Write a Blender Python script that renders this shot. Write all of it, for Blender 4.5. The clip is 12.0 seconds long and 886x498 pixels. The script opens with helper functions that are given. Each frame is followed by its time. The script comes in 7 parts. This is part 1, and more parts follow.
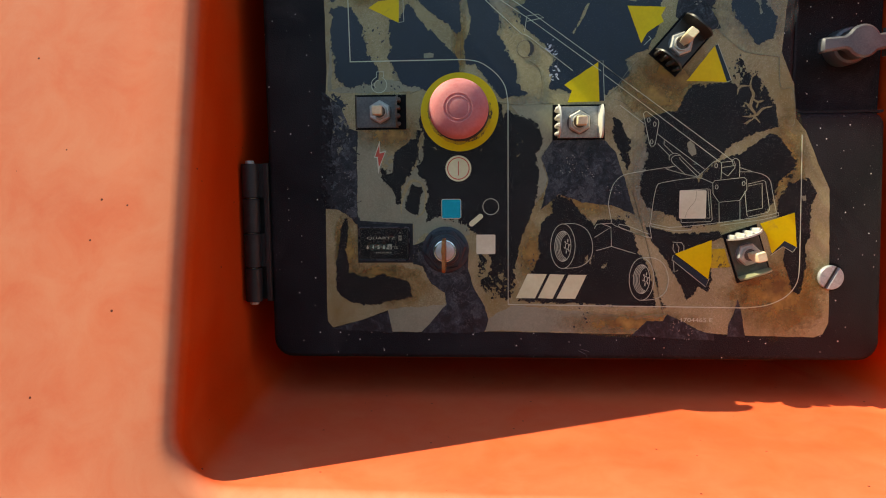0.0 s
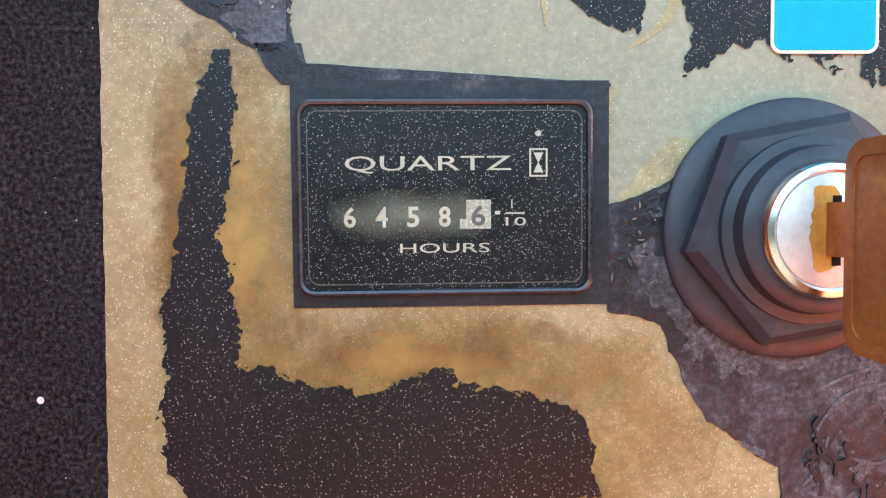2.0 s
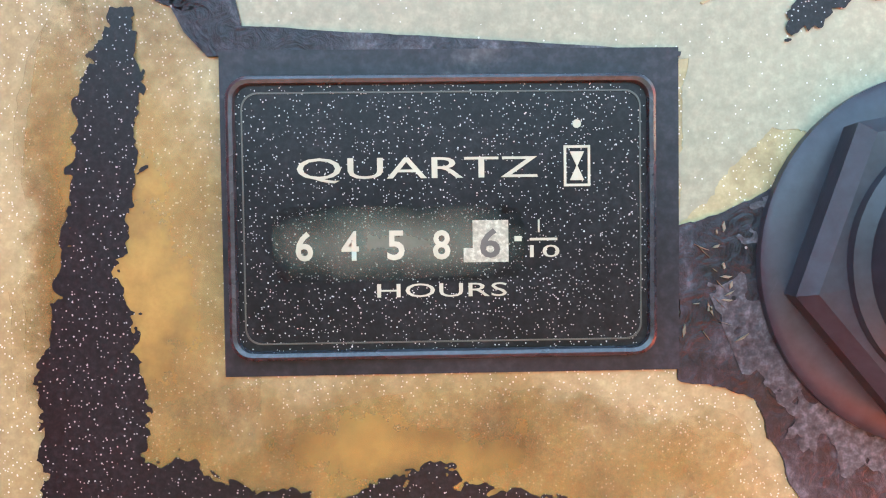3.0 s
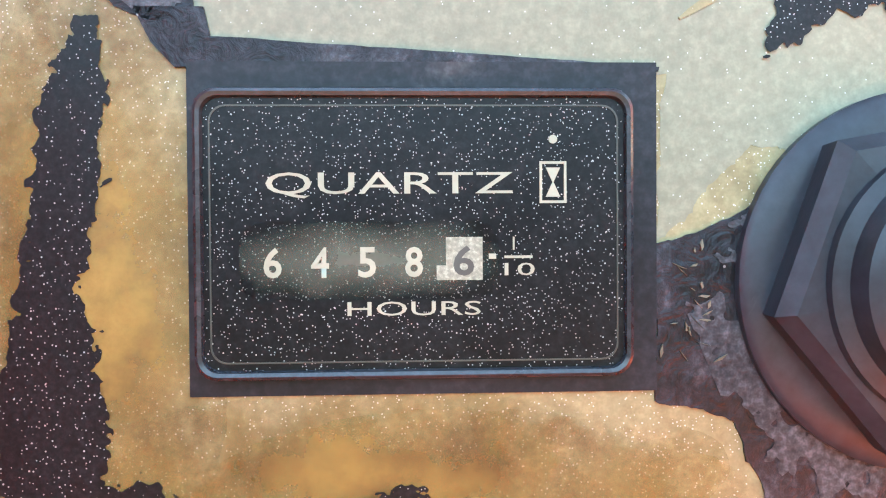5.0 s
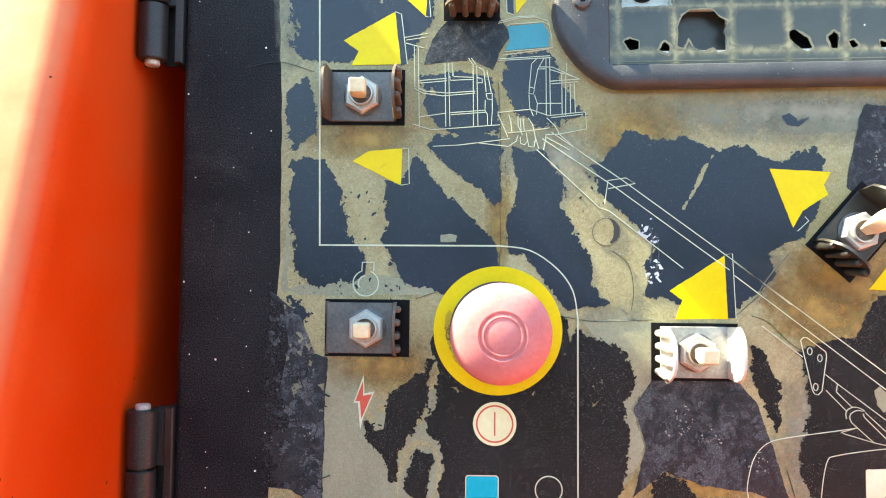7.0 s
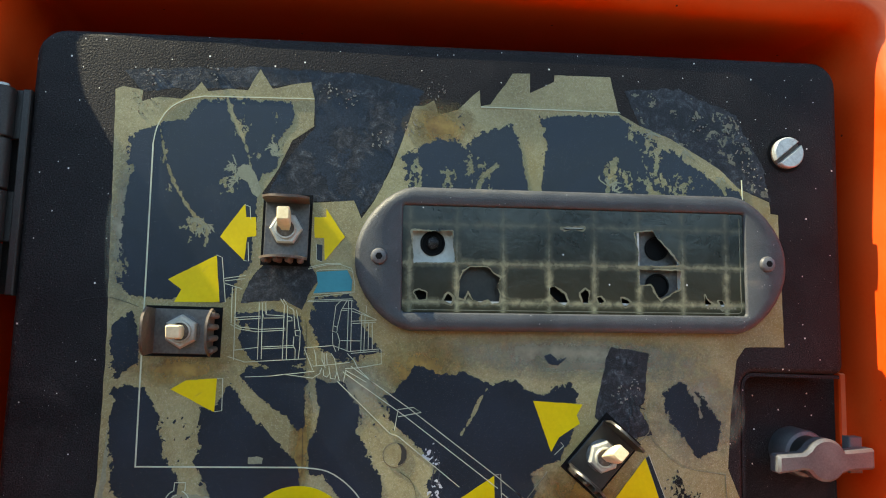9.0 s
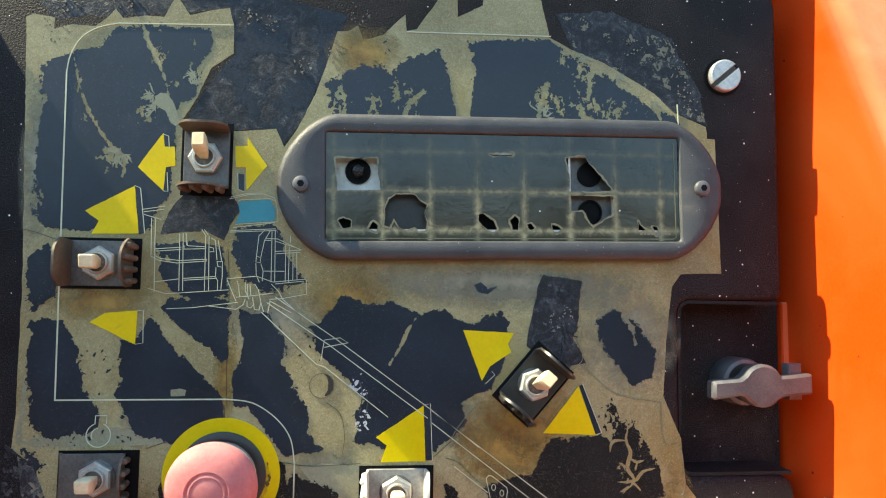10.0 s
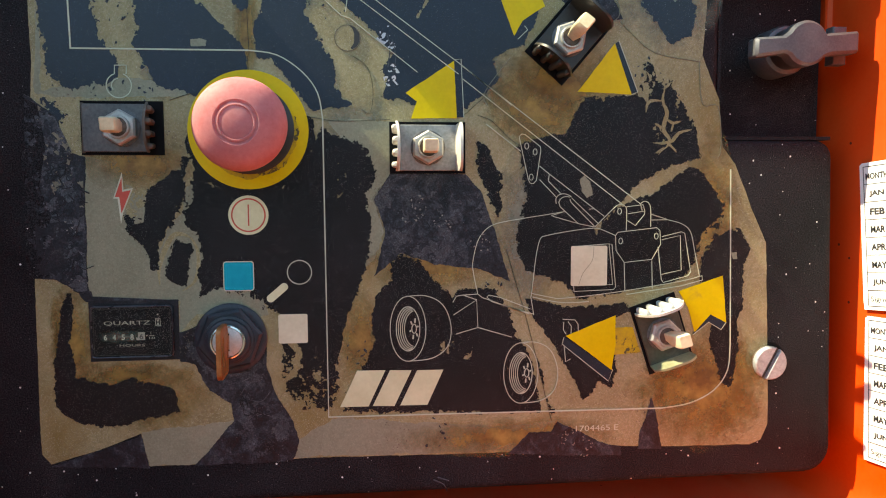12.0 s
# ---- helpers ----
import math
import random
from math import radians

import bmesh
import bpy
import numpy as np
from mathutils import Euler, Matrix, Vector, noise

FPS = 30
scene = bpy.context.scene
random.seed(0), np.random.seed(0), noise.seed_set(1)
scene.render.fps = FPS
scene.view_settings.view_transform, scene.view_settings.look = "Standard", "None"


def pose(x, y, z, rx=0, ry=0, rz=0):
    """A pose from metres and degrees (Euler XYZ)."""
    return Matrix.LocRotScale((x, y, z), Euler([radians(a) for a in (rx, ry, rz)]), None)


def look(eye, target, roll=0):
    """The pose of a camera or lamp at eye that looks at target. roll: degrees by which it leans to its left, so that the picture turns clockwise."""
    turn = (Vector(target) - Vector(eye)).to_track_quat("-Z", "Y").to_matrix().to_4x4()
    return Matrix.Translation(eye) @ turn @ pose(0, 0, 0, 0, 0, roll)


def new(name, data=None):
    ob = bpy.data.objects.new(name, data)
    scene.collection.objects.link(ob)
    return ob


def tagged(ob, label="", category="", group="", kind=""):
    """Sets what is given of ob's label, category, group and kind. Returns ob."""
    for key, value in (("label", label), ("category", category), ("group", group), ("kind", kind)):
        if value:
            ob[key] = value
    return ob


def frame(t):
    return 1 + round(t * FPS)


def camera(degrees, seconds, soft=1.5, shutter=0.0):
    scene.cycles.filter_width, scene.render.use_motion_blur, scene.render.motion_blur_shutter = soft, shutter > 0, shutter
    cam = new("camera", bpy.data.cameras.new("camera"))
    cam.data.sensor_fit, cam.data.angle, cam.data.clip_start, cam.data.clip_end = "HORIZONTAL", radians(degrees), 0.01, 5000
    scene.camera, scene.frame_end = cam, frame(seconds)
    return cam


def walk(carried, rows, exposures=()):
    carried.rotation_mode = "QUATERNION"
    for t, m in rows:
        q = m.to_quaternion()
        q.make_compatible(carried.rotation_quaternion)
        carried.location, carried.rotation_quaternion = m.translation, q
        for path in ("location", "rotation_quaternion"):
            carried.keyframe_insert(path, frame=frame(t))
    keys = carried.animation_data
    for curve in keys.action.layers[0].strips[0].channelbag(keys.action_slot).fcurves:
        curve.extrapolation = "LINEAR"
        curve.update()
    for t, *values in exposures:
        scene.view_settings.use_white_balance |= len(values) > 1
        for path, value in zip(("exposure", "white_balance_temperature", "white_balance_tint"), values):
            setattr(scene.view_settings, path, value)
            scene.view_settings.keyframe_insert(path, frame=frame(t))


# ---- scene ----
from mathutils import bvhtree, geometry

# ---- the camera and its walk ----
Z0 = 1.15  # height of the panel's origin above the ground

# seconds, eye (metres from the panel's origin), yaw, pitch, roll in degrees
PATH = [
    (0, 0.1053, -0.5733, 0.0421, 3.52, -6.25, -0.48),
    (0.5, 0.1019, -0.3857, 0.0007, 6.80, -2.32, -0.34),
    (1, 0.0388, -0.2526, -0.0216, 5.32, -1.74, -0.44),
    (1.5, 0.0093, -0.1537, -0.0157, 0.55, -1.67, -0.20),
    (2, 0.0170, -0.1020, -0.0187, -2.61, -2.81, -0.51),
    (2.5, 0.0221, -0.0775, -0.0179, -1.16, -2.46, -0.81),
    (3, 0.0205, -0.0711, -0.0174, -1.23, -1.71, -0.76),
    (3.2, 0.0208, -0.0708, -0.0163, -1.66, -2.08, -0.76),
    (5, 0.0220, -0.0694, -0.0167, -2.22, -0.96, -0.37),
    (5.5, 0.0192, -0.1043, -0.0007, -2.56, 0.01, -0.49),
    (6, 0.0197, -0.1856, 0.0186, -4.20, 3.38, -0.16),
    (6.5, 0.0465, -0.2607, 0.0687, -1.70, -0.15, 0.37),
    (7, 0.0664, -0.3446, 0.1131, 1.50, 2.49, 0.55),
    (7.5, 0.0732, -0.4003, 0.1630, 1.22, 3.13, 1.14),
    (7.7, 0.0657, -0.4074, 0.1604, -0.30, 5.82, 0.70),
    (9.3, 0.1358, -0.4065, 0.2164, -6.57, 5.94, 1.70),
    (9.5, 0.1482, -0.4052, 0.2110, -6.74, 5.87, 1.45),
    (10, 0.1588, -0.4005, 0.1828, -6.24, 4.42, 0.70),
    (10.5, 0.1604, -0.3923, 0.1507, -6.29, 2.48, 0.42),
    (11, 0.1644, -0.3873, 0.1166, -6.46, 0.10, 0.21),
    (11.5, 0.1547, -0.3864, 0.0854, -6.72, -2.43, 0.18),
    (12, 0.1450, -0.3844, 0.0556, -6.14, -4.54, -0.29),
]


def view(x, y, z, yaw, pitch, roll):
    eye = Vector((x, y, z + Z0))
    a, b = radians(yaw), radians(pitch)
    ahead = Vector((-math.sin(a) * math.cos(b), math.cos(a) * math.cos(b), math.sin(b)))
    return look(eye, eye + ahead, roll)


cam = camera(64.0, 12.0, soft=1.1)
walk(cam, [(t, view(*row)) for t, *row in PATH],
     exposures=[(t, stops, 8900, -5 if 1.2 < t < 6.8 else -3) for t, stops in (
         (0.0, 0.85), (0.5, 1.3), (1.0, 2.1), (1.5, 2.87), (2.0, 3.24), (2.5, 3.5), (3.2, 3.58), (5.0, 3.58), (5.5, 3.68), (6.0, 3.8), (6.5, 3.22),
         (7.0, 2.7), (7.5, 1.75), (7.7, 1.65), (9.3, 1.5), (10.0, 1.7), (10.5, 1.7), (11.0, 1.5), (12.0, 1.38))])

# ---- world and sun ----
SUN_WAY = Vector((0.652, 0.05, -0.758)).normalized()
world = bpy.data.worlds.new("sky")
scene.world = world
world.use_nodes = True
sky = world.node_tree.nodes.new("ShaderNodeTexSky")
sky.sky_type = 'NISHITA'
sky.sun_disc = False
sky.sun_elevation = math.asin(-SUN_WAY.z)
sky.sun_rotation = radians(-90)
sky.altitude, sky.air_density, sky.dust_density, sky.ozone_density = 1200.0, 1.0, 0.2, 3.0
background = world.node_tree.nodes["Background"]
background.inputs["Strength"].default_value = 0.215
world.node_tree.links.new(sky.outputs["Color"], background.inputs["Color"])
sun_data = bpy.data.lights.new("sun", 'SUN')
sun_data.energy = 5.0
sun_data.angle = radians(0.5)
sun_data.color = (1.0, 0.95, 0.87)
sun = new("sun", sun_data)
sun.matrix_world = look((-1.0, -0.5, 3.0), Vector((-1.0, -0.5, 3.0)) + SUN_WAY)


# ---- materials ----
def node_material(name):
    mat = bpy.data.materials.new(name)
    mat.use_nodes = True
    tree = mat.node_tree
    return mat, tree, tree.nodes["Principled BSDF"]


def noise_node(tree, scale, detail=4.0, rough=0.55, distort=0.0, stretch=None):
    coord = tree.nodes.new("ShaderNodeTexCoord")
    tex = tree.nodes.new("ShaderNodeTexNoise")
    tex.inputs["Scale"].default_value = scale
    tex.inputs["Detail"].default_value = detail
    tex.inputs["Roughness"].default_value = rough
    tex.inputs["Distortion"].default_value = distort
    if stretch:
        mapping = tree.nodes.new("ShaderNodeMapping")
        mapping.inputs["Scale"].default_value = stretch
        tree.links.new(coord.outputs["Object"], mapping.inputs["Vector"])
        tree.links.new(mapping.outputs["Vector"], tex.inputs["Vector"])
    else:
        tree.links.new(coord.outputs["Object"], tex.inputs["Vector"])
    return tex


def ramp_node(tree, source, stops):
    ramp = tree.nodes.new("ShaderNodeValToRGB")
    ramp.color_ramp.elements[0].position, ramp.color_ramp.elements[0].color = stops[0][0], (*stops[0][1], 1)
    ramp.color_ramp.elements[1].position, ramp.color_ramp.elements[1].color = stops[-1][0], (*stops[-1][1], 1)
    for pos, col in stops[1:-1]:
        e = ramp.color_ramp.elements.new(pos)
        e.color = (*col, 1)
    tree.links.new(source, ramp.inputs["Fac"])
    return ramp


def mix_node(tree, fac, a, b, mode='MIX'):
    mix = tree.nodes.new("ShaderNodeMix")
    mix.data_type, mix.blend_type = 'RGBA', mode
    for value, slot in ((fac, 0), (a, 6), (b, 7)):
        if isinstance(value, (int, float)):
            mix.inputs[slot].default_value = value
        elif isinstance(value, tuple):
            mix.inputs[slot].default_value = (*value, 1)
        else:
            tree.links.new(value, mix.inputs[slot])
    return mix.outputs[2]


def speck_mask(tree, scale, size, share, flat=False):
    """White dots: voronoi cells of which only a share carries a dot; flat: on the plane of the panel."""
    coord = tree.nodes.new("ShaderNodeTexCoord")
    vor = tree.nodes.new("ShaderNodeTexVoronoi")
    vor.inputs["Scale"].default_value = scale
    if flat:
        vor.voronoi_dimensions = '2D'
        lay = tree.nodes.new("ShaderNodeMapping")
        lay.inputs["Rotation"].default_value = (radians(90), 0.0, 0.0)
        tree.links.new(coord.outputs["Object"], lay.inputs["Vector"])
        tree.links.new(lay.outputs["Vector"], vor.inputs["Vector"])
    else:
        tree.links.new(coord.outputs["Object"], vor.inputs["Vector"])
    near = tree.nodes.new("ShaderNodeMath")
    near.operation = 'LESS_THAN'
    near.inputs[1].default_value = size
    tree.links.new(vor.outputs["Distance"], near.inputs[0])
    split = tree.nodes.new("ShaderNodeSeparateColor")
    tree.links.new(vor.outputs["Color"], split.inputs[0])
    few = tree.nodes.new("ShaderNodeMath")
    few.operation = 'LESS_THAN'
    few.inputs[1].default_value = share
    tree.links.new(split.outputs[0], few.inputs[0])
    both = tree.nodes.new("ShaderNodeMath")
    both.operation = 'MULTIPLY'
    tree.links.new(near.outputs[0], both.inputs[0])
    tree.links.new(few.outputs[0], both.inputs[1])
    return both.outputs[0]


def bump(tree, shader, height, strength, distance):
    node = tree.nodes.new("ShaderNodeBump")
    node.inputs["Strength"].default_value = strength
    node.inputs["Distance"].default_value = distance
    tree.links.new(height, node.inputs["Height"])
    tree.links.new(node.outputs["Normal"], shader.inputs["Normal"])


def surface(name, dark, light, rough=0.5, metal=0.0, coarse=25.0, fine=400.0, relief=0.3, depth=0.0003, spots=None,
            spot_colour=(0.75, 0.74, 0.7), wear=None, stretch=None, sheen=0.5, grain=0.0,
            erode=None, dusty=None):
    """A surface that varies between two tones at a coarse and a fine scale, with fine relief, optional dots and a third tone of wear."""
    mat, tree, shader = node_material(name)
    big = noise_node(tree, coarse, 5.0, 0.6, 0.3, stretch)
    small = noise_node(tree, fine, 3.0, 0.6)
    blend = tree.nodes.new("ShaderNodeMath")
    blend.operation = 'MULTIPLY_ADD'
    tree.links.new(small.outputs["Fac"], blend.inputs[0])
    blend.inputs[1].default_value = 0.35
    scaled = tree.nodes.new("ShaderNodeMath")
    scaled.operation = 'MULTIPLY'
    scaled.inputs[1].default_value = 0.65
    tree.links.new(big.outputs["Fac"], scaled.inputs[0])
    tree.links.new(scaled.outputs[0], blend.inputs[2])
    colour = ramp_node(tree, blend.outputs[0], [(0.36, dark), (0.64, light)]).outputs["Color"]
    if wear:
        tone, low, high, scale = wear
        patch = noise_node(tree, scale, 8.0, 0.65, 0.6)
        mask = ramp_node(tree, patch.outputs["Fac"], [(low, (0, 0, 0)), (high, (1, 1, 1))])
        colour = mix_node(tree, mask.outputs["Color"], colour, tone)
    if erode:
        tone, cut = erode
        fleck = noise_node(tree, 330, 7.0, 0.72, 0.9)
        gate = noise_node(tree, 30, 3.0, 0.6, 0.4)
        total = tree.nodes.new("ShaderNodeMath")
        total.operation = 'ADD'
        tree.links.new(fleck.outputs["Fac"], total.inputs[0])
        tree.links.new(gate.outputs["Fac"], total.inputs[1])
        half = tree.nodes.new("ShaderNodeMath")
        half.operation = 'MULTIPLY'
        half.inputs[1].default_value = 0.5
        tree.links.new(total.outputs[0], half.inputs[0])
        colour = mix_node(tree, ramp_node(tree, half.outputs[0], [(cut, (0, 0, 0)), (cut + 0.012, (1, 1, 1))]).outputs["Color"], colour, tone)
    # dust, plus overexposed sunlight put into the colour of faces turned out and up
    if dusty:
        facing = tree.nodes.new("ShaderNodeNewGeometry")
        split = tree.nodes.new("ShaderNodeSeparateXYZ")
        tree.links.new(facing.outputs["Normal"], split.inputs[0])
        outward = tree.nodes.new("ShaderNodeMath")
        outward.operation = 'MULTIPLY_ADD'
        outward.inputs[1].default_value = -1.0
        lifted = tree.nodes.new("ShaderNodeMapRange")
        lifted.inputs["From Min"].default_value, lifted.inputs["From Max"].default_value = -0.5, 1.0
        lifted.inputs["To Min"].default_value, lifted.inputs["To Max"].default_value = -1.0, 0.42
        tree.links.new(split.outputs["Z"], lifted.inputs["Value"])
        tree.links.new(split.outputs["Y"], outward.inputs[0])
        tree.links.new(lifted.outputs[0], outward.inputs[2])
        paled = ramp_node(tree, outward.outputs[0], [(0.2, (0, 0, 0)), (0.9, (0.95, 0.95, 0.95))])
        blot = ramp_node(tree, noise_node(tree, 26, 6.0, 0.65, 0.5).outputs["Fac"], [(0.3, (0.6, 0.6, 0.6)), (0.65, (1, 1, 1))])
        amount = mix_node(tree, 1.0, paled.outputs["Color"], blot.outputs["Color"], 'MULTIPLY')
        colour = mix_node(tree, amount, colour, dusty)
    if grain:
        dust = ramp_node(tree, noise_node(tree, fine * 1.7, 2.0, 0.7).outputs["Fac"], [(0.3, (1 - grain,) * 3), (0.5, (1.0,) * 3), (0.72, (1 + 2.2 * grain,) * 3)])
        colour = mix_node(tree, 1.0, colour, dust.outputs["Color"], 'MULTIPLY')
    for dots in spots or ():
        colour = mix_node(tree, speck_mask(tree, *dots), colour, spot_colour)
    tree.links.new(colour, shader.inputs["Base Color"])
    gloss = ramp_node(tree, big.outputs["Fac"], [(0.3, (rough * 0.85,) * 3), (0.7, (min(1.0, rough * 1.15),) * 3)])
    tree.links.new(gloss.outputs["Color"], shader.inputs["Roughness"])
    shader.inputs["Metallic"].default_value = metal
    shader.inputs["Specular IOR Level"].default_value = sheen
    if relief:
        bump(tree, shader, small.outputs["Fac"], relief, depth)
    return mat


# the pale front tone also paints the bleached look of direct sun
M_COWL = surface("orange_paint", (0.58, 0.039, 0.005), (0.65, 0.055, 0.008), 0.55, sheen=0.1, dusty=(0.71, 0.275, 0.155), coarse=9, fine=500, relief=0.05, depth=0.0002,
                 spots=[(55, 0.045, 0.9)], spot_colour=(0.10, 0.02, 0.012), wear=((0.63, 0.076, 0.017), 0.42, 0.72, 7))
M_PANEL = surface("black_plastic", (0.0088, 0.0083, 0.0098), (0.0208, 0.0198, 0.0218), 0.5, sheen=0.1, grain=1.0, coarse=18, fine=900, relief=0.6, depth=0.0007,
                  spots=[(55, 0.028, 0.3, True), (105, 0.032, 0.18, True), (700, 0.06, 0.25)], wear=((0.042, 0.038, 0.039), 0.58, 0.8, 11))
M_FILM = surface("faded_film", (0.192, 0.154, 0.070), (0.345, 0.302, 0.162), 0.42, grain=0.11, sheen=0.4, coarse=22, fine=700, relief=0.05, depth=0.0002,
                 wear=((0.21, 0.15, 0.045), 0.5, 0.72, 13), spots=[(2600, 0.2, 0.5), (1300, 0.12, 0.6), (900, 0.08, 0.5)], spot_colour=(0.62, 0.59, 0.50))
M_FILM_GREY = surface("grey_film", (0.198, 0.195, 0.130), (0.258, 0.253, 0.172), 0.4, grain=0.10, sheen=0.4, coarse=26, fine=700, relief=0.05, depth=0.0002,
                      spots=[(1500, 0.12, 0.3), (900, 0.08, 0.4)], spot_colour=(0.5, 0.5, 0.44))


def wash(name, dark, light, strength):
    """A stain that thins out towards its rim and in blotches."""
    mat, tree, shader = node_material(name)
    tone = noise_node(tree, 70, 6.0, 0.65)
    tree.links.new(ramp_node(tree, tone.outputs["Fac"], [(0.35, dark), (0.65, light)]).outputs["Color"], shader.inputs["Base Color"])
    shader.inputs["Roughness"].default_value = 0.5
    coord = tree.nodes.new("ShaderNodeTexCoord")
    centre = tree.nodes.new("ShaderNodeMapping")
    centre.inputs["Location"].default_value = (-1.0, 0.0, -1.0)
    centre.inputs["Scale"].default_value = (2.0, 0.0, 2.0)
    tree.links.new(coord.outputs["Generated"], centre.inputs["Vector"])
    far = tree.nodes.new("ShaderNodeVectorMath")
    far.operation = 'LENGTH'
    tree.links.new(centre.outputs["Vector"], far.inputs[0])
    blotch = noise_node(tree, 90, 7.0, 0.7)
    rough = tree.nodes.new("ShaderNodeMath")
    rough.operation = 'MULTIPLY_ADD'
    rough.inputs[1].default_value = 1.5
    tree.links.new(blotch.outputs["Fac"], rough.inputs[0])
    tree.links.new(far.outputs["Value"], rough.inputs[2])
    mask = ramp_node(tree, rough.outputs[0], [(0.9 * 0.5, (strength,) * 3), (1.0, (0.0,) * 3)])
    half = tree.nodes.new("ShaderNodeMath")
    half.operation = 'MULTIPLY'
    half.inputs[1].default_value = 0.56
    tree.links.new(rough.outputs[0], half.inputs[0])
    tree.links.new(half.outputs[0], mask.inputs["Fac"])
    tree.links.new(mask.outputs["Color"], shader.inputs["Alpha"])
    return mat


M_STAIN = wash("rust_stain", (0.15, 0.08, 0.018), (0.36, 0.235, 0.058), 0.95)
M_BLOOM = wash("grey_bloom", (0.175, 0.168, 0.122), (0.285, 0.275, 0.205), 0.92)
# soft glow round the meter's numerals, painted as a pale patch
M_HAZE = wash("drum_glow", (0.10, 0.112, 0.080), (0.17, 0.188, 0.138), 0.92)
M_SCUFF = surface("pale_scuff", (0.34, 0.36, 0.39), (0.62, 0.64, 0.67), 0.6, coarse=90, fine=600, relief=0.2)
M_FLAP = surface("curled_flake", (0.10, 0.095, 0.085), (0.30, 0.28, 0.24), 0.5, coarse=200, fine=900, relief=0.2)
# print with the blue of the reflected sky put into its colour
M_INK = surface("ink_with_sky", (0.0036, 0.0066, 0.0135), (0.0070, 0.0142, 0.0300), 0.34, sheen=0.44, grain=0.5, coarse=24, fine=900, relief=0.1, depth=0.0002,
                spots=[(2300, 0.15, 0.3), (1000, 0.09, 0.35), (480, 0.045, 0.5)], spot_colour=(0.27, 0.265, 0.26), wear=((0.028, 0.027, 0.028), 0.62, 0.8, 45))
# the same print without the painted sky reflection, for the lower fields
M_INK_NO_SKY = surface("ink_no_sky", (0.0042, 0.0038, 0.0046), (0.0088, 0.0078, 0.0092), 0.4, sheen=0.22, grain=0.6, coarse=24, fine=900, relief=0.1, depth=0.0002,
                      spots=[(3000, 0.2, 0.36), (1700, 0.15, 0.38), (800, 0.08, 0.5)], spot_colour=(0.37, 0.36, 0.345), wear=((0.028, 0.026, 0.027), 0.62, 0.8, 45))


def torn_layer(name):
    """The rough black layer under torn film: smeared grey glue over blue-black, with ridges that catch the light."""
    mat, tree, shader = node_material(name)
    smear = noise_node(tree, 105, 9.0, 0.68, 1.1)
    colour = ramp_node(tree, smear.outputs["Fac"], [(0.36, (0.0062, 0.0068, 0.0098)), (0.49, (0.0125, 0.0138, 0.019)), (0.57, (0.028, 0.032, 0.040)), (0.68, (0.066, 0.072, 0.082))]).outputs["Color"]
    dust = ramp_node(tree, noise_node(tree, 1100, 3.0, 0.7).outputs["Fac"], [(0.3, (0.45,) * 3), (0.5, (1.0,) * 3), (0.72, (2.2,) * 3)])
    colour = mix_node(tree, 1.0, colour, dust.outputs["Color"], 'MULTIPLY')
    tree.links.new(mix_node(tree, speck_mask(tree, 420, 0.06, 0.25), colour, (0.22, 0.21, 0.20)), shader.inputs["Base Color"])
    tree.links.new(ramp_node(tree, smear.outputs["Fac"], [(0.35, (0.34,) * 3), (0.65, (0.58,) * 3)]).outputs["Color"], shader.inputs["Roughness"])
    shader.inputs["Specular IOR Level"].default_value = 0.32
    ridge = noise_node(tree, 400, 5.0, 0.62, 1.8)
    bump(tree, shader, ridge.outputs["Fac"], 0.4, 0.0009)
    return mat


M_RESIDUE = torn_layer("torn_layer")
M_SMEAR = surface("glue_smear", (0.026, 0.028, 0.034), (0.066, 0.070, 0.077), 0.5, sheen=0.25, grain=0.5, coarse=120, fine=700, relief=0.4, depth=0.0005, wear=((0.10, 0.098, 0.09), 0.58, 0.75, 90))
M_GLUE = surface("blue_grey_glue", (0.036, 0.039, 0.047), (0.098, 0.104, 0.115), 0.5, sheen=0.3, grain=0.4, coarse=150, fine=700, relief=0.5, depth=0.0006, wear=((0.022, 0.022, 0.027), 0.44, 0.72, 160))
M_INK_PALE = surface("loose_print", (0.0085, 0.0115, 0.0185), (0.018, 0.025, 0.038), 0.4, sheen=0.3, grain=0.4, coarse=60, fine=800, relief=0.2, depth=0.0004)
M_YELLOW = surface("yellow_print", (0.62, 0.45, 0.006), (0.72, 0.535, 0.010), 0.42, sheen=0.3, coarse=40, fine=500, relief=0.05, wear=((0.42, 0.28, 0.04), 0.63, 0.8, 60))
M_YELLOW_WORN = surface("worn_yellow_print", (0.34, 0.24, 0.035), (0.58, 0.42, 0.015), 0.42, sheen=0.3, coarse=50, fine=500, relief=0.05, erode=((0.09, 0.075, 0.03), 0.53))
M_LINE = surface("pale_line", (0.42, 0.45, 0.33), (0.56, 0.58, 0.44), 0.5, coarse=60, fine=500, relief=0.0)
M_CREAM = surface("cream_print", (0.55, 0.55, 0.33), (0.65, 0.65, 0.41), 0.45, coarse=60, fine=500, relief=0.03)
M_PINKISH = surface("pale_pink_print", (0.55, 0.515, 0.355), (0.665, 0.63, 0.46), 0.45, coarse=40, fine=500, relief=0.03)
M_BLUE = surface("blue_print", (0.0, 0.30, 0.39), (0.0, 0.345, 0.445), 0.5, sheen=0.0, coarse=60, fine=500, relief=0.03)
M_TEAL = surface("teal_print", (0.01, 0.20, 0.27), (0.02, 0.25, 0.32), 0.42, coarse=60, fine=500, relief=0.03)
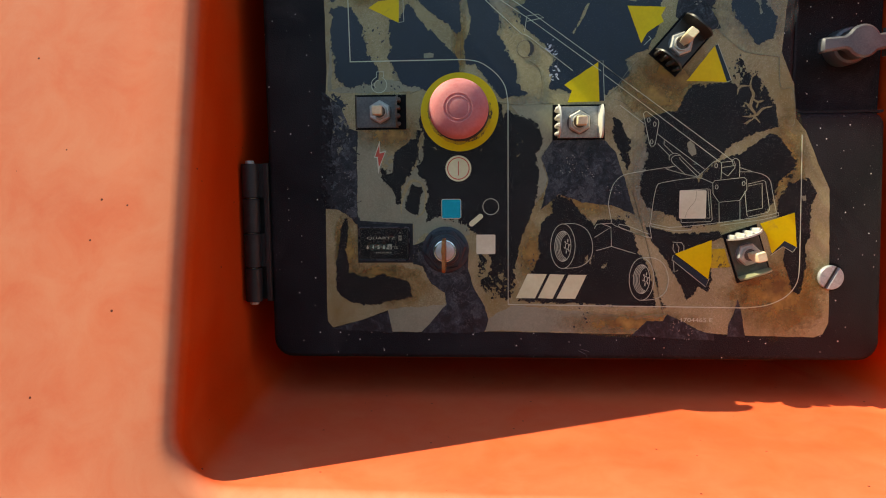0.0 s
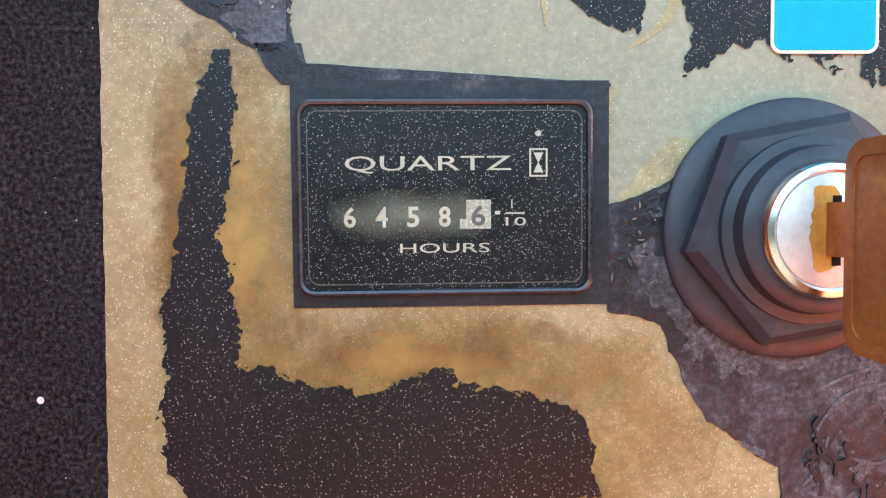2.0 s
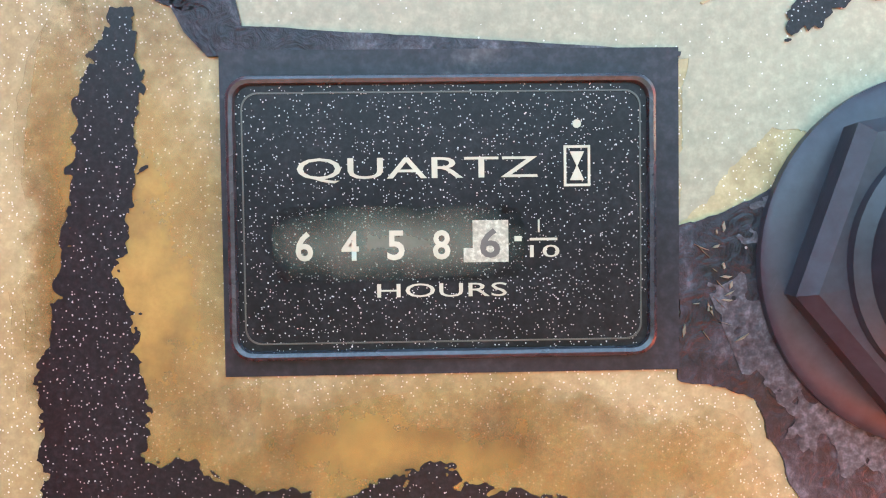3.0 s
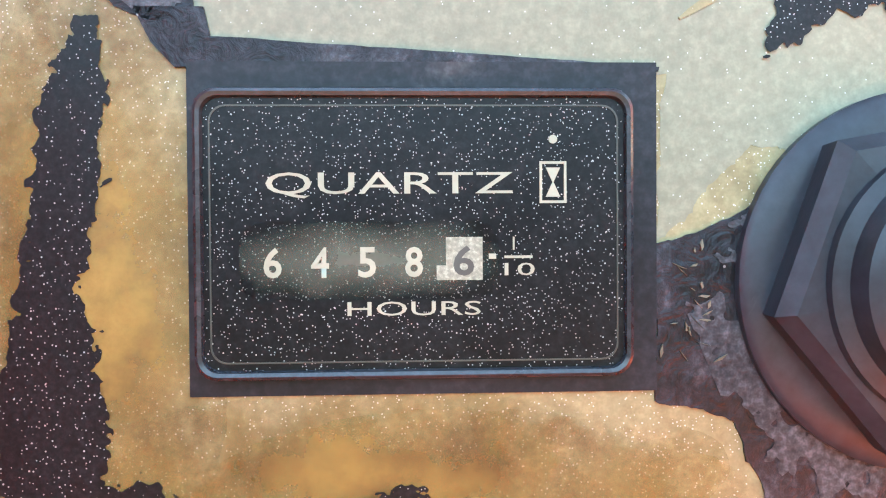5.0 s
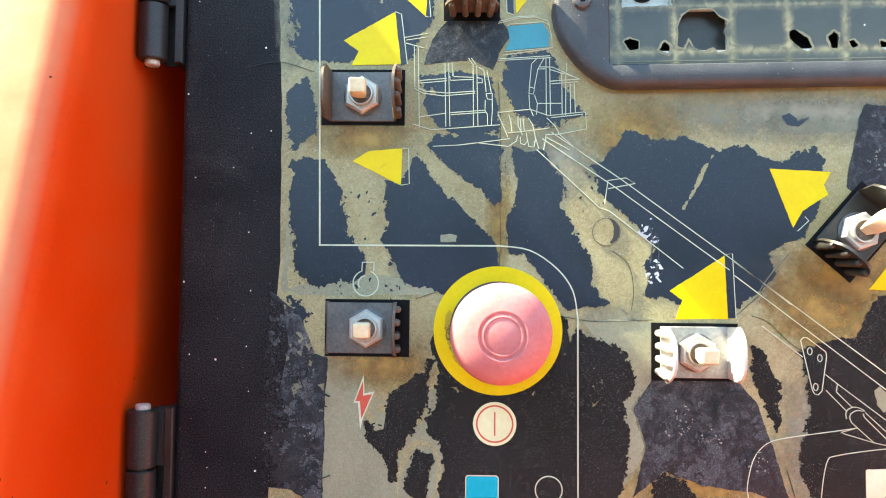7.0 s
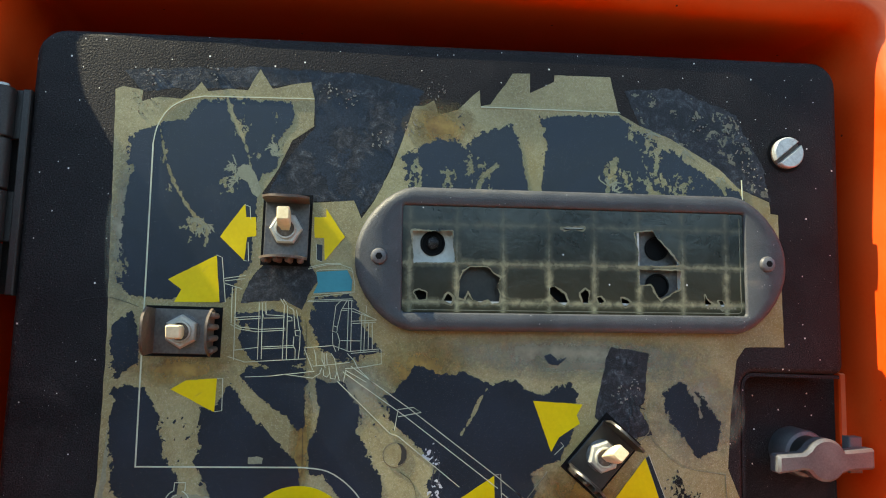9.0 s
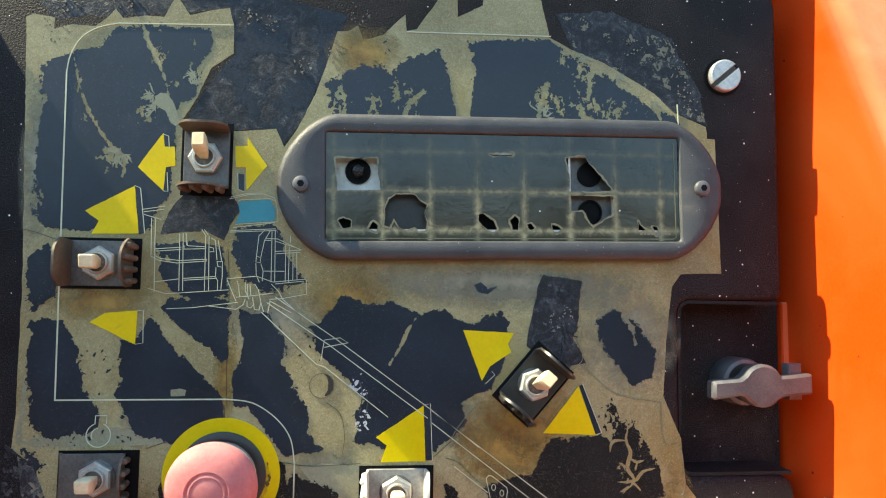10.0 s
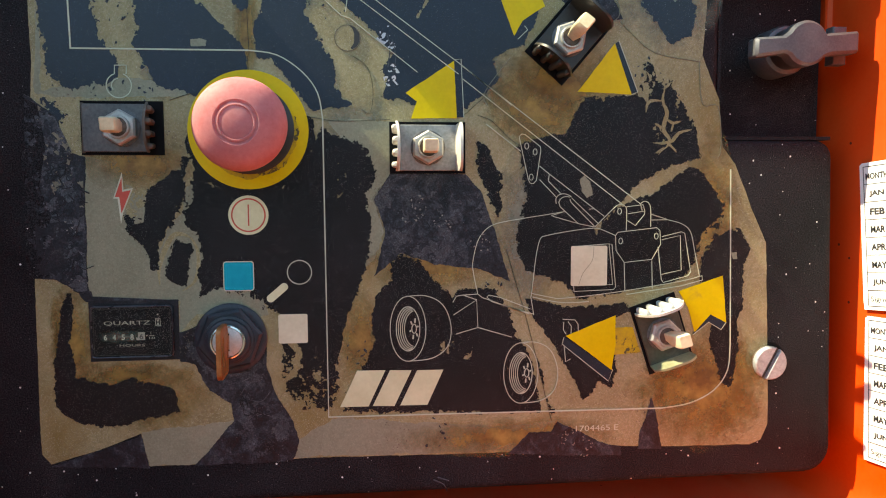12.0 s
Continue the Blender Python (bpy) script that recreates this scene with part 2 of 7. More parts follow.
M_RED = surface("red_print", (0.42, 0.05, 0.03), (0.52, 0.08, 0.05), 0.45, coarse=60, fine=500, relief=0.03)
M_CAP = surface("faded_red_plastic", (0.44, 0.13, 0.135), (0.54, 0.20, 0.205), 0.68, sheen=0.3, coarse=45, fine=500, relief=0.06, depth=0.0002,
                wear=((0.36, 0.09, 0.09), 0.62, 0.75, 120))
M_STEEL = surface("worn_zinc", (0.44, 0.43, 0.405), (0.64, 0.63, 0.60), 0.42, 0.4, coarse=80, fine=900, relief=0.1, depth=0.0002,
                  wear=((0.25, 0.17, 0.10), 0.58, 0.75, 110))
M_CAP.node_tree.nodes["Principled BSDF"].inputs["Subsurface Weight"].default_value = 0.6
M_CAP.node_tree.nodes["Principled BSDF"].inputs["Subsurface Radius"].default_value = (1.0, 0.5, 0.5)
M_CAP.node_tree.nodes["Principled BSDF"].inputs["Subsurface Scale"].default_value = 0.012
M_DULL = surface("dull_zinc", (0.33, 0.32, 0.295), (0.54, 0.53, 0.50), 0.42, 0.45, coarse=80, fine=900, relief=0.12, depth=0.0002, wear=((0.16, 0.11, 0.07), 0.56, 0.75, 110))
M_CHROME = surface("chrome", (0.62, 0.60, 0.58), (0.75, 0.74, 0.72), 0.18, 1.0, coarse=80, fine=900, relief=0.04, depth=0.0001)
M_ZINC = surface("cast_zinc", (0.075, 0.075, 0.085), (0.14, 0.14, 0.15), 0.48, 0.35, coarse=50, fine=900, relief=0.2, depth=0.0002,
                 spots=[(120, 0.03, 0.08)])
M_LEVER = surface("ivory_plastic", (0.58, 0.48, 0.30), (0.74, 0.65, 0.46), 0.4, coarse=90, fine=500, relief=0.05)
M_GUARD_BROWN = surface("rusty_guard", (0.052, 0.036, 0.028), (0.12, 0.085, 0.064), 0.6, coarse=80, fine=600, relief=0.4, depth=0.0003,
                        wear=((0.22, 0.19, 0.17), 0.58, 0.75, 70))
M_GUARD_BLACK = surface("black_guard", (0.012, 0.011, 0.011), (0.03, 0.026, 0.024), 0.4, coarse=80, fine=600, relief=0.2, depth=0.0002)
M_GUARD_WHITE = surface("white_guard", (0.40, 0.385, 0.35), (0.56, 0.54, 0.50), 0.5, coarse=90, fine=500, relief=0.1, depth=0.0002,
                        wear=((0.26, 0.22, 0.18), 0.62, 0.75, 120))
M_PLATE = surface("bracket_steel", (0.065, 0.063, 0.066), (0.15, 0.14, 0.138), 0.45, 0.4, coarse=90, fine=700, relief=0.15, depth=0.0002,
                  wear=((0.12, 0.07, 0.04), 0.56, 0.72, 90))
M_PLATE_GREEN = surface("green_plate", (0.038, 0.038, 0.026), (0.082, 0.08, 0.055), 0.55, 0.1, coarse=90, fine=700, relief=0.2, depth=0.0003, wear=((0.13, 0.125, 0.09), 0.58, 0.75, 110))
M_OLIVE = surface("olive_guard", (0.17, 0.175, 0.10), (0.30, 0.30, 0.18), 0.5, coarse=90, fine=600, relief=0.15, depth=0.0002, wear=((0.09, 0.09, 0.06), 0.56, 0.72, 120))
M_SCREW = surface("scratched_screw", (0.28, 0.30, 0.31), (0.50, 0.53, 0.54), 0.38, 0.35, coarse=220, fine=900, relief=0.2, depth=0.0002, stretch=(1.0, 1.0, 0.15), wear=((0.10, 0.07, 0.05), 0.56, 0.74, 150))
M_BEZEL = surface("grained_bezel", (0.032, 0.034, 0.039), (0.058, 0.062, 0.070), 0.5, sheen=0.4, grain=0.5, coarse=60, fine=1500, relief=0.7, depth=0.0004,
                  spots=[(600, 0.16, 0.06)], spot_colour=(0.3, 0.3, 0.3), wear=((0.10, 0.09, 0.08), 0.6, 0.8, 60))
M_METER = surface("meter_black", (0.004, 0.004, 0.005), (0.009, 0.009, 0.010), 0.34, sheen=0.2, grain=0.5, coarse=80, fine=900, relief=0.05, depth=0.0001,
                  spots=[(3400, 0.2, 0.5), (1900, 0.14, 0.5), (700, 0.06, 0.6)], spot_colour=(0.47, 0.46, 0.43))
M_RIM = surface("meter_rim", (0.016, 0.017, 0.021), (0.034, 0.035, 0.042), 0.28, sheen=0.55, grain=0.3, coarse=60, fine=900, relief=0.08, depth=0.0001, wear=((0.07, 0.066, 0.06), 0.6, 0.8, 80))
M_HINGE = surface("blackened_steel", (0.014, 0.013, 0.014), (0.032, 0.029, 0.03), 0.45, 0.3, grain=0.4, coarse=50, fine=900, relief=0.3, depth=0.0002, wear=((0.07, 0.06, 0.055), 0.6, 0.8, 60))
M_BRIGHT = surface("bright_bracket", (0.20, 0.198, 0.19), (0.40, 0.395, 0.38), 0.4, 0.35, coarse=90, fine=700, relief=0.15, depth=0.0002, wear=((0.2, 0.17, 0.14), 0.6, 0.75, 90))
# near-black that paints the shade of openings, slots and sockets
M_DARK = surface("hollow_shade", (0.003, 0.003, 0.0035), (0.006, 0.006, 0.007), 0.6, sheen=0.1, relief=0.0)
M_RUBBER = surface("dark_collar", (0.008, 0.008, 0.011), (0.023, 0.023, 0.029), 0.4, sheen=0.26, grain=0.3, coarse=60, fine=600, relief=0.15, depth=0.0002,
                   wear=((0.09, 0.085, 0.085), 0.6, 0.8, 60))
M_KEY = surface("rusty_brass_key", (0.24, 0.075, 0.02), (0.42, 0.17, 0.055), 0.45, 0.45, coarse=120, fine=900, relief=0.3, depth=0.0002,
                wear=((0.48, 0.27, 0.07), 0.6, 0.75, 160))
M_RUST = surface("orange_rust", (0.35, 0.15, 0.02), (0.55, 0.30, 0.06), 0.6, 0.2, coarse=200, fine=1200, relief=0.3, depth=0.0002)


def lens_film(x0, zmid, cw, ch):
    """A dusty film that carries soft tan grime where it touched the walls of the lamp cells, most of it low down."""
    mat, tree, shader = node_material("lens_film")

    def op(kind, p, q=None, r=None):
        node = tree.nodes.new("ShaderNodeMath")
        node.operation = kind
        for slot, value in enumerate((p, q, r)):
            if isinstance(value, (int, float)):
                node.inputs[slot].default_value = value
            elif value is not None:
                tree.links.new(value, node.inputs[slot])
        return node.outputs[0]
    coord = tree.nodes.new("ShaderNodeTexCoord")
    split = tree.nodes.new("ShaderNodeSeparateXYZ")
    tree.links.new(coord.outputs["Object"], split.inputs[0])
    gaps = []
    for axis, start, size in (("X", x0, cw), ("Z", zmid, ch)):
        share = op('FRACT', op('MULTIPLY_ADD', split.outputs[axis], 1000.0 / size, 100.5 - start / size))
        gaps.append(op('MULTIPLY', op('ABSOLUTE', op('SUBTRACT', share, 0.5)), size))
    ragged = noise_node(tree, 160, 6.0, 0.65, 0.6)
    round_in = op('SUBTRACT', op('SMOOTH_MIN', gaps[0], gaps[1], 3.2), op('MULTIPLY_ADD', ragged.outputs["Fac"], 4.2, -2.3))
    low = op('MULTIPLY_ADD', split.outputs["Z"], -30.0, 0.62)
    grime = op('MULTIPLY', ramp_node(tree, op('MULTIPLY', round_in, 0.25), [(0.04, (1, 1, 1)), (0.3, (0.45, 0.45, 0.45)), (0.8, (0, 0, 0))]).outputs["Color"], op('MINIMUM', op('MAXIMUM', low, 0.22), 0.97))
    cloud = noise_node(tree, 55, 6.0, 0.65, 0.4)
    glass = ramp_node(tree, cloud.outputs["Fac"], [(0.35, (0.005, 0.009, 0.011)), (0.62, (0.021, 0.026, 0.024))]).outputs["Color"]
    crust = ramp_node(tree, ragged.outputs["Fac"], [(0.35, (0.13, 0.12, 0.07)), (0.65, (0.29, 0.265, 0.155))]).outputs["Color"]
    glass = mix_node(tree, op('MINIMUM', op('MAXIMUM', op('MULTIPLY_ADD', low, 0.5, -0.08), 0.0), 0.7), glass, (0.050, 0.043, 0.025))
    colour = mix_node(tree, grime, glass, crust)
    colour = mix_node(tree, speck_mask(tree, 110, 0.05, 0.35), colour, (0.7, 0.7, 0.68))
    tree.links.new(colour, shader.inputs["Base Color"])
    tree.links.new(op('MULTIPLY_ADD', grime, 0.3, 0.17), shader.inputs["Roughness"])
    bump(tree, shader, cloud.outputs["Fac"], 0.12, 0.002)
    return mat


M_LENS = lens_film(-97.7, -2.3, 26.9, 22.2)
M_GRIME = surface("dried_grime", (0.09, 0.085, 0.055), (0.20, 0.185, 0.13), 0.55, coarse=90, fine=700, relief=0.2, depth=0.0003)
M_SEAM = surface("grimy_seam", (0.13, 0.12, 0.074), (0.24, 0.218, 0.135), 0.45, coarse=60, fine=600, relief=0.1, wear=((0.20, 0.18, 0.12), 0.6, 0.75, 70))
M_SEAM_DIM = surface("dim_seam", (0.035, 0.038, 0.032), (0.075, 0.075, 0.055), 0.4, coarse=60, fine=600, relief=0.1)
M_CELL = surface("white_cell_plastic", (0.42, 0.41, 0.38), (0.58, 0.57, 0.54), 0.5, coarse=90, fine=500, relief=0.05,
                 wear=((0.2, 0.17, 0.12), 0.6, 0.75, 80))
M_PAPER = surface("white_paper", (0.74, 0.73, 0.70), (0.82, 0.81, 0.78), 0.55, coarse=40, fine=500, relief=0.05)
M_PRINT = surface("black_print", (0.02, 0.02, 0.024), (0.035, 0.035, 0.04), 0.5, relief=0.0)
M_PRINT_BLUE = surface("blue_ink", (0.02, 0.07, 0.30), (0.03, 0.09, 0.36), 0.5, relief=0.0)
M_PRINT_GREY = surface("grey_ink", (0.30, 0.31, 0.33), (0.36, 0.37, 0.39), 0.5, relief=0.0)
M_DIGIT = surface("pale_numeral", (0.30, 0.305, 0.22), (0.40, 0.405, 0.30), 0.5, coarse=90, fine=900, relief=0.0)
M_TENTH = surface("pale_drum", (0.21, 0.22, 0.16), (0.32, 0.33, 0.25), 0.5, coarse=500, fine=1500, relief=0.0, grain=0.3)
M_DRUM_INK = surface("drum_ink", (0.05, 0.05, 0.042), (0.085, 0.085, 0.07), 0.5, relief=0.0)
M_NUT = surface("dusty_nut", (0.013, 0.0150, 0.0200), (0.035, 0.040, 0.052), 0.40, coarse=60, fine=600, relief=0.15, depth=0.0002, sheen=0.36, wear=((0.10, 0.10, 0.11), 0.62, 0.8, 60))
M_GROUND = surface("dusty_ground", (0.06, 0.053, 0.046), (0.10, 0.09, 0.078), 0.9, coarse=3, fine=60, relief=0.5, depth=0.01)
# colour of the added unseen wall that blocks the low sky
M_FAR = surface("low_sky_block", (0.022, 0.026, 0.016), (0.05, 0.05, 0.034), 0.9, coarse=0.8, fine=6, relief=0.0)


# ---- building helpers: millimetres in the panel's plane (x right, z up) and out of it ----
def thing(name, x=0.0, out=0.0, z=0.0, roll=0.0, label="", category="", group="", kind=""):
    ob = new(name)
    ob.matrix_world = pose(x / 1000, -out / 1000, Z0 + z / 1000, 0, roll, 0)
    return tagged(ob, label, category, group, kind)


def part(name, bm, material, parent=None, label="", smooth=False):
    """Links a bmesh, drawn in millimetres (x, z, out), as one mesh under a thing or a part."""
    data = bpy.data.meshes.new(name)
    for v in bm.verts:
        v.co = Vector((v.co.x, -v.co.z, v.co.y)) / 1000
    bmesh.ops.recalc_face_normals(bm, faces=bm.faces)
    if smooth:
        for f in bm.faces:
            f.smooth = True
    bm.to_mesh(data)
    bm.free()
    data.materials.append(material)
    if smooth:
        data.set_sharp_from_angle(angle=radians(38))
    ob = new(name, data)
    if parent is not None:
        ob.parent = parent
    else:
        ob.matrix_world = pose(0, 0, Z0)
    return tagged(ob, label)


def slab(outline, low, high, bm=None, inset=0.0):
    """A plate with the given outline (x, z) between two heights out of the plane; inset bevels its upper rim."""
    bm = bm or bmesh.new()
    n = len(outline)
    area = sum(outline[i][0] * outline[(i + 1) % n][1] - outline[(i + 1) % n][0] * outline[i][1] for i in range(n))
    if area < 0:
        outline = outline[::-1]
    rings = [[bm.verts.new((x, z, low)) for x, z in outline]]
    if inset:
        rings.append([bm.verts.new((x, z, high - inset)) for x, z in outline])
        inner = []
        for i in range(n):
            a, b, c = Vector(outline[i - 1]), Vector(outline[i]), Vector(outline[(i + 1) % n])
            d1, d2 = (b - a).normalized(), (c - b).normalized()
            d = d1 + d2
            d = d.normalized() if d.length > 1e-6 else d1
            inner.append(b + Vector((-d.y, d.x)) * inset)
        rings.append([bm.verts.new((p.x, p.y, high)) for p in inner])
    else:
        rings.append([bm.verts.new((x, z, high)) for x, z in outline])
    for r, s in zip(rings, rings[1:]):
        for i in range(n):
            bm.faces.new((r[i], r[(i + 1) % n], s[(i + 1) % n], s[i]))
    bm.faces.new(rings[-1])
    bm.faces.new(rings[0][::-1])
    return bm


def soft_slab(outline, low, high, round_by, steps=5):
    """A plate whose upper rim is rounded over."""
    bm = bmesh.new()
    n = len(outline)
    area = sum(outline[i][0] * outline[(i + 1) % n][1] - outline[(i + 1) % n][0] * outline[i][1] for i in range(n))
    if area < 0:
        outline = outline[::-1]
    ways = []
    for i in range(n):
        a, b, c = Vector(outline[i - 1]), Vector(outline[i]), Vector(outline[(i + 1) % n])
        d = (b - a).normalized() + (c - b).normalized()
        d = d.normalized() if d.length > 1e-6 else (b - a).normalized()
        ways.append(Vector((-d.y, d.x)))
    rings = [[bm.verts.new((x, z, low)) for x, z in outline]]
    for k in range(steps + 1):
        a = math.pi / 2 * k / steps
        g, h = round_by * (1 - math.cos(a)), high - round_by * (1 - math.sin(a))
        rings.append([bm.verts.new((x + w.x * g, z + w.y * g, h)) for (x, z), w in zip(outline, ways)])
    for p, q in zip(rings, rings[1:]):
        for i in range(n):
            bm.faces.new((p[i], p[(i + 1) % n], q[(i + 1) % n], q[i]))
    bm.faces.new(rings[-1])
    bm.faces.new(rings[0][::-1])
    return bm


def box(x0, x1, z0, z1, low, high, bm=None, inset=0.0):
    return slab([(x0, z0), (x1, z0), (x1, z1), (x0, z1)], low, high, bm, inset)


def rounded(x0, x1, z0, z1, r, steps=6):
    """The outline of a rectangle with round corners."""
    pts = []
    for cx, cz, a in ((x1 - r, z1 - r, 0), (x0 + r, z1 - r, 90), (x0 + r, z0 + r, 180), (x1 - r, z0 + r, 270)):
        pts += [(cx + r * math.cos(radians(a + 90 * k / steps)), cz + r * math.sin(radians(a + 90 * k / steps))) for k in range(steps + 1)]
    return pts


def disc(cx, cz, r, n=48, start=0.0):
    return [(cx + r * math.cos(start + 2 * math.pi * k / n), cz + r * math.sin(start + 2 * math.pi * k / n)) for k in range(n)]


def lathe(profile, n=48, cx=0.0, cz=0.0, bm=None, start=0.0):
    """A turned body round an axis that points out of the plane: profile of (radius, out)."""
    bm = bm or bmesh.new()
    rings = []
    for r, out in profile:
        if r < 1e-6:
            rings.append([bm.verts.new((cx, cz, out))])
        else:
            rings.append([bm.verts.new((cx + r * math.cos(start + 2 * math.pi * k / n), cz + r * math.sin(start + 2 * math.pi * k / n), out)) for k in range(n)])
    for a, b in zip(rings, rings[1:]):
        for k in range(n):
            q = [a[k % len(a)], a[(k + 1) % len(a)], b[(k + 1) % len(b)], b[k % len(b)]]
            q = list(dict.fromkeys(q))
            if len(q) > 2:
                bm.faces.new(q)
    for ring in (rings[0], rings[-1]):
        if len(ring) > 2:
            bm.faces.new(ring)
    return bm


def ring_plate(outer, inner, low, high, bm=None):
    """A flat ring between two outlines with the same number of points."""
    bm = bm or bmesh.new()
    n = len(outer)
    loops = [[bm.verts.new((x, z, h)) for x, z in line] for line, h in ((outer, low), (outer, high), (inner, high), (inner, low))]
    for a, b in zip(loops, loops[1:] + loops[:1]):
        for i in range(n):
            bm.faces.new((a[i], a[(i + 1) % n], b[(i + 1) % n], b[i]))
    return bm


def torn(outline, amount=1.2, step=0.45, seed=0.0, fine=0.6, fingers=0.0):
    """The outline walked in short steps and warped by noise at several scales, as a torn or flaked edge runs; fingers add a comb of slim tongues."""
    pts, n = [], len(outline)
    for i in range(n):
        a, b = Vector(outline[i]), Vector(outline[(i + 1) % n])
        d = b - a
        if d.length < 1e-6:
            continue
        side = Vector((-d.y, d.x)).normalized()
        k = max(1, int(d.length / step))
        for j in range(k):
            p = a + d * (j / k)
            q = Vector((p.x, p.y, seed * 7.3))
            w = noise.noise_vector(q * 0.10) * 1.5 + noise.noise_vector(q * 0.33) * 0.9 + noise.noise_vector(q * 0.95) * (0.55 * fine)
            s = max(0.0, noise.noise(q * 1.9)) * fine * 0.9
            if fingers:
                gate = max(0.0, min(1.0, 0.35 + 1.6 * noise.noise(q * 0.07)))
                s += fingers * gate * noise.noise(q * 0.85) * (1.2 + noise.noise(q * 0.21))
            pts.append(tuple(p + (Vector((w.x, w.y)) + side * s) * amount))
    return pts


def flake(outline, low, high, bm=None):
    """A thin flake with any outline, even one that touches itself: its top is filled by triangles."""
    bm = bm or bmesh.new()
    n = len(outline)
    verts, _, faces, _, _, _ = geometry.delaunay_2d_cdt([Vector(p) for p in outline], [], [list(range(n))], 1, 1e-4)
    top = [bm.verts.new((p.x, p.y, high)) for p in verts]
    for f in faces:
        bm.faces.new([top[k] for k in f])
    a = [bm.verts.new((x, z, low)) for x, z in outline]
    b = [bm.verts.new((x, z, high)) for x, z in outline]
    for i in range(n):
        bm.faces.new((a[i], a[(i + 1) % n], b[(i + 1) % n], b[i]))
    return bm


def ribbon(points, width, low, high, bm=None, closed=False):
    """A printed line: a thin strip along the points."""
    bm = bm or bmesh.new()
    pts = [Vector(p) for p in points]
    n = len(pts)
    left, right = [], []
    for i in range(n):
        a = pts[i - 1] if (i or closed) else pts[i]
        c = pts[(i + 1) % n] if (i < n - 1 or closed) else pts[i]
        d = (c - a)
        d = d.normalized() if d.length > 1e-9 else Vector((1, 0))
        s = Vector((-d.y, d.x)) * width / 2
        left.append(pts[i] + s), right.append(pts[i] - s)
    rows = [[bm.verts.new((p.x, p.y, h)) for p in line] for line, h in ((left, low), (left, high), (right, high), (right, low))]
    for a, b in zip(rows, rows[1:] + rows[:1]):
        for i in range(n if closed else n - 1):
            j = (i + 1) % n
            bm.faces.new((a[i], a[j], b[j], b[i]))
    return bm


def ribbon_outline(points, width):
    """The closed outline of a band along a line, narrowing to its ends."""
    up, down = [], []
    for i, (px, pz) in enumerate(points):
        (ax, az), (bx, bz) = points[max(0, i - 1)], points[min(len(points) - 1, i + 1)]
        far = math.hypot(bx - ax, bz - az) or 1.0
        w = width / 2 * (0.15 + math.sin(math.pi * i / (len(points) - 1)))
        up.append((px - (bz - az) / far * w, pz + (bx - ax) / far * w))
        down.append((px + (bz - az) / far * w, pz - (bx - ax) / far * w))
    return up + down[::-1]


def bend(points, steps=5):
    """A smooth curve through the points."""
    p = [Vector(points[0])] + [Vector(q) for q in points] + [Vector(points[-1])]
    out = []
    for i in range(1, len(p) - 2):
        a, b, c, d = p[i - 1], p[i], p[i + 1], p[i + 2]
        for k in range(steps):
            t = k / steps
            out.append(tuple(0.5 * (2 * b + (c - a) * t + (2 * a - 5 * b + 4 * c - d) * t * t + (3 * b - a - 3 * c + d) * t ** 3)))
    out.append(tuple(p[-2]))
    return out


def lettering(words, x, z, height, out, parent, material, name="lettering", width=None, bold=0.0, roll=0.0, label=""):
    """Words in the built-in font, their lower left corner at (x, z); width stretches them."""
    curve = bpy.data.curves.new("words", 'FONT')
    curve.body = words
    curve.offset = bold
    curve.resolution_u = 3
    ob = bpy.data.objects.new("words", curve)
    mesh = bpy.data.meshes.new_from_object(ob)
    bpy.data.objects.remove(ob)
    bm = bmesh.new()
    bm.from_mesh(mesh)
    xs, ys = [v.co.x for v in bm.verts], [v.co.y for v in bm.verts]
    k = height / (max(ys) - min(ys))
    kx = width / (max(xs) - min(xs)) if width else k
    x0, y0, c, s = min(xs), min(ys), math.cos(radians(roll)), math.sin(radians(roll))
    for v in bm.verts:
        px, py = (v.co.x - x0) * kx, (v.co.y - y0) * k
        v.co = (x + px * c - py * s, z + px * s + py * c, out)
    return part(name, bm, material, parent, label)


def arc(cx, cz, r, a0, a1, n=10, rz=None):
    rz = rz or r
    return [(cx + r * math.cos(radians(a0 + (a1 - a0) * k / n)), cz + rz * math.sin(radians(a0 + (a1 - a0) * k / n))) for k in range(n + 1)]


# ---- the ground and the orange cowl with its recess ----
def ground():
    bm = bmesh.new()
    bmesh.ops.create_grid(bm, x_segments=20, y_segments=20, size=400)
    data = bpy.data.meshes.new("ground")
    bm.to_mesh(data)
    bm.free()
    data.materials.append(M_GROUND)
    tagged(new("ground", data), "dusty grey-brown yard ground under the machine", "ground", kind="structure")


def backdrop():
    """Unseen dark wall behind the eye, added to block the bright low sky."""
    bm = bmesh.new()
    low, high = [], []
    for k in range(41):
        t = radians(180 + 180 * k / 40)
        low.append(bm.verts.new((9 * math.cos(t), 9 * math.sin(t) - 0.3, 0.0)))
        high.append(bm.verts.new((9 * math.cos(t), 9 * math.sin(t) - 0.3, 2.75 + 0.3 * math.sin(k * 1.9) + 0.25 * math.sin(k * 4.3))))
    for k in range(40):
        bm.faces.new((low[k], low[k + 1], high[k + 1], high[k]))
    data = bpy.data.meshes.new("backdrop")
    bm.to_mesh(data)
    bm.free()
    data.materials.append(M_FAR)
    tagged(new("backdrop", data), "unseen plain dark wall added to block the low sky", "backdrop", kind="structure")


FLOOR, ROOF, LIP = -146.6, 410.0, 14.0


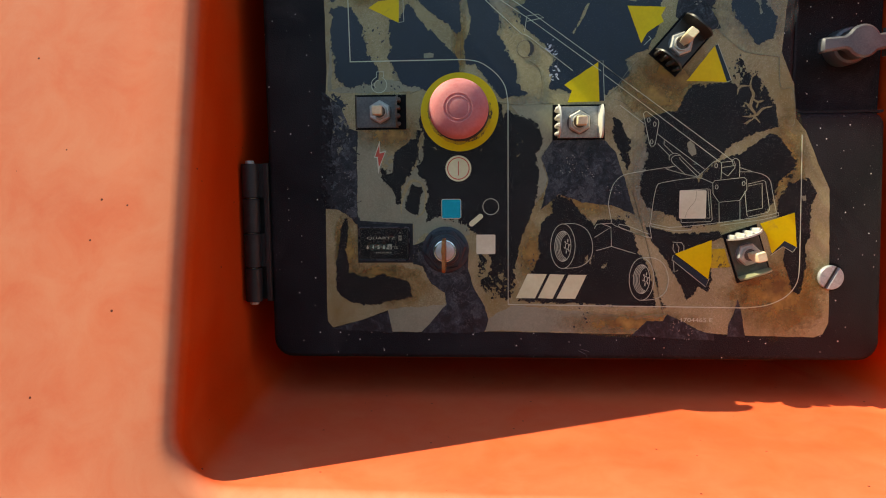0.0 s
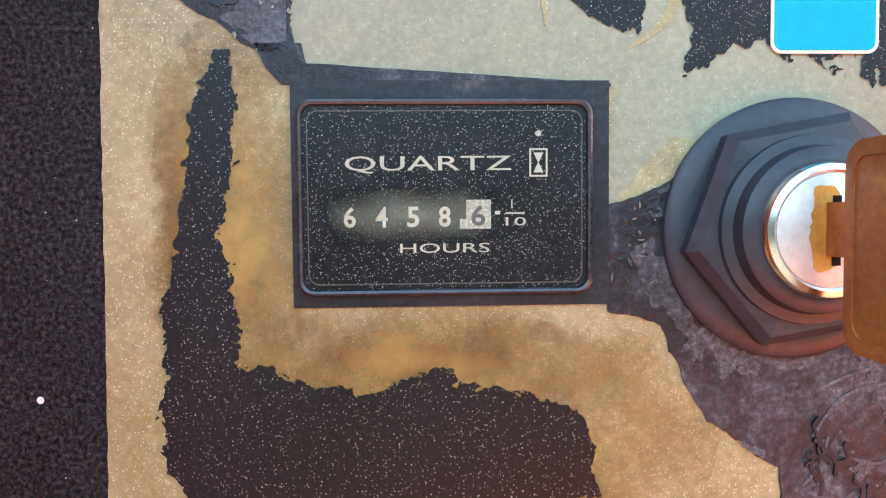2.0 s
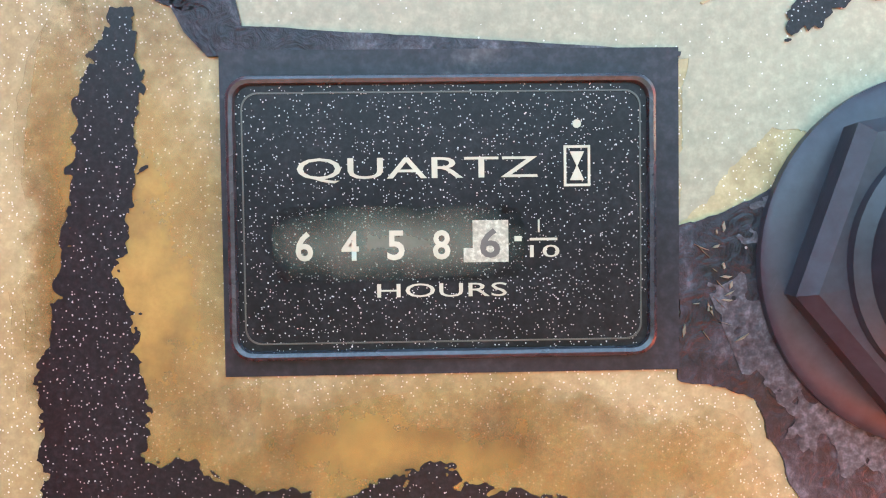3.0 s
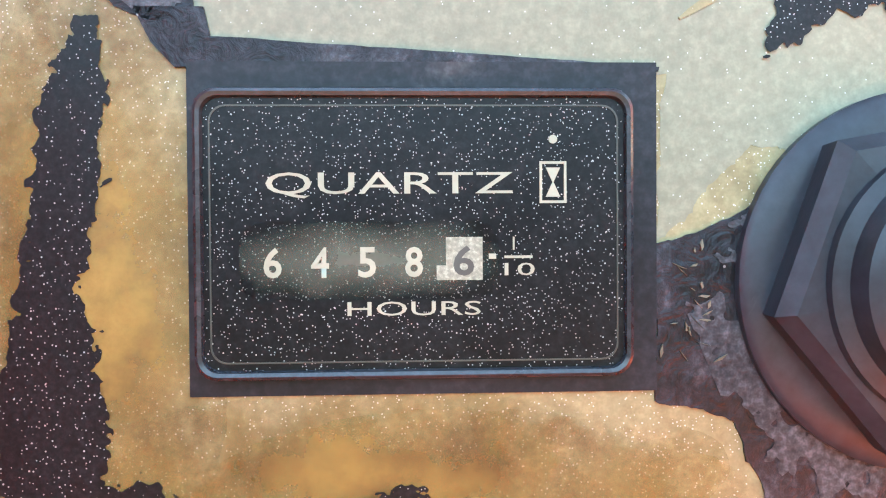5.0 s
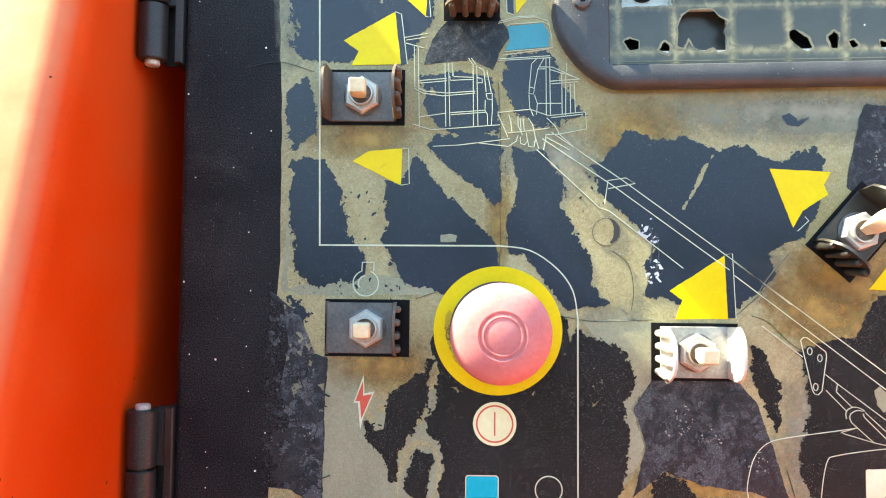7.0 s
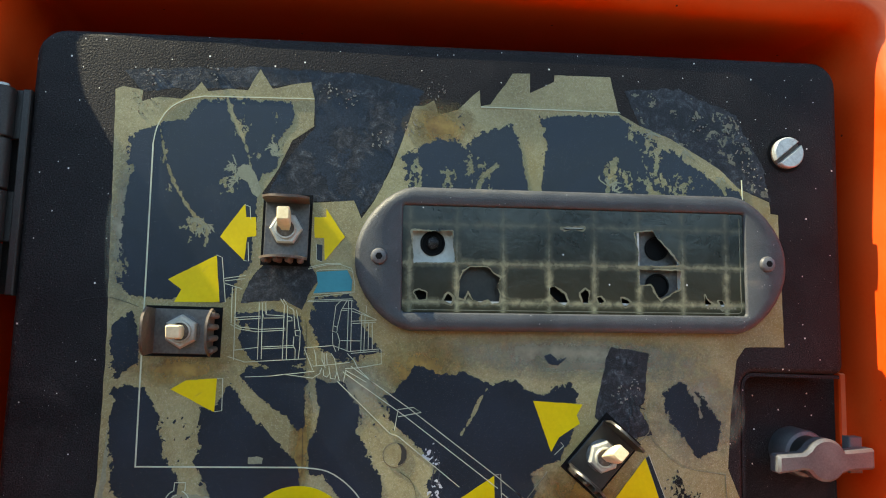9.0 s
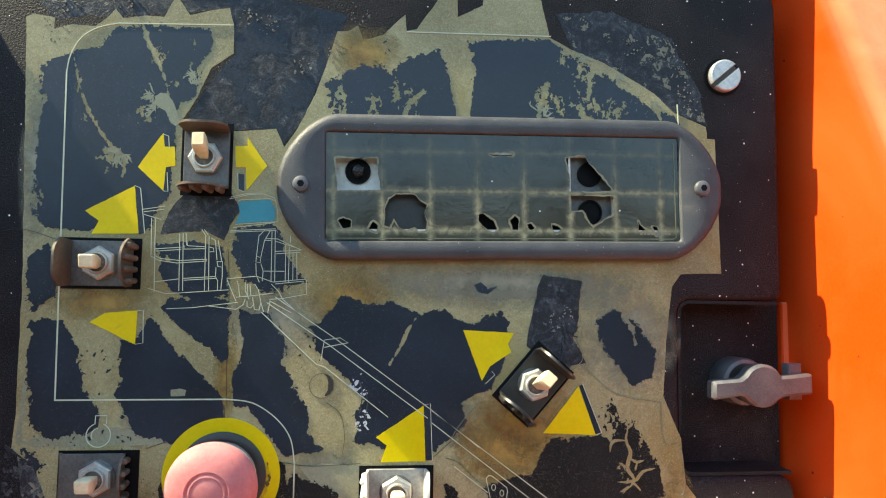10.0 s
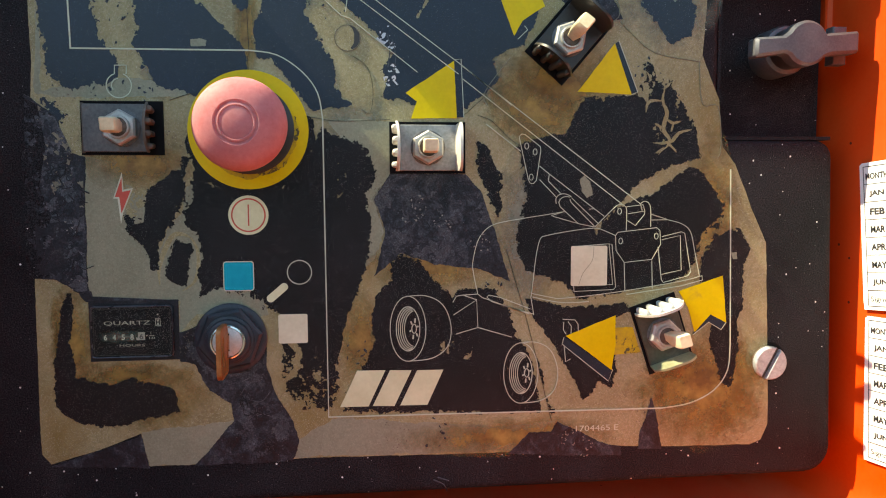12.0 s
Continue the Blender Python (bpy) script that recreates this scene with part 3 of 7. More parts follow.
def front_out(z, x=0.0):
    """How far the cowl's leaning front stands out from the panel at a height."""
    t = max(0.0, 388.0 + 34.0 * min(1.0, max(0.0, (x - 150) / 250)) - max(z, FLOOR - 60))
    brow = min(6.2, 1.75 + 0.021 * max(0.0, x + 83)) * min(1.0, max(0.0, (z - 391) / 17)) * min(1.0, max(0.0, (446 - x) / 40))
    base = 1.5 + brow + 0.352 * (math.sqrt(t * t + 400.0) - 20.0)
    ridge = min(9.0, max(0.0, 3.5 + 0.238 * (412 - z)))
    return base + min(1.0, max(0.0, (-84 - x) / 8)) * max(0.0, ridge - base)


def cowl():
    steps = 8

    def outline(grow, out):
        left, right, low, high = -95 - grow + 0.17 * max(0.0, out - 80), 430 + 0.2 * out + grow, FLOOR - grow, ROOF + grow
        upper, lower = 15 + grow * 0.8, 30 + grow * 0.8
        pts = []
        for cx, cz, r, a in ((right - upper, high - upper, upper, 0), (left + upper * 0.8, high - upper * 0.8, upper * 0.8, 90), (left + lower, low + lower, lower, 180), (right + 4.0 - lower, low + lower, lower, 270)):
            pts += arc(cx, cz, r, a, a + 90, steps)
            if not a:
                pts += [(x, high) for x in (340.0, 270.0, 200.0, 140.0, 90.0, 45.0, 0.0, -40.0, -65.0)]
        return pts

    bm = bmesh.new()
    loops = []
    back = outline(0, 0)
    n = len(back)
    loops.append([(x, z, -130.0) for x, z in back])
    for f in (0.0, 0.25, 0.5, 0.75, 1.0):
        row = []
        for x, z in back:
            deep = front_out(z, x) - LIP
            o = -126 + (deep + 126) * f
            xx, zz = outline(0, o)[len(row)]
            row.append((xx, zz, o))
        loops.append(row)
    for a in (15, 30, 45, 60, 75, 90):
        row = []
        for i, (x, z) in enumerate(back):
            deep = front_out(z, x) - LIP
            g = LIP * (1 - math.cos(radians(a)))
            xx, zz = outline(g, deep)[i]
            row.append((xx, zz, deep + LIP * math.sin(radians(a))))
        loops.append(row)
    for g in (16, 40, 90, 140, 260, 500):
        row = []
        for i in range(n):
            xx, zz = outline(LIP + g, 60)[i]
            row.append((xx, -1150.0 if g == 500 and zz < FLOOR - 300 else zz, front_out(zz, xx)))
        loops.append(row)
    loops.append([(x, z, -520.0) for x, z, _ in loops[-1]])
    # the long straight sides get rows of their own, so that the light bends at the corners alone
    after = 2 * (steps + 1) + 8
    filled = []
    for row in loops:
        line = []
        for i, p in enumerate(row):
            line.append(p)
            if i in (after, after + steps + 1, n - 1):
                q = row[(i + 1) % n]
                line += [tuple(a + (b - a) * f for a, b in zip(p, q)) for f in (0.03, 0.08, 0.2, 0.4, 0.6, 0.8, 0.92, 0.97)]
        filled.append(line)
    n = len(filled[0])
    rings = [[bm.verts.new(p) for p in row] for row in filled]
    for r, s in zip(rings, rings[1:]):
        for i in range(n):
            bm.faces.new((r[i], r[(i + 1) % n], s[(i + 1) % n], s[i]))
    bm.faces.new(rings[0])
    bm.faces.new(rings[-1])
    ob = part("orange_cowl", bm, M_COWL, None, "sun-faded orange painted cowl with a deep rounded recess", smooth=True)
    tagged(ob, category="machine cowl", kind="structure")
    return ob


def cowl_mark(skin, parent, name, outline, material, label=""):
    """A thin flake of paint or dirt that lies on the cowl's front."""
    bm = bmesh.new()
    foot = [skin.ray_cast(Vector((x, -500, z)) / 1000, Vector((0, 1, 0)))[0] * 1000 for x, z in outline]
    rows = [[bm.verts.new((p.x, p.z, up - p.y)) for p in foot] for up in (-0.3, 0.07)]
    bm.faces.new(rows[1])
    for i in range(len(outline)):
        j = (i + 1) % len(outline)
        bm.faces.new((rows[0][i], rows[0][j], rows[1][j], rows[1][i]))
    part(name, bm, material, parent, label)


ground()
backdrop()
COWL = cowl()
SKIN = bvhtree.BVHTree.FromPolygons([v.co for v in COWL.data.vertices], [list(f.vertices) for f in COWL.data.polygons])
cowl_mark(SKIN, COWL, "hairline_crack", ribbon_outline(bend([(-178.0, 286.5), (-167.2, 291.2), (-154.9, 298.8), (-141.4, 304.6), (-127.6, 309.6), (-115.6, 312.0)], 4), 0.35), M_RUST, "thin brown crack in the paint")
cowl_mark(SKIN, COWL, "paint_chip", [(-114.2, 313.0), (-108.0, 313.8), (-105.0, 312.4), (-104.4, 309.6), (-108.0, 310.6), (-112.0, 311.4)], M_FILM_GREY, "pale green chip in the paint")
for i, (px, pz, size) in enumerate(((-130.2, 276.2, 1.4), (-133.0, 285.0, 0.7), (-148.6, 248.0, 2.6), (-102.0, 278.0, 1.7), (-141.0, 232.0, 1.2), (-136.0, 262.0, 0.6), (-120.0, 268.0, 0.6), (-156.0, 320.0, 0.9), (-144.0, 226.0, 0.9))):
    cowl_mark(SKIN, COWL, "dark_fleck", torn(disc(px, pz, size * 0.45, 10), 0.3, 0.4, 50.0 + i) if size < 1 else [(px - 0.3 * size, pz - 0.6 * size), (px + 0.1 * size, pz - 0.1 * size), (px + 0.5 * size, pz + 0.6 * size), (px, pz + 0.25 * size)], M_GUARD_BROWN)


# ---- the black control panel ----
def control_panel():
    panel = thing("control_console", label="black grained plastic control panel hinged in the cowl recess", category="control panel")
    r = 16
    x0, x1, z0 = -73.0, 412.0, -112.0
    px, pz0, pz1 = 342.6, 84.6, 186.8
    line = []
    line += arc(x0 + r, 370.5 - r, r, 180, 92, 6) + arc(x1 - r - 4, 383 - r, r, 91, 0, 6)
    line += arc(x1 - 4 - 6, pz1 + 6, 6, 0, -90, 4) + arc(px + 8, pz1 - 8, 8, 90, 180, 4)
    line += arc(px + 8, pz0 + 8, 8, 180, 270, 4) + arc(x1 + 1 - 10, pz0 - 10, 10, 90, 0, 5)
    line += arc(x1 + 6.5 - r, z0 + r, r, 0, -90, 6) + arc(x0 + r, z0 + r, r, 270, 180, 6)
    part("panel_body", soft_slab(line, -14, 0, 4.5), M_PANEL, panel, smooth=True)
    part("latch_pocket", box(px - 4, 421.5, pz0 - 4, pz1 + 4, -33, -30), M_PANEL, panel, "dark sunken pocket behind the latch")
    rim = [(x1 - 6, pz1 - 1.5)] + arc(px + 8, pz1 - 8, 7, 90, 180, 5) + arc(px + 8, pz0 + 8, 7, 180, 270, 5) + [(x1, pz0 + 1.2)]
    part("pocket_wall", ribbon(rim, 2.0, -30.5, -2.6), M_PANEL, panel)
    return panel


control_panel()


def hinge(z0):
    h = thing("hinge", -86.4, 0, z0, label="dark grey-brown steel butt hinge of the control panel", category="hinge", group="panel hinges")
    size = 114 / 4
    for k in range(4):
        part("knuckle", lathe_up(6.9, k * size + 0.4, (k + 1) * size - 0.4, 0, 4.0), M_HINGE, h, smooth=True)
    part("pin", lathe_up(3.6, -2.2, 116, 0, 4.0), M_STEEL, h, smooth=True)
    for k in (1, 3):
        part("leaf", box(3, 10.4, k * size + 0.4 - size * (k > 1) * 0, (k + 1) * size - 0.4, -1.0, 1.2, inset=0.4), M_HINGE, h)
    for k in (0, 2):
        part("leaf", box(-13, -3, k * size + 0.4, (k + 1) * size - 0.4, -8, -5.6, inset=0.4), M_HINGE, h)
    part("leaf", box(3.0, 10.0, 0.6, 113.4, -7.0, -5.4), M_HINGE, h)
    part("leaf_edge", box(9.8, 14.0, 0, 114, -12, 2.4, inset=0.8), M_HINGE, h)
    return h


def lathe_up(r, z0, z1, cx, cout, n=20):
    """A round bar along z, with softened ends."""
    bm = bmesh.new()
    rings = []
    for z, rr in ((z0, r - 0.6), (z0 + 0.6, r), (z1 - 0.6, r), (z1, r - 0.6)):
        rings.append([bm.verts.new((cx + rr * math.cos(2 * math.pi * k / n), z, cout + rr * math.sin(2 * math.pi * k / n))) for k in range(n)])
    for a, b in zip(rings, rings[1:]):
        for k in range(n):
            bm.faces.new((a[k], a[(k + 1) % n], b[(k + 1) % n], b[k]))
    bm.faces.new(rings[0]), bm.faces.new(rings[-1])
    return bm


hinge(-64)
hinge(219)


# ---- the decal: a faded film with flaking dark print ----
DECAL = thing("control_decal", label="peeling faded control decal with flaking dark print on the panel", category="decal")
FILM = [(-28.3, 336.8), (-24.6, 338.9), (-13.7, 337.1), (-13.8, 330.6), (-4.5, 333.8), (8.1, 333.6), (14.4, 338.9), (18.3, 344.1), (22.3, 338.8), (35.1, 341.0), (44.3, 340.9), (50.7, 353.9), (58.2, 342.5), (68.9, 345.9), (79.8, 348.3), (82.2, 338.4), (82.8, 321.9), (70.7, 313.0), (63.9, 296.3), (55.6, 281.4), (57.4, 276.0), (82.6, 277.2), (97.5, 278.5), (107.5, 279.6), (112.1, 269.5), (118.9, 279.5), (128.3, 299.7), (134.0, 316.6), (140.3, 337.8), (146.2, 338.2), (152.0, 341.9), (155.2, 333.0), (166.0, 337.0), (178.9, 349.8), (179.9, 340.3)]
FILM += [(185.8, 341.7), (198.8, 361.5), (209.3, 362.3), (209.6, 350.1), (224.5, 358.1), (224.7, 362.3), (259.5, 363.3), (264.6, 340.8), (276.9, 334.5), (296.4, 327.6), (328.5, 310.1), (341.0, 298.5), (360.8, 290.7), (361.4, 283.7), (366.2, 283.3), (368.9, 202.8), (343.6, 201.9), (338.2, 194.5), (334.5, 164.8), (331.7, 125.9)]
FILM += [(332.3, 130.7), (342.5, 106.5), (345.2, 80.7), (352.9, 71.2), (363.8, 45.5), (373.0, 26.0), (377.0, -63.6), (377.2, -80.6), (373.3, -89.9), (366.4, -92.3), (311.1, -91.3), (299.3, -90.7), (287.5, -89.5), (223.1, -90.6), (115.9, -89.0), (103.7, -89.1), (72.3, -80.7), (52.7, -89.8), (27.7, -89.3), (24.0, -71.7), (3.5, -79.2), (-21.9, -86.3), (-26.4, -80.9), (-26.6, -67.2), (-25.6, 13.5), (-23.4, 105.0)]
FILM += [(-22.2, 120.1), (-22.7, 196.5), (-24.6, 241.9)]
part("film", flake(torn(FILM, 0.22, 0.8, 3.0), 0.0, 0.40), M_FILM, DECAL, "brittle tan film with torn edges")


def patch(name, outline, low, high, material, amount=1.0, seed=1.0, label="", fine=0.6, fingers=0.0):
    return part(name, flake(torn(outline, amount, 0.3 if fingers else 0.4, seed, fine, fingers), low, high), material, DECAL, label)


def islands(name, spots, material, high, seed):
    """Small ragged flecks scattered round given places: (x, z, spread, count, size)."""
    bm = bmesh.new()
    rng = random.Random(seed)
    for x, z, spread, count, size in spots:
        for _ in range(count):
            a, d = rng.uniform(0, 2 * math.pi), spread * math.sqrt(rng.random())
            cx, cz, r = x + d * math.cos(a), z + d * math.sin(a), size * rng.uniform(0.3, 1.0)
            lean, flat = rng.uniform(0, math.pi), rng.uniform(0.25, 0.8)
            pts = []
            for k in range(14):
                t = 2 * math.pi * k / 14
                rr = r * rng.uniform(0.55, 1.2)
                u, v = rr * math.cos(t), rr * flat * math.sin(t)
                pts.append((cx + u * math.cos(lean) - v * math.sin(lean), cz + u * math.sin(lean) + v * math.cos(lean)))
            slab(pts, 0.42, high, bm)
    tagged(part(name, bm, material, DECAL), kind="stuff")


# greyer film where the glue let go
GREY = []
GREY.append([(1.6, 75.8), (22.3, 71.4), (19.1, 59.8), (22.0, 42.2), (27.8, 30.3), (34.5, 18.4), (37.0, 28.0), (43.0, 38.0), (48.0, 46.0), (51.5, 60.0), (56.0, 62.0), (57.0, 45.0), (60.0, 36.0), (60.0, 12.0), (90.8, 2.3), (92.3, -10.0), (55.3, -7.6), (45.6, -18.0), (46.2, -0.5), (0.6, 0.5), (-0.2, 33.6)])
GREY.append([(-18.1, 153.2), (-21.6, 107.0), (2.8, 104.4), (53.2, 106.3), (56.1, 109.2), (42.1, 111.9), (29.6, 114.7), (3.3, 114.3), (-17.5, 108.4), (-17.5, 125.3)])
GREY.append([(24.0, -70.8), (72.6, -66.6), (52.7, -89.8), (27.7, -89.3)])
GREY.append([(125.5, -67.2), (223.1, -75.9), (249.1, -73.7), (223.1, -89.7), (115.9, -88.3), (103.7, -89.1), (106.3, -79.0), (116.2, -73.1)])
GREY.append([(140.2, 95.2), (158.2, 93.9), (157.8, 65.3), (148.6, 53.2), (154.5, 34.9), (146.6, 16.6), (139.0, 16.7), (142.4, 38.0), (145.7, 59.3), (136.9, 77.3), (125.3, 93.7)])
for i, line in enumerate(GREY):
    patch("film_patch", line, 0.2, 0.45 + 0.004 * i, M_FILM_GREY, 0.8, 20.0 + i)

STAINS = []
STAINS.append([(-1.0, 80.1), (56.8, 86.0), (51.9, 68.5), (38.8, 59.7), (18.9, 55.4), (3.6, 56.9), (-1.6, 65.7)])
STAINS.append([(-13.8, 192.2), (47.3, 193.4), (48.2, 179.8), (28.2, 170.4), (4.9, 171.6), (-12.3, 172.8)])
STAINS.append([(219.5, 133.4), (241.4, 120.2), (254.2, 97.5), (269.7, 135.8), (288.8, 140.7), (279.7, 102.3), (267.0, 88.3), (244.8, 80.5), (225.8, 83.6), (207.1, 91.1), (207.1, 109.2)])
STAINS.append([(-14.3, -31.4), (47.2, -33.3), (52.6, -44.2), (45.2, -48.5), (24.9, -47.8), (-12.2, -46.5)])
STAINS.append([(288.4, -40.7), (339.0, -42.3), (356.7, -59.5), (332.9, -72.1), (295.5, -65.6)])
STAINS.append([(121.3, 202.8), (170.3, 204.0), (177.2, 188.2), (152.2, 175.2), (127.6, 165.6)])
STAINS.append([(142.1, 19.7), (166.6, 28.6), (216.5, 12.3), (216.5, 2.8), (172.6, 6.8), (141.8, 1.2)])
STAINS.append([(129.5, -10.9), (157.2, 7.1), (150.7, -23.9), (141.2, -42.5), (125.7, -54.5)])
STAINS.append([(331.9, -28.9), (373.1, -30.0), (375.1, -90.7), (333.3, -88.9)])
STAINS.append([(-17.5, 7.4), (-9.2, 7.3), (-13.9, -34.4), (-19.3, -55.3)])
STAINS.append([(133.2, 336.7), (179.1, 343.0), (173.1, 322.2), (140.7, 310.3)])
STAINS.append([(298.3, -34.5), (352.4, -29.4), (376.1, -16.8), (377.7, -84.0), (357.8, -96.7), (299.3, -92.4)])
STAINS.append([(-19.6, 10.4), (4.4, 10.0), (-3.0, -31.7), (-14.8, -55.5), (-21.3, -49.2)])
STAINS.append([(210.2, 122.8), (257.1, 120.4), (267.0, 89.8), (229.0, 77.4), (207.1, 86.5)])
STAINS.append([(-8.9, -36.1), (54.4, -33.5), (62.5, -58.4), (38.6, -69.9), (4.2, -62.3)])
STAINS.append([(156.4, -70.0), (289.0, -78.6), (285.8, -93.5), (159.3, -91.0)])
STAINS.append([(322.3, 93.2), (349.0, 90.2), (354.9, 3.4), (331.2, -2.6)])
STAINS.append([(77.0, 172.6), (91.8, 172.8), (91.5, 112.1), (81.2, 112.1)])
for i, line in enumerate(STAINS):
    x0, x1, z0, z1 = min(p[0] for p in line), max(p[0] for p in line), min(p[1] for p in line), max(p[1] for p in line)
    line = arc((x0 + x1) / 2, (z0 + z1) / 2, (x1 - x0) / 2, 0, 360, 40, (z1 - z0) / 2)[:-1]
    patch("rust_stain", line, 0.44, 0.50 + 0.004 * i, M_STAIN, 0.5, 40.0 + i)

BLOOMS = []
BLOOMS.append([(163.5, 198.7), (329.7, 203.3), (326.4, 180.7), (166.6, 178.8)])
BLOOMS.append([(276.9, 193.9), (339.8, 192.3), (343.3, 131.1), (290.1, 130.7)])
BLOOMS.append([(121.7, 108.2), (163.9, 105.2), (164.0, 68.4), (121.9, 68.8)])
BLOOMS.append([(188.3, 133.0), (222.6, 136.4), (225.9, 102.1), (191.5, 102.1)])
BLOOMS.append([(128.2, 93.7), (161.2, 93.9), (157.3, 16.4), (136.0, 16.7)])
BLOOMS.append([(31.8, 137.4), (54.1, 135.0), (50.2, 103.4), (27.8, 106.1)])
BLOOMS.append([(138.5, 203.2), (331.3, 207.7), (331.1, 187.8), (139.3, 184.4)])
BLOOMS.append([(-28.3, 304.1), (-13.7, 305.0), (-9.4, 208.9), (-23.7, 208.5)])
BLOOMS.append([(77.4, 192.5), (126.7, 187.3), (140.6, 150.3), (103.8, 150.1)])
BLOOMS.append([(213.3, 83.5), (241.6, 80.5), (251.9, -13.8), (222.9, -13.1)])
for i, line in enumerate(BLOOMS):
    x0, x1, z0, z1 = min(p[0] for p in line), max(p[0] for p in line), min(p[1] for p in line), max(p[1] for p in line)
    line = arc((x0 + x1) / 2, (z0 + z1) / 2, (x1 - x0) / 2, 0, 360, 40, (z1 - z0) / 2)[:-1]
    patch("grey_bloom", line, 0.40, 0.432 + 0.001 * i, M_BLOOM, 0.4, 140.0 + i)

# dark print that still holds
INK = []
INK.append([(-20.0, 310.3), (-5.7, 316.6), (-1.4, 319.8), (10.5, 321.8), (18.7, 333.3), (35.4, 335.1), (69.5, 335.9), (71.9, 326.2), (66.8, 316.0), (63.0, 296.3), (54.9, 292.0), (52.4, 282.8), (52.8, 260.5), (51.0, 241.5), (44.9, 232.0), (41.1, 221.0), (16.1, 219.6), (-13.1, 220.3), (-19.6, 229.9), (-20.1, 251.3), (-18.6, 273.2)])
INK.append([(-20.5, 205.0), (-9.7, 213.4), (-5.8, 196.9), (-5.2, 184.9), (-16.9, 176.3), (-20.0, 190.6)])
INK.append([(-16.9, 170.6), (-9.9, 172.1), (-1.3, 171.3), (3.4, 164.8), (5.0, 160.3), (8.1, 155.8), (8.0, 146.9), (10.4, 138.0), (15.0, 132.0), (18.1, 126.1), (19.8, 121.6), (18.7, 114.3), (13.1, 111.4), (7.4, 112.9), (3.3, 110.0), (-5.2, 110.0), (-12.4, 113.0), (-15.5, 118.9), (-15.7, 132.1), (-17.5, 143.9), (-18.1, 155.7), (-15.2, 164.6), (-18.2, 167.6)])
INK.append([(27.4, 163.1), (35.4, 159.0), (42.8, 172.3), (47.5, 170.6), (52.0, 162.7), (59.1, 154.6), (68.3, 146.4), (76.6, 137.3), (84.0, 130.1), (85.5, 121.3), (79.9, 112.3), (65.5, 105.0), (56.6, 105.7), (52.1, 109.6), (43.4, 108.8), (38.4, 111.8), (35.2, 118.6), (31.1, 126.6), (27.9, 132.0), (30.5, 139.4), (28.7, 146.9), (29.2, 155.9)])
INK.append([(49.3, 178.8), (53.4, 185.0), (62.4, 183.5), (77.3, 185.3), (84.9, 182.3), (87.5, 168.5), (86.0, 150.1), (81.5, 150.1), (75.3, 157.7), (67.7, 162.2), (60.0, 168.2), (53.9, 173.7)])
INK.append([(91.1, 178.4), (97.2, 176.3), (104.8, 177.0), (109.5, 171.7), (114.3, 165.6), (116.9, 159.4), (114.7, 150.2), (119.5, 141.0), (124.4, 131.8), (129.1, 125.7), (129.5, 112.0), (134.2, 105.9), (140.4, 102.8), (134.3, 101.3), (116.2, 100.0), (97.3, 125.8), (88.4, 125.8), (88.3, 144.0), (92.0, 150.1), (93.1, 162.4), (91.3, 171.6)])
INK.append([(146.1, 186.2), (152.4, 185.6), (160.3, 181.7), (172.9, 183.4), (184.1, 179.4), (190.5, 176.3), (198.4, 179.6), (204.9, 180.6), (209.7, 175.2), (219.5, 172.1), (227.6, 176.0), (235.7, 177.7), (240.6, 173.0), (238.5, 150.6), (230.4, 134.8), (223.0, 133.2), (213.5, 127.0), (216.8, 117.6), (208.9, 109.8), (199.5, 100.7), (188.5, 99.2), (174.4, 100.9), (163.4, 105.6), (158.8, 104.1), (154.1, 107.2), (157.0, 114.8), (153.8, 121.0), (159.8, 130.2), (155.1, 134.8), (145.5, 145.7), (139.2, 150.3), (132.9, 156.4), (131.1, 165.7), (128.9, 168.8), (135.0, 171.4), (140.1, 178.3)])
INK.append([(291.4, 174.0), (303.4, 182.4), (317.1, 171.1), (328.1, 156.6), (325.6, 142.0), (313.6, 136.2), (305.1, 148.3), (296.5, 157.9)])
INK.append([(134.4, 306.0), (147.0, 316.7), (173.1, 320.5), (199.6, 329.9), (203.9, 318.9), (209.9, 289.8), (138.4, 286.3)])
INK.append([(215.7, 336.4), (264.6, 339.4), (278.7, 330.1), (303.5, 317.5), (326.6, 304.8), (340.9, 296.1), (344.5, 291.3), (217.3, 288.4), (218.9, 311.2)])
INK.append([(205.1, 83.2), (209.8, 81.6), (216.1, 69.2), (219.3, 63.0), (217.1, 56.7), (219.4, 50.4), (217.2, 42.6), (213.1, 50.5), (208.9, 59.9), (205.1, 69.2)])
INK.append([(265.0, 108.2), (276.2, 107.7), (294.8, 110.0), (298.4, 125.4), (301.6, 127.0), (306.6, 120.9), (314.9, 115.4), (322.2, 108.7), (324.4, 99.4), (329.2, 91.6), (332.3, 74.3), (317.5, 70.5), (307.7, 66.5), (297.9, 61.1), (290.5, 53.9), (281.9, 45.5), (273.8, 38.3), (267.5, 28.9), (257.8, 24.3), (246.5, 37.0), (236.9, 40.2), (232.0, 54.2), (230.4, 68.1), (227.2, 79.8), (235.1, 83.5), (249.3, 87.2), (255.0, 86.6), (257.8, 94.3)])
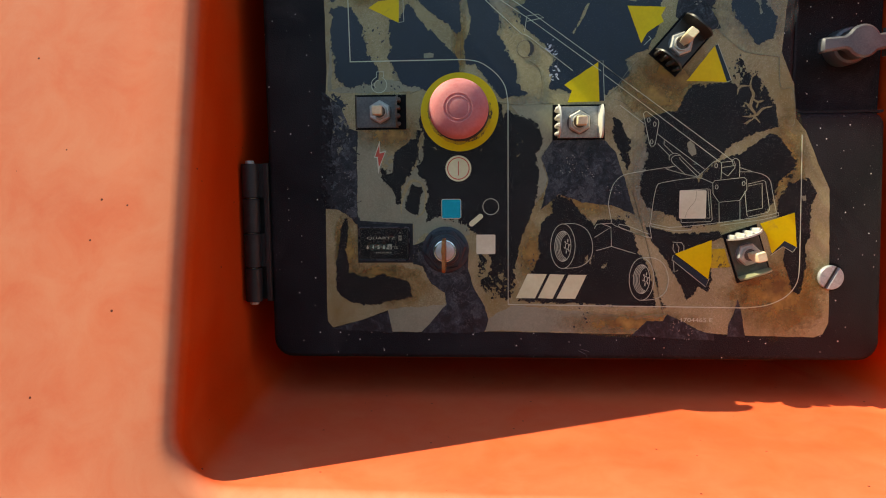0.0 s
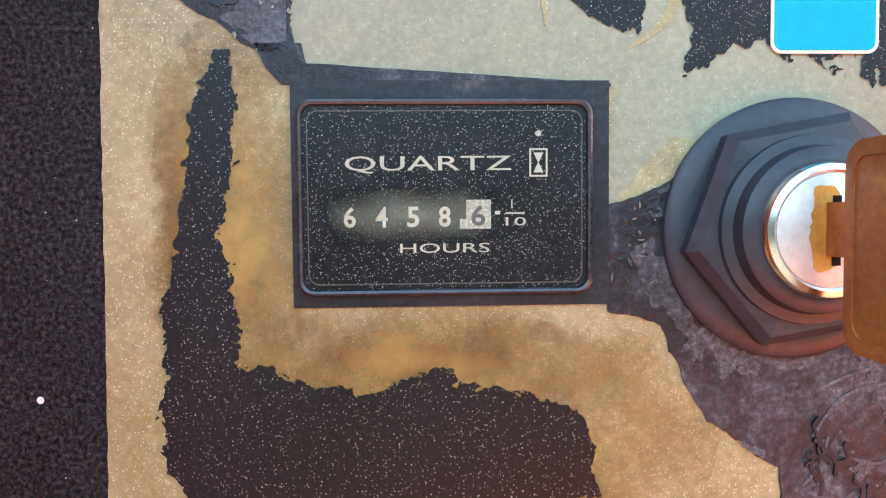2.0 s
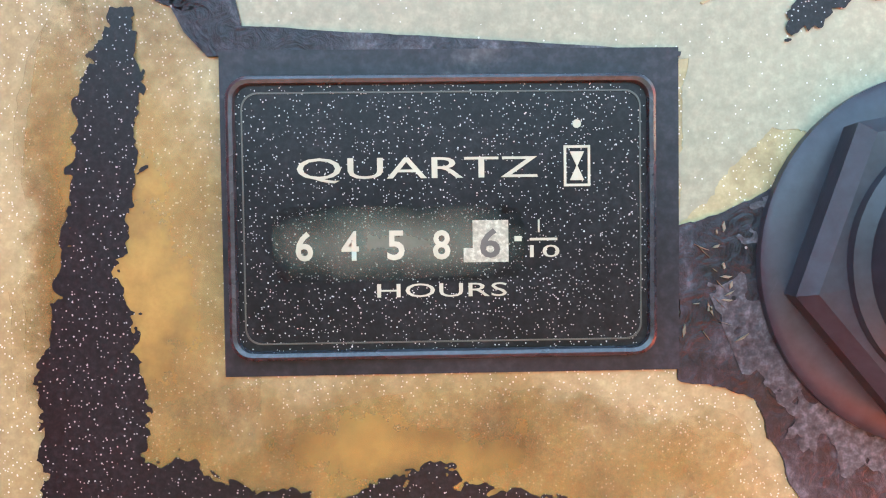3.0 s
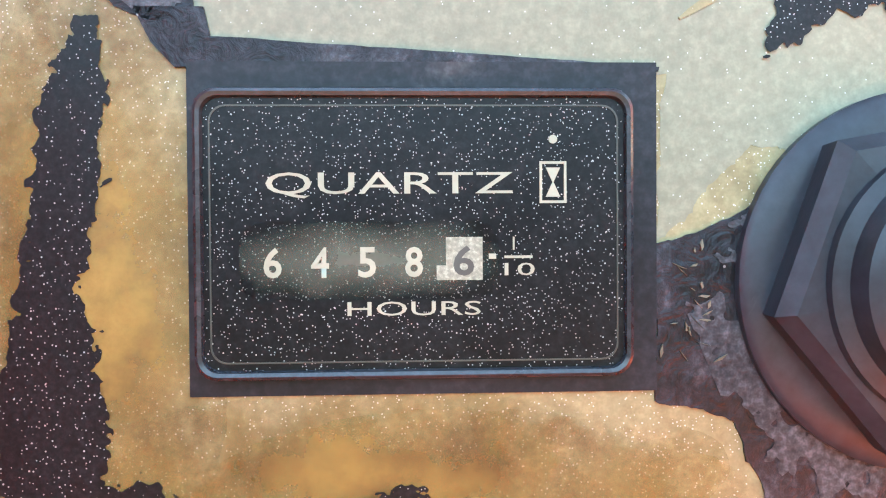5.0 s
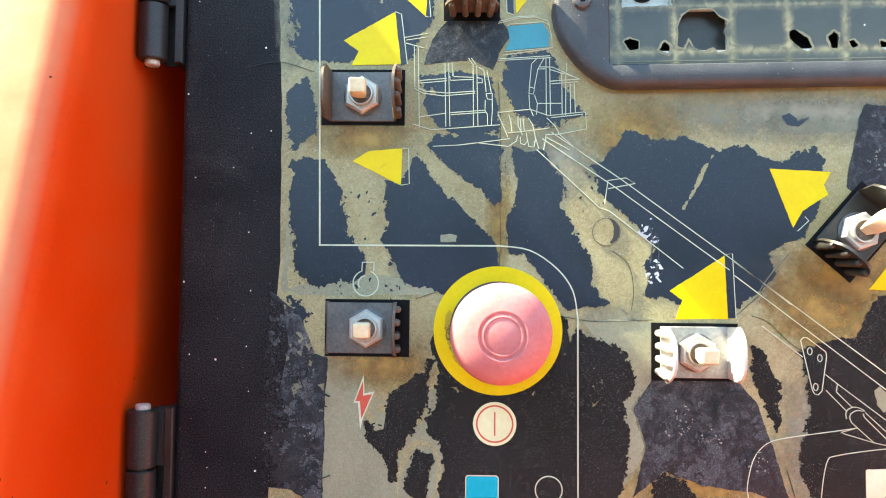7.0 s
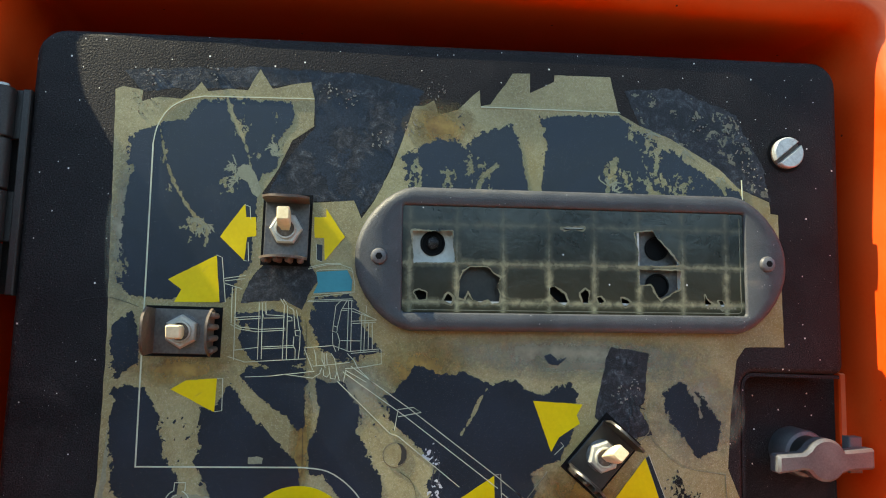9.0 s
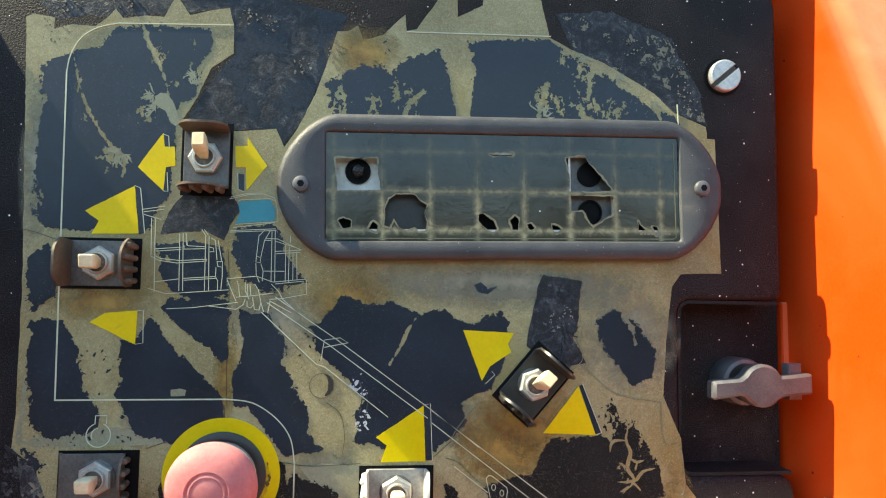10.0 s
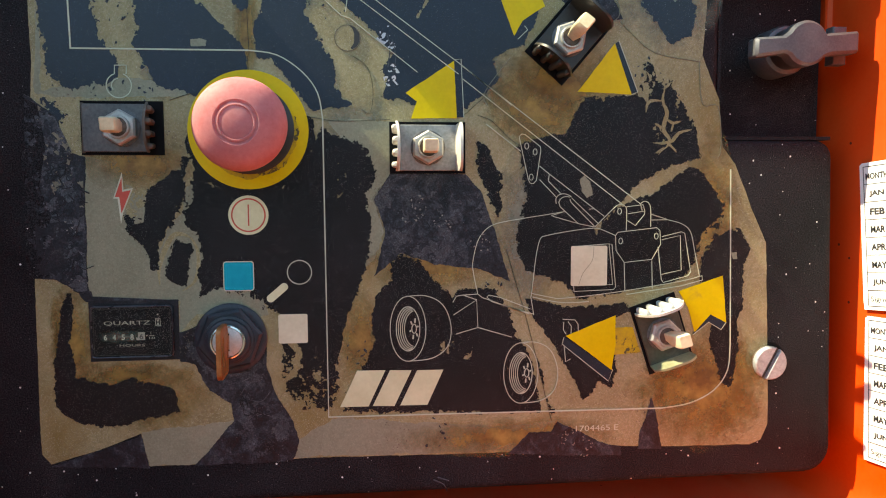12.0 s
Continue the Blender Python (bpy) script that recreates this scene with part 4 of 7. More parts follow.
INK.append([(228.1, 22.0), (227.4, 36.2), (232.1, 50.4), (238.4, 59.7), (248.0, 59.7), (257.7, 53.3), (269.2, 38.9), (272.6, 30.9), (275.8, 37.3), (283.9, 45.2), (292.1, 49.9), (303.6, 53.7), (315.2, 62.0), (325.8, 69.0), (333.5, 66.7), (339.4, 58.6), (345.0, 51.1), (347.5, 44.6), (344.3, 36.5), (336.5, 34.0), (332.6, 25.3), (329.4, 15.6), (324.4, 6.8), (306.0, 1.4), (282.8, -2.0), (261.5, -3.4), (255.0, 4.1), (246.8, 7.4), (238.8, 9.8), (232.3, 13.1)])
INK.append([(160.3, 20.0), (164.3, 21.2), (171.7, 19.8), (176.0, 15.1), (181.0, 7.8), (188.1, 2.0), (191.6, -1.8), (195.3, 2.5), (205.4, 3.5), (215.5, 1.7), (219.7, -5.0), (223.9, -12.7), (226.5, -22.4), (231.0, -28.9), (237.5, -35.5), (242.4, -45.3), (245.8, -61.5), (249.1, -68.8), (131.1, -63.8), (135.7, -52.4), (139.7, -43.2), (145.2, -33.1), (148.9, -24.8), (147.1, -15.4), (148.4, -4.5), (151.4, 3.1), (157.2, 8.9), (158.2, 15.4)])
INK.append([(56.2, 67.0), (66.0, 59.0), (101.0, 58.9), (116.0, 80.0), (122.9, 89.9), (128.2, 86.0), (137.8, 83.6), (144.4, 80.0), (148.3, 72.4), (149.1, 64.7), (146.1, 57.7), (144.3, 51.0), (147.3, 43.3), (146.6, 29.5), (143.6, 14.1), (139.0, 1.9), (135.0, -8.9), (130.7, -22.7), (128.8, -38.1), (126.9, -53.6), (124.2, -63.5), (110.4, -60.9), (101.5, -50.5), (99.0, -28.7), (97.6, -22.4), (99.8, -9.7), (96.6, -6.6), (90.3, -4.5), (88.2, -1.3), (85.1, 1.8), (79.8, 3.5), (74.6, 3.5), (68.3, 6.4), (64.2, 5.6), (60.5, 2.9), (56.3, 1.4), (57.9, 7.0), (56.0, 14.3), (57.5, 16.4), (58.5, 21.6), (57.8, 28.8), (55.7, 35.0), (51.5, 37.1), (50.0, 40.2), (49.8, 46.2), (51.9, 47.5), (54.3, 53.7), (54.8, 62.0)])
INK.append([(31.7, 57.7), (40.0, 63.0), (45.1, 68.2), (49.2, 68.2), (50.2, 74.4), (53.3, 75.5), (52.3, 70.3), (50.9, 64.1), (50.4, 55.8), (48.7, 50.6), (45.2, 46.4), (43.8, 39.2), (41.2, 37.1), (38.1, 31.9), (36.1, 25.7), (35.5, 16.4), (33.0, 16.4), (30.5, 24.6), (27.8, 28.8), (24.7, 32.9), (20.9, 36.0), (20.1, 44.3), (26.7, 43.2), (28.7, 47.4), (30.3, 53.6)])
INK.append([(45.8, 30.9), (49.5, 30.5), (53.6, 28.8), (54.1, 25.7), (51.6, 21.6), (51.2, 15.3), (50.7, 7.0), (47.6, 7.0), (44.4, 9.7), (39.7, 13.0), (40.3, 16.4), (42.3, 22.6), (43.7, 27.8)])
INK.append([(341.0, 30.0), (349.4, 33.8), (357.0, 33.8), (362.7, 23.2), (360.1, 13.4), (359.7, 0.2), (358.6, -13.0), (356.7, -22.8), (358.3, -32.8), (356.2, -49.4), (352.0, -61.8), (347.7, -54.0), (342.6, -38.9), (339.0, -30.6), (340.9, -20.7), (348.7, -16.0), (347.4, -2.8), (344.9, 5.5), (333.0, 4.1), (334.4, 17.1)])
INK.append([(-9.0, 4.4), (-7.2, -1.7), (-7.9, -15.1), (-9.8, -21.2), (-7.2, -39.7), (-0.1, -42.2), (9.7, -44.1), (20.8, -41.6), (28.2, -44.7), (39.8, -46.6), (42.9, -52.2), (44.8, -60.2), (34.3, -62.7), (22.0, -64.6), (10.9, -67.7), (-0.2, -66.4), (-8.9, -63.3), (-15.0, -58.9), (-18.7, -54.0), (-18.0, -39.7), (-16.6, -24.9), (-14.0, -9.0), (-11.5, 1.4)])
INK.append([(55.0, 97.0), (84.0, 99.0), (118.0, 95.0), (119.1, 79.7), (109.9, 65.4), (95.0, 55.0), (71.7, 55.1), (57.6, 65.5), (51.7, 80.2)])
INK.append([(232.4, -2.8), (256.7, -8.5), (289.5, -7.3), (292.9, -11.3), (284.7, -15.9), (285.0, -46.8), (281.8, -56.5), (273.5, -49.6), (270.3, -59.3), (265.4, -62.3), (262.0, -52.5), (255.4, -42.5), (247.1, -27.8), (239.0, -17.9), (234.1, -9.8)])
INK.append([(44.4, 213.1), (64.3, 215.7), (80.3, 211.8), (83.6, 197.2), (85.0, 185.6), (65.0, 183.4), (53.8, 188.0), (46.5, 199.4)])
INK.append([(88.4, 223.5), (108.8, 225.6), (115.2, 210.2), (126.0, 194.3), (106.5, 187.8), (92.9, 194.3), (86.3, 209.5)])
INK.append([(-17.7, 103.4), (-11.5, 102.8), (-6.3, 95.8), (-9.2, 92.9), (-14.0, 95.7)])
# veins and spots where the print has flaked off the film: course and width
VEINS = []
VEINS.append(([(33.3, 334.3), (38.1, 322.5), (43.6, 311.4), (47.4, 300.3), (50.7, 286.0), (57.3, 278.3)], 2.4))
VEINS.append(([(-2.8, 317.8), (0.0, 304.1), (5.3, 288.5), (13.8, 274.0), (22.6, 263.1)], 1.5))
VEINS.append(([(20.3, 265.5), (26.7, 259.5), (25.8, 250.0)], 2.2))
VEINS.append(([(41.6, 285.5), (37.3, 282.1), (32.8, 280.3)], 2.0))
VEINS.append(([(85.9, 172.7), (87.0, 148.4), (86.1, 130.2), (85.8, 118.1)], 3.6))
VEINS.append(([(219.6, 34.2), (225.4, 9.0), (233.2, -19.8), (239.1, -45.7), (244.5, -70.3)], 4.4))
VEINS.append(([(210.3, 334.6), (211.8, 310.8), (211.2, 289.8)], 6.0))
VEINS.append(([(263.1, 311.9), (259.8, 299.7), (258.1, 292.1)], 4.0))
VEINS.append(([(190.2, 304.6), (182.1, 297.5), (179.0, 289.0)], 4.0))
VEINS.append(([(102.7, -22.6), (107.3, -30.5), (104.7, -41.3), (101.0, -44.3)], 5.0))
VEINS.append(([(142.6, 304.4), (145.1, 297.2), (144.2, 287.3)], 2.6))
VEINS.append(([(285.8, 323.5), (289.3, 313.3), (287.6, 304.5)], 2.4))
VEINS.append(([(321.3, 306.2), (328.4, 300.3), (331.9, 294.6)], 3.4))
VEINS.append(([(308.5, 177.5), (313.7, 169.4), (315.4, 161.3)], 3.2))

VEINS.append(([(345.2, 39.8), (337.5, 35.0), (334.2, 28.5)], 1.3))
VEINS.append(([(187.3, 174.1), (182.7, 166.1), (178.1, 156.7), (173.5, 148.8)], 1.3))

BARE_SPOTS = list(zip([(142.9, 296.3), (160.0, 295.5), (178.6, 302.3), (259.7, 302.2), (270.1, 301.1), (286.6, 321.0), (299.9, 297.4), (312.4, 318.9), (328.4, 303.1), (272.6, 327.1), (169.9, 318.6), (289.4, 299.4), (218.3, 323.1)],
                      [(6, 10), (7, 8), (9, 11), (5, 10), (7, 8), (8, 9), (11, 8), (8, 9), (11, 9), (4, 6), (6, 5), (8, 8), (4, 9)]))
BARE_SPOTS += list(zip([(39.0, 286.6), (59.8, 325.7), (63.1, 310.3), (43.7, 318.2), (50.7, 303.2), (1.7, 300.5), (-19.4, 314.5), (-17.5, 289.4), (5.3, 283.0)], [(6, 6), (3.5, 6), (5, 7), (6, 9), (4, 4), (4, 7), (4, 10), (3, 8), (3, 6)]))
BARE_SPOTS += list(zip([(20.4, 261.6), (17.0, 257.5), (38.6, 286.6), (-17.8, 237.0), (49.8, 206.1)], [(6, 7), (5, 6), (5, 4), (4, 9), (5, 4)]))
BARE_SPOTS += list(zip([(308.0, 88.9), (318.1, 104.8), (299.8, 109.7), (302.1, 116.4), (310.3, 114.9), (260.4, -52.9), (250.4, -40.6), (116.8, -41.7), (112.0, -54.0), (106.3, -35.1), (200.5, -34.0), (188.0, -30.0)],
                       [(5, 8), (4, 8), (4, 5), (5, 7), (5, 6), (5, 6), (5, 7), (5, 6), (6, 6), (4, 6), (4, 6), (4, 5)]))
FLECKS = [(*p, 10, 16, 1.0) for p in [(107.6, -47.6), (116.6, -51.1), (275.1, -40.3), (255.5, -56.0), (200.6, -25.3), (292.0, -60.6), (130.6, 59.3), (127.8, 68.4), (144.2, -52.0), (258.5, -20.4), (268.7, -59.7), (213.4, -28.8)]]

def grain(x, z, scale, seed):
    """Smooth noise between -1 and 1 over a grid, with its features about scale millimetres wide."""
    table = np.random.RandomState(seed).uniform(-1, 1, (256, 256))
    turn = 1.3 * seed if seed < 11 and seed else 0.0
    u = (x * math.cos(turn) - z * math.sin(turn)) / scale + 900.0
    v = (x * math.sin(turn) + z * math.cos(turn)) / scale + 900.0
    iu, iv = np.floor(u).astype(int), np.floor(v).astype(int)
    fu, fv = u - iu, v - iv
    fu, fv = fu * fu * (3 - 2 * fu), fv * fv * (3 - 2 * fv)
    iu, iv, ju, jv = iu % 256, iv % 256, (iu + 1) % 256, (iv + 1) % 256
    low = table[iu, iv] * (1 - fu) + table[ju, iv] * fu
    high = table[iu, jv] * (1 - fu) + table[ju, jv] * fu
    return low * (1 - fv) + high * fv


def reach(x, z, line, closed):
    """Distance from every grid point to a line, and for a closed one whether the point lies inside."""
    best, inside = np.full(x.shape, 1e9), np.zeros(x.shape, bool)
    n = len(line)
    for i in range(n if closed else n - 1):
        (ax, az), (bx, bz) = line[i], line[(i + 1) % n]
        ex, ez = bx - ax, bz - az
        t = np.clip(((x - ax) * ex + (z - az) * ez) / max(1e-9, ex * ex + ez * ez), 0, 1)
        best = np.minimum(best, np.hypot(x - ax - t * ex, z - az - t * ez))
        if closed and abs(ez) > 1e-9:
            crosses = ((az > z) != (bz > z)) & (x < ax + (z - az) / ez * ex)
            inside ^= crosses
    return best, inside


def contour(field, xs, zs, high):
    """The part of a grid where the field is positive, cut along its zero line; full cells of a row are joined into strips."""
    verts, faces = [], []
    full = (field[:-1, :-1] > 0) & (field[1:, :-1] > 0) & (field[:-1, 1:] > 0) & (field[1:, 1:] > 0)
    some = ((field[:-1, :-1] > 0) | (field[1:, :-1] > 0) | (field[:-1, 1:] > 0) | (field[1:, 1:] > 0)) & ~full
    for r in range(full.shape[0]):
        row = np.concatenate(([0], full[r].astype(np.int8), [0]))
        step = np.diff(row)
        for p, q in zip(np.nonzero(step == 1)[0], np.nonzero(step == -1)[0]):
            k = len(verts)
            verts += [(xs[p], -high, zs[r]), (xs[q], -high, zs[r]), (xs[q], -high, zs[r + 1]), (xs[p], -high, zs[r + 1])]
            faces.append((k, k + 1, k + 2, k + 3))
    for r, q in zip(*np.nonzero(some)):
        ring = ((xs[q], zs[r], field[r, q]), (xs[q + 1], zs[r], field[r, q + 1]), (xs[q + 1], zs[r + 1], field[r + 1, q + 1]), (xs[q], zs[r + 1], field[r + 1, q]))
        k = len(verts)
        for (ax, az, av), (bx, bz, bv) in zip(ring, ring[1:] + ring[:1]):
            if av > 0:
                verts.append((ax, -high, az))
            if (av > 0) != (bv > 0):
                f = av / (av - bv)
                verts.append((ax + (bx - ax) * f, -high, az + (bz - az) * f))
        faces.append(tuple(range(k, len(verts))))
    data = bpy.data.meshes.new("dark_print")
    data.from_pydata([(x / 1000, y / 1000, z / 1000) for x, y, z in verts], [], faces)
    return data


def flaking_print(line, high, cell, calm):
    """A field of dark print whose rim flakes into lobes and islands, cut by the bare veins and eaten at the bare spots."""
    xs = np.arange(min(p[0] for p in line) - 4, max(p[0] for p in line) + 4, cell)
    zs = np.arange(min(p[1] for p in line) - 4, max(p[1] for p in line) + 4, cell)
    x, z = np.meshgrid(xs, zs)
    far, inside = reach(x, z, line, True)
    depth = np.clip(np.where(inside, far, -far), -6, 3.4)
    eaten, loose = np.zeros(x.shape), np.zeros(x.shape)
    if not calm:
        for (px, pz), (wide_x, wide_z) in BARE_SPOTS:
            eaten += np.exp(-((x - px) / wide_x) ** 2 - ((z - pz) / wide_z) ** 2)
        for px, pz, *_ in FLECKS:
            loose += np.exp(-((x - px) ** 2 + (z - pz) ** 2) / 160.0)
    lively = np.clip(grain(x, z, 26, 1) * 1.6 + 0.1, 0, 1)
    strength = (0.85 if calm else 0.95) + (0.6 if calm else 1.0) * lively + 0.6 * np.clip(eaten, 0, 1) + 1.9 * np.clip(loose, 0, 1)
    wx, wz = x + 0.9 * grain(x, z, 1.5, 7) + 0.4 * grain(x, z, 0.6, 8), z + 0.9 * grain(x, z, 1.5, 9) + 0.4 * grain(x, z, 0.6, 10)
    fine = 0.75 * grain(wx, wz, 2.6, 2) + 0.75 * grain(wx, wz, 1.3, 3) + 0.6 * grain(wx, wz, 0.6, 4)
    tongues = grain(wx * 1.0, wz * 0.33, 1.5, 0) + 0.6 * grain(wx, wz * 0.5, 0.8, 11)
    wide = 1.1 * grain(x, z, 11, 5) + 0.9 * grain(x, z, 5, 6)
    field = depth + wide * 0.4 + fine * strength - 3.3 * np.clip(eaten, 0, 1.1) + 3.4 * np.clip(eaten, 0, 1) * tongues
    if not calm:
        for points, width in VEINS:
            course = bend(points, 4)
            gap, _ = reach(x, z, course, False)
            field = np.minimum(field, (gap - width * 0.42) * 1.5 + 0.6 * wide + 0.75 * fine * np.minimum(strength, 1.6))
    return contour(field, xs, zs, high)


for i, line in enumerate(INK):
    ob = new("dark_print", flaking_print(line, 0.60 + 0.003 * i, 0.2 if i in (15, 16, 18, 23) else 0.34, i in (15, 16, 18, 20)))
    # lower fields take the copy that lacks the painted sky blue
    ob.data.materials.append(M_INK_NO_SKY if 10 <= i <= 20 else M_INK)
    ob.parent = DECAL
    tagged(ob)

# small islands of bare film in the dark fields
ISLETS = []
ISLETS.append([(56.1, 134.9), (60.7, 135.8), (64.0, 134.3), (63.5, 131.6), (56.5, 131.3)])
ISLETS.append([(263.2, 62.5), (265.8, 65.0), (268.7, 60.3), (269.8, 54.0), (266.6, 51.9), (263.9, 55.6)])
ISLETS.append([(41.0, 295.5), (44.0, 298.0), (48.5, 297.5), (52.0, 291.0), (55.0, 282.0), (53.5, 278.5), (50.0, 281.0), (47.0, 287.5), (42.5, 290.5)])
ISLETS.append([(351.8, 20.7), (355.2, 21.3), (355.9, 17.4), (353.2, 16.8)])
for i, line in enumerate(ISLETS):
    patch("bare_islet", line, 0.4, 0.70, M_FILM_GREY, 0.5, 180.0 + i, fine=0.8)
patch("print_islet", [(220.2, 193.6), (224.1, 195.3), (228.1, 191.5), (234.0, 193.8), (229.1, 188.9), (222.6, 189.5)], 0.4, 0.68, M_INK, 0.6, 190.0, fine=0.8)

# fern-like flaking where the print lets go along a crack
def fern(x, z, way, size, count, seed):
    """Thin bare branches that fan out from a root: way in degrees, size in millimetres."""
    bm, rng = bmesh.new(), random.Random(seed)
    for k in range(count):
        a = radians(way + 130 * (k / max(1, count - 1) - 0.5) + rng.uniform(-10, 10))
        far = size * rng.uniform(0.45, 1.0)
        line = [(x + rng.uniform(-0.9, 0.9), z + rng.uniform(-0.9, 0.9))]
        for _ in range(5):
            a += rng.uniform(-0.35, 0.35)
            line.append((line[-1][0] + far / 5 * math.cos(a), line[-1][1] + far / 5 * math.sin(a)))
        slab(ribbon_outline(bend(line, 3), rng.uniform(0.5, 1.0)), 0.4, 0.690 + 0.0015 * k, bm)
        px, pz = line[rng.choice((2, 3, 4))]
        b = a + rng.choice((-1, 1)) * rng.uniform(0.5, 1.0)
        slab(ribbon_outline([(px, pz), (px + far * 0.14 * math.cos(b), pz + far * 0.14 * math.sin(b)), (px + far * 0.3 * math.cos(b), pz + far * 0.3 * math.sin(b))], 0.6), 0.4, 0.710 + 0.0015 * k, bm)
    tagged(part("bare_fern", bm, M_FILM_GREY, DECAL, "fern-like bare flaking in the print"), kind="stuff")


for i, spot in enumerate(((40.5, 296.0, 195, 8.5, 11), (41.5, 287.5, 165, 7.0, 9), (21.0, 265.5, 265, 7.0, 9), (26.0, 262.0, 300, 6.5, 8), (23.0, 259.0, 240, 5.0, 7), (62.0, 309.0, 210, 6.5, 9), (60.5, 303.5, 60, 5.0, 6),
                          (258.5, 296.0, 85, 9.0, 9), (262.0, 293.0, 60, 6.5, 7), (285.5, 331.0, 265, 8.0, 8), (308.0, 320.0, 255, 7.0, 8), (330.0, 305.0, 230, 6.0, 7))):
    fern(*spot, 300 + i)

# bare branches in the print beside the boom
for i, (line, width) in enumerate((([(311.2, 114.2), (309.8, 106.4), (312.4, 98.6), (309.8, 90.5), (314.0, 83.6), (307.6, 76.0)], 2.4),
                                     ([(299.9, 99.1), (300.5, 103.6), (304.1, 106.0), (309.8, 106.0)], 2.0),
                                     ([(310.7, 97.0), (315.7, 93.7), (320.4, 94.5)], 1.8),
                                     ([(305.1, 93.4), (309.8, 91.3)], 1.5),
                                     ([(304.0, 82.5), (313.6, 83.2), (319.5, 88.0), (326.8, 90.0)], 2.2),
                                     ([(312.3, 83.6), (318.2, 77.4)], 1.6),
                                     ([(306.1, 76.8), (311.4, 80.0)], 1.4),
                                     ([(309.9, 112.5), (313.7, 116.6)], 1.6),
                                     ([(315.7, 93.7), (314.9, 88.9)], 1.3))):
    patch("bare_branch", ribbon_outline(bend(line, 5), 0.8 * width), 0.4, 0.690 + 0.003 * i, M_FILM, 0.4, 220.0 + i, fine=0.7)

# film torn away down to the rough black layer
RESIDUE = []
RESIDUE.append([(-26.5, 106.0), (-22.9, 103.9), (-11.8, 95.5), (-3.9, 76.6), (1.6, 75.2), (0.3, 33.6), (0.6, 0.5), (-8.4, 7.2), (-15.1, 11.5), (-28.6, 12.9), (-28.0, 50.0)])
RESIDUE.append([(59.4, 241.2), (84.5, 242.1), (89.2, 233.4), (83.6, 223.8), (81.0, 215.6), (71.2, 221.5), (47.2, 219.0), (51.0, 230.6), (55.2, 237.0)])
RESIDUE.append([(157.8, 65.9), (198.4, 65.8), (207.7, 55.9), (214.0, 37.3), (223.5, 6.8), (207.0, 13.7), (182.0, 16.6), (163.5, 23.4), (148.7, 10.4), (151.9, 21.1), (155.1, 35.5), (149.2, 52.6)])
RESIDUE.append([(260.7, 200.2), (283.5, 196.7), (281.5, 173.9), (278.2, 164.2), (286.4, 149.8), (276.3, 148.1), (269.6, 141.1), (250.8, 160.0), (254.3, 176.7), (257.4, 192.9)])
RESIDUE.append([(45.6, -17.4), (55.7, -13.7), (90.2, -19.2), (90.4, -36.2), (95.4, -54.1), (104.1, -68.8), (106.6, -79.0), (103.7, -90.0), (51.2, -90.4), (72.6, -66.6), (70.9, -56.3), (60.4, -49.7), (52.9, -35.0), (45.1, -33.2)])
RESIDUE.append([(222.4, -91.6), (234.4, -80.0), (247.5, -79.6), (250.8, -73.8), (269.0, -82.8), (275.7, -87.0), (288.5, -90.6), (288.6, -95.6)])
RESIDUE.append([(298.6, -92.0), (299.5, -82.4), (304.3, -69.3), (306.5, -61.7), (308.3, -68.4), (312.9, -92.7)])
RESIDUE.append([(22.5, -73.8), (24.0, -71.1), (28.0, -90.5), (-21.9, -87.5), (3.5, -79.5)])
for i, line in enumerate(RESIDUE):
    patch("torn_patch", line, 0.1, 0.70 + 0.003 * i, M_RESIDUE, 0.45, 90.0 + i, "rough black layer where the film tore away", fine=0.8)
patch("torn_patch", [(-24.4, 348.7), (46.6, 355.0), (106.6, 355.1), (145.9, 347.6), (140.3, 337.8), (134.0, 316.6), (122.4, 286.2), (112.0, 271.1), (103.8, 278.2), (57.3, 278.3), (65.5, 296.4), (82.8, 321.9), (82.2, 338.4), (78.3, 346.5), (-14.3, 337.0)], 0.0, 0.22, M_RESIDUE, 0.8, 99.0,
      "rough black layer where the film tore away")

DARK_FLECKS = [(*p, 9, 9, 1.4) for p in [(181.4, -77.4), (141.4, -29.9), (150.4, -52.2), (213.3, -0.2), (118.7, 59.4), (-2.2, 114.3), (30.9, 111.8), (11.2, 105.9), (90.8, 2.3)]]
DARK_FLECKS += [(*p, 10, 8, 1.3) for p in [(15.2, 149.4), (27.5, 137.7), (48.9, 167.7), (166.4, 325.2), (128.0, 156.4), (303.3, 119.6)]]
islands("print_fleck", DARK_FLECKS, M_INK, 0.76, 6)

patch("torn_patch", [(268.0, 355.7), (303.5, 358.8), (339.6, 344.3), (357.5, 311.6), (361.6, 291.4), (341.0, 298.5), (303.5, 322.8), (278.7, 333.9)], 0.0, 0.20, M_RESIDUE, 1.0, 101.0, "rough black layer with brown crumbs of film")


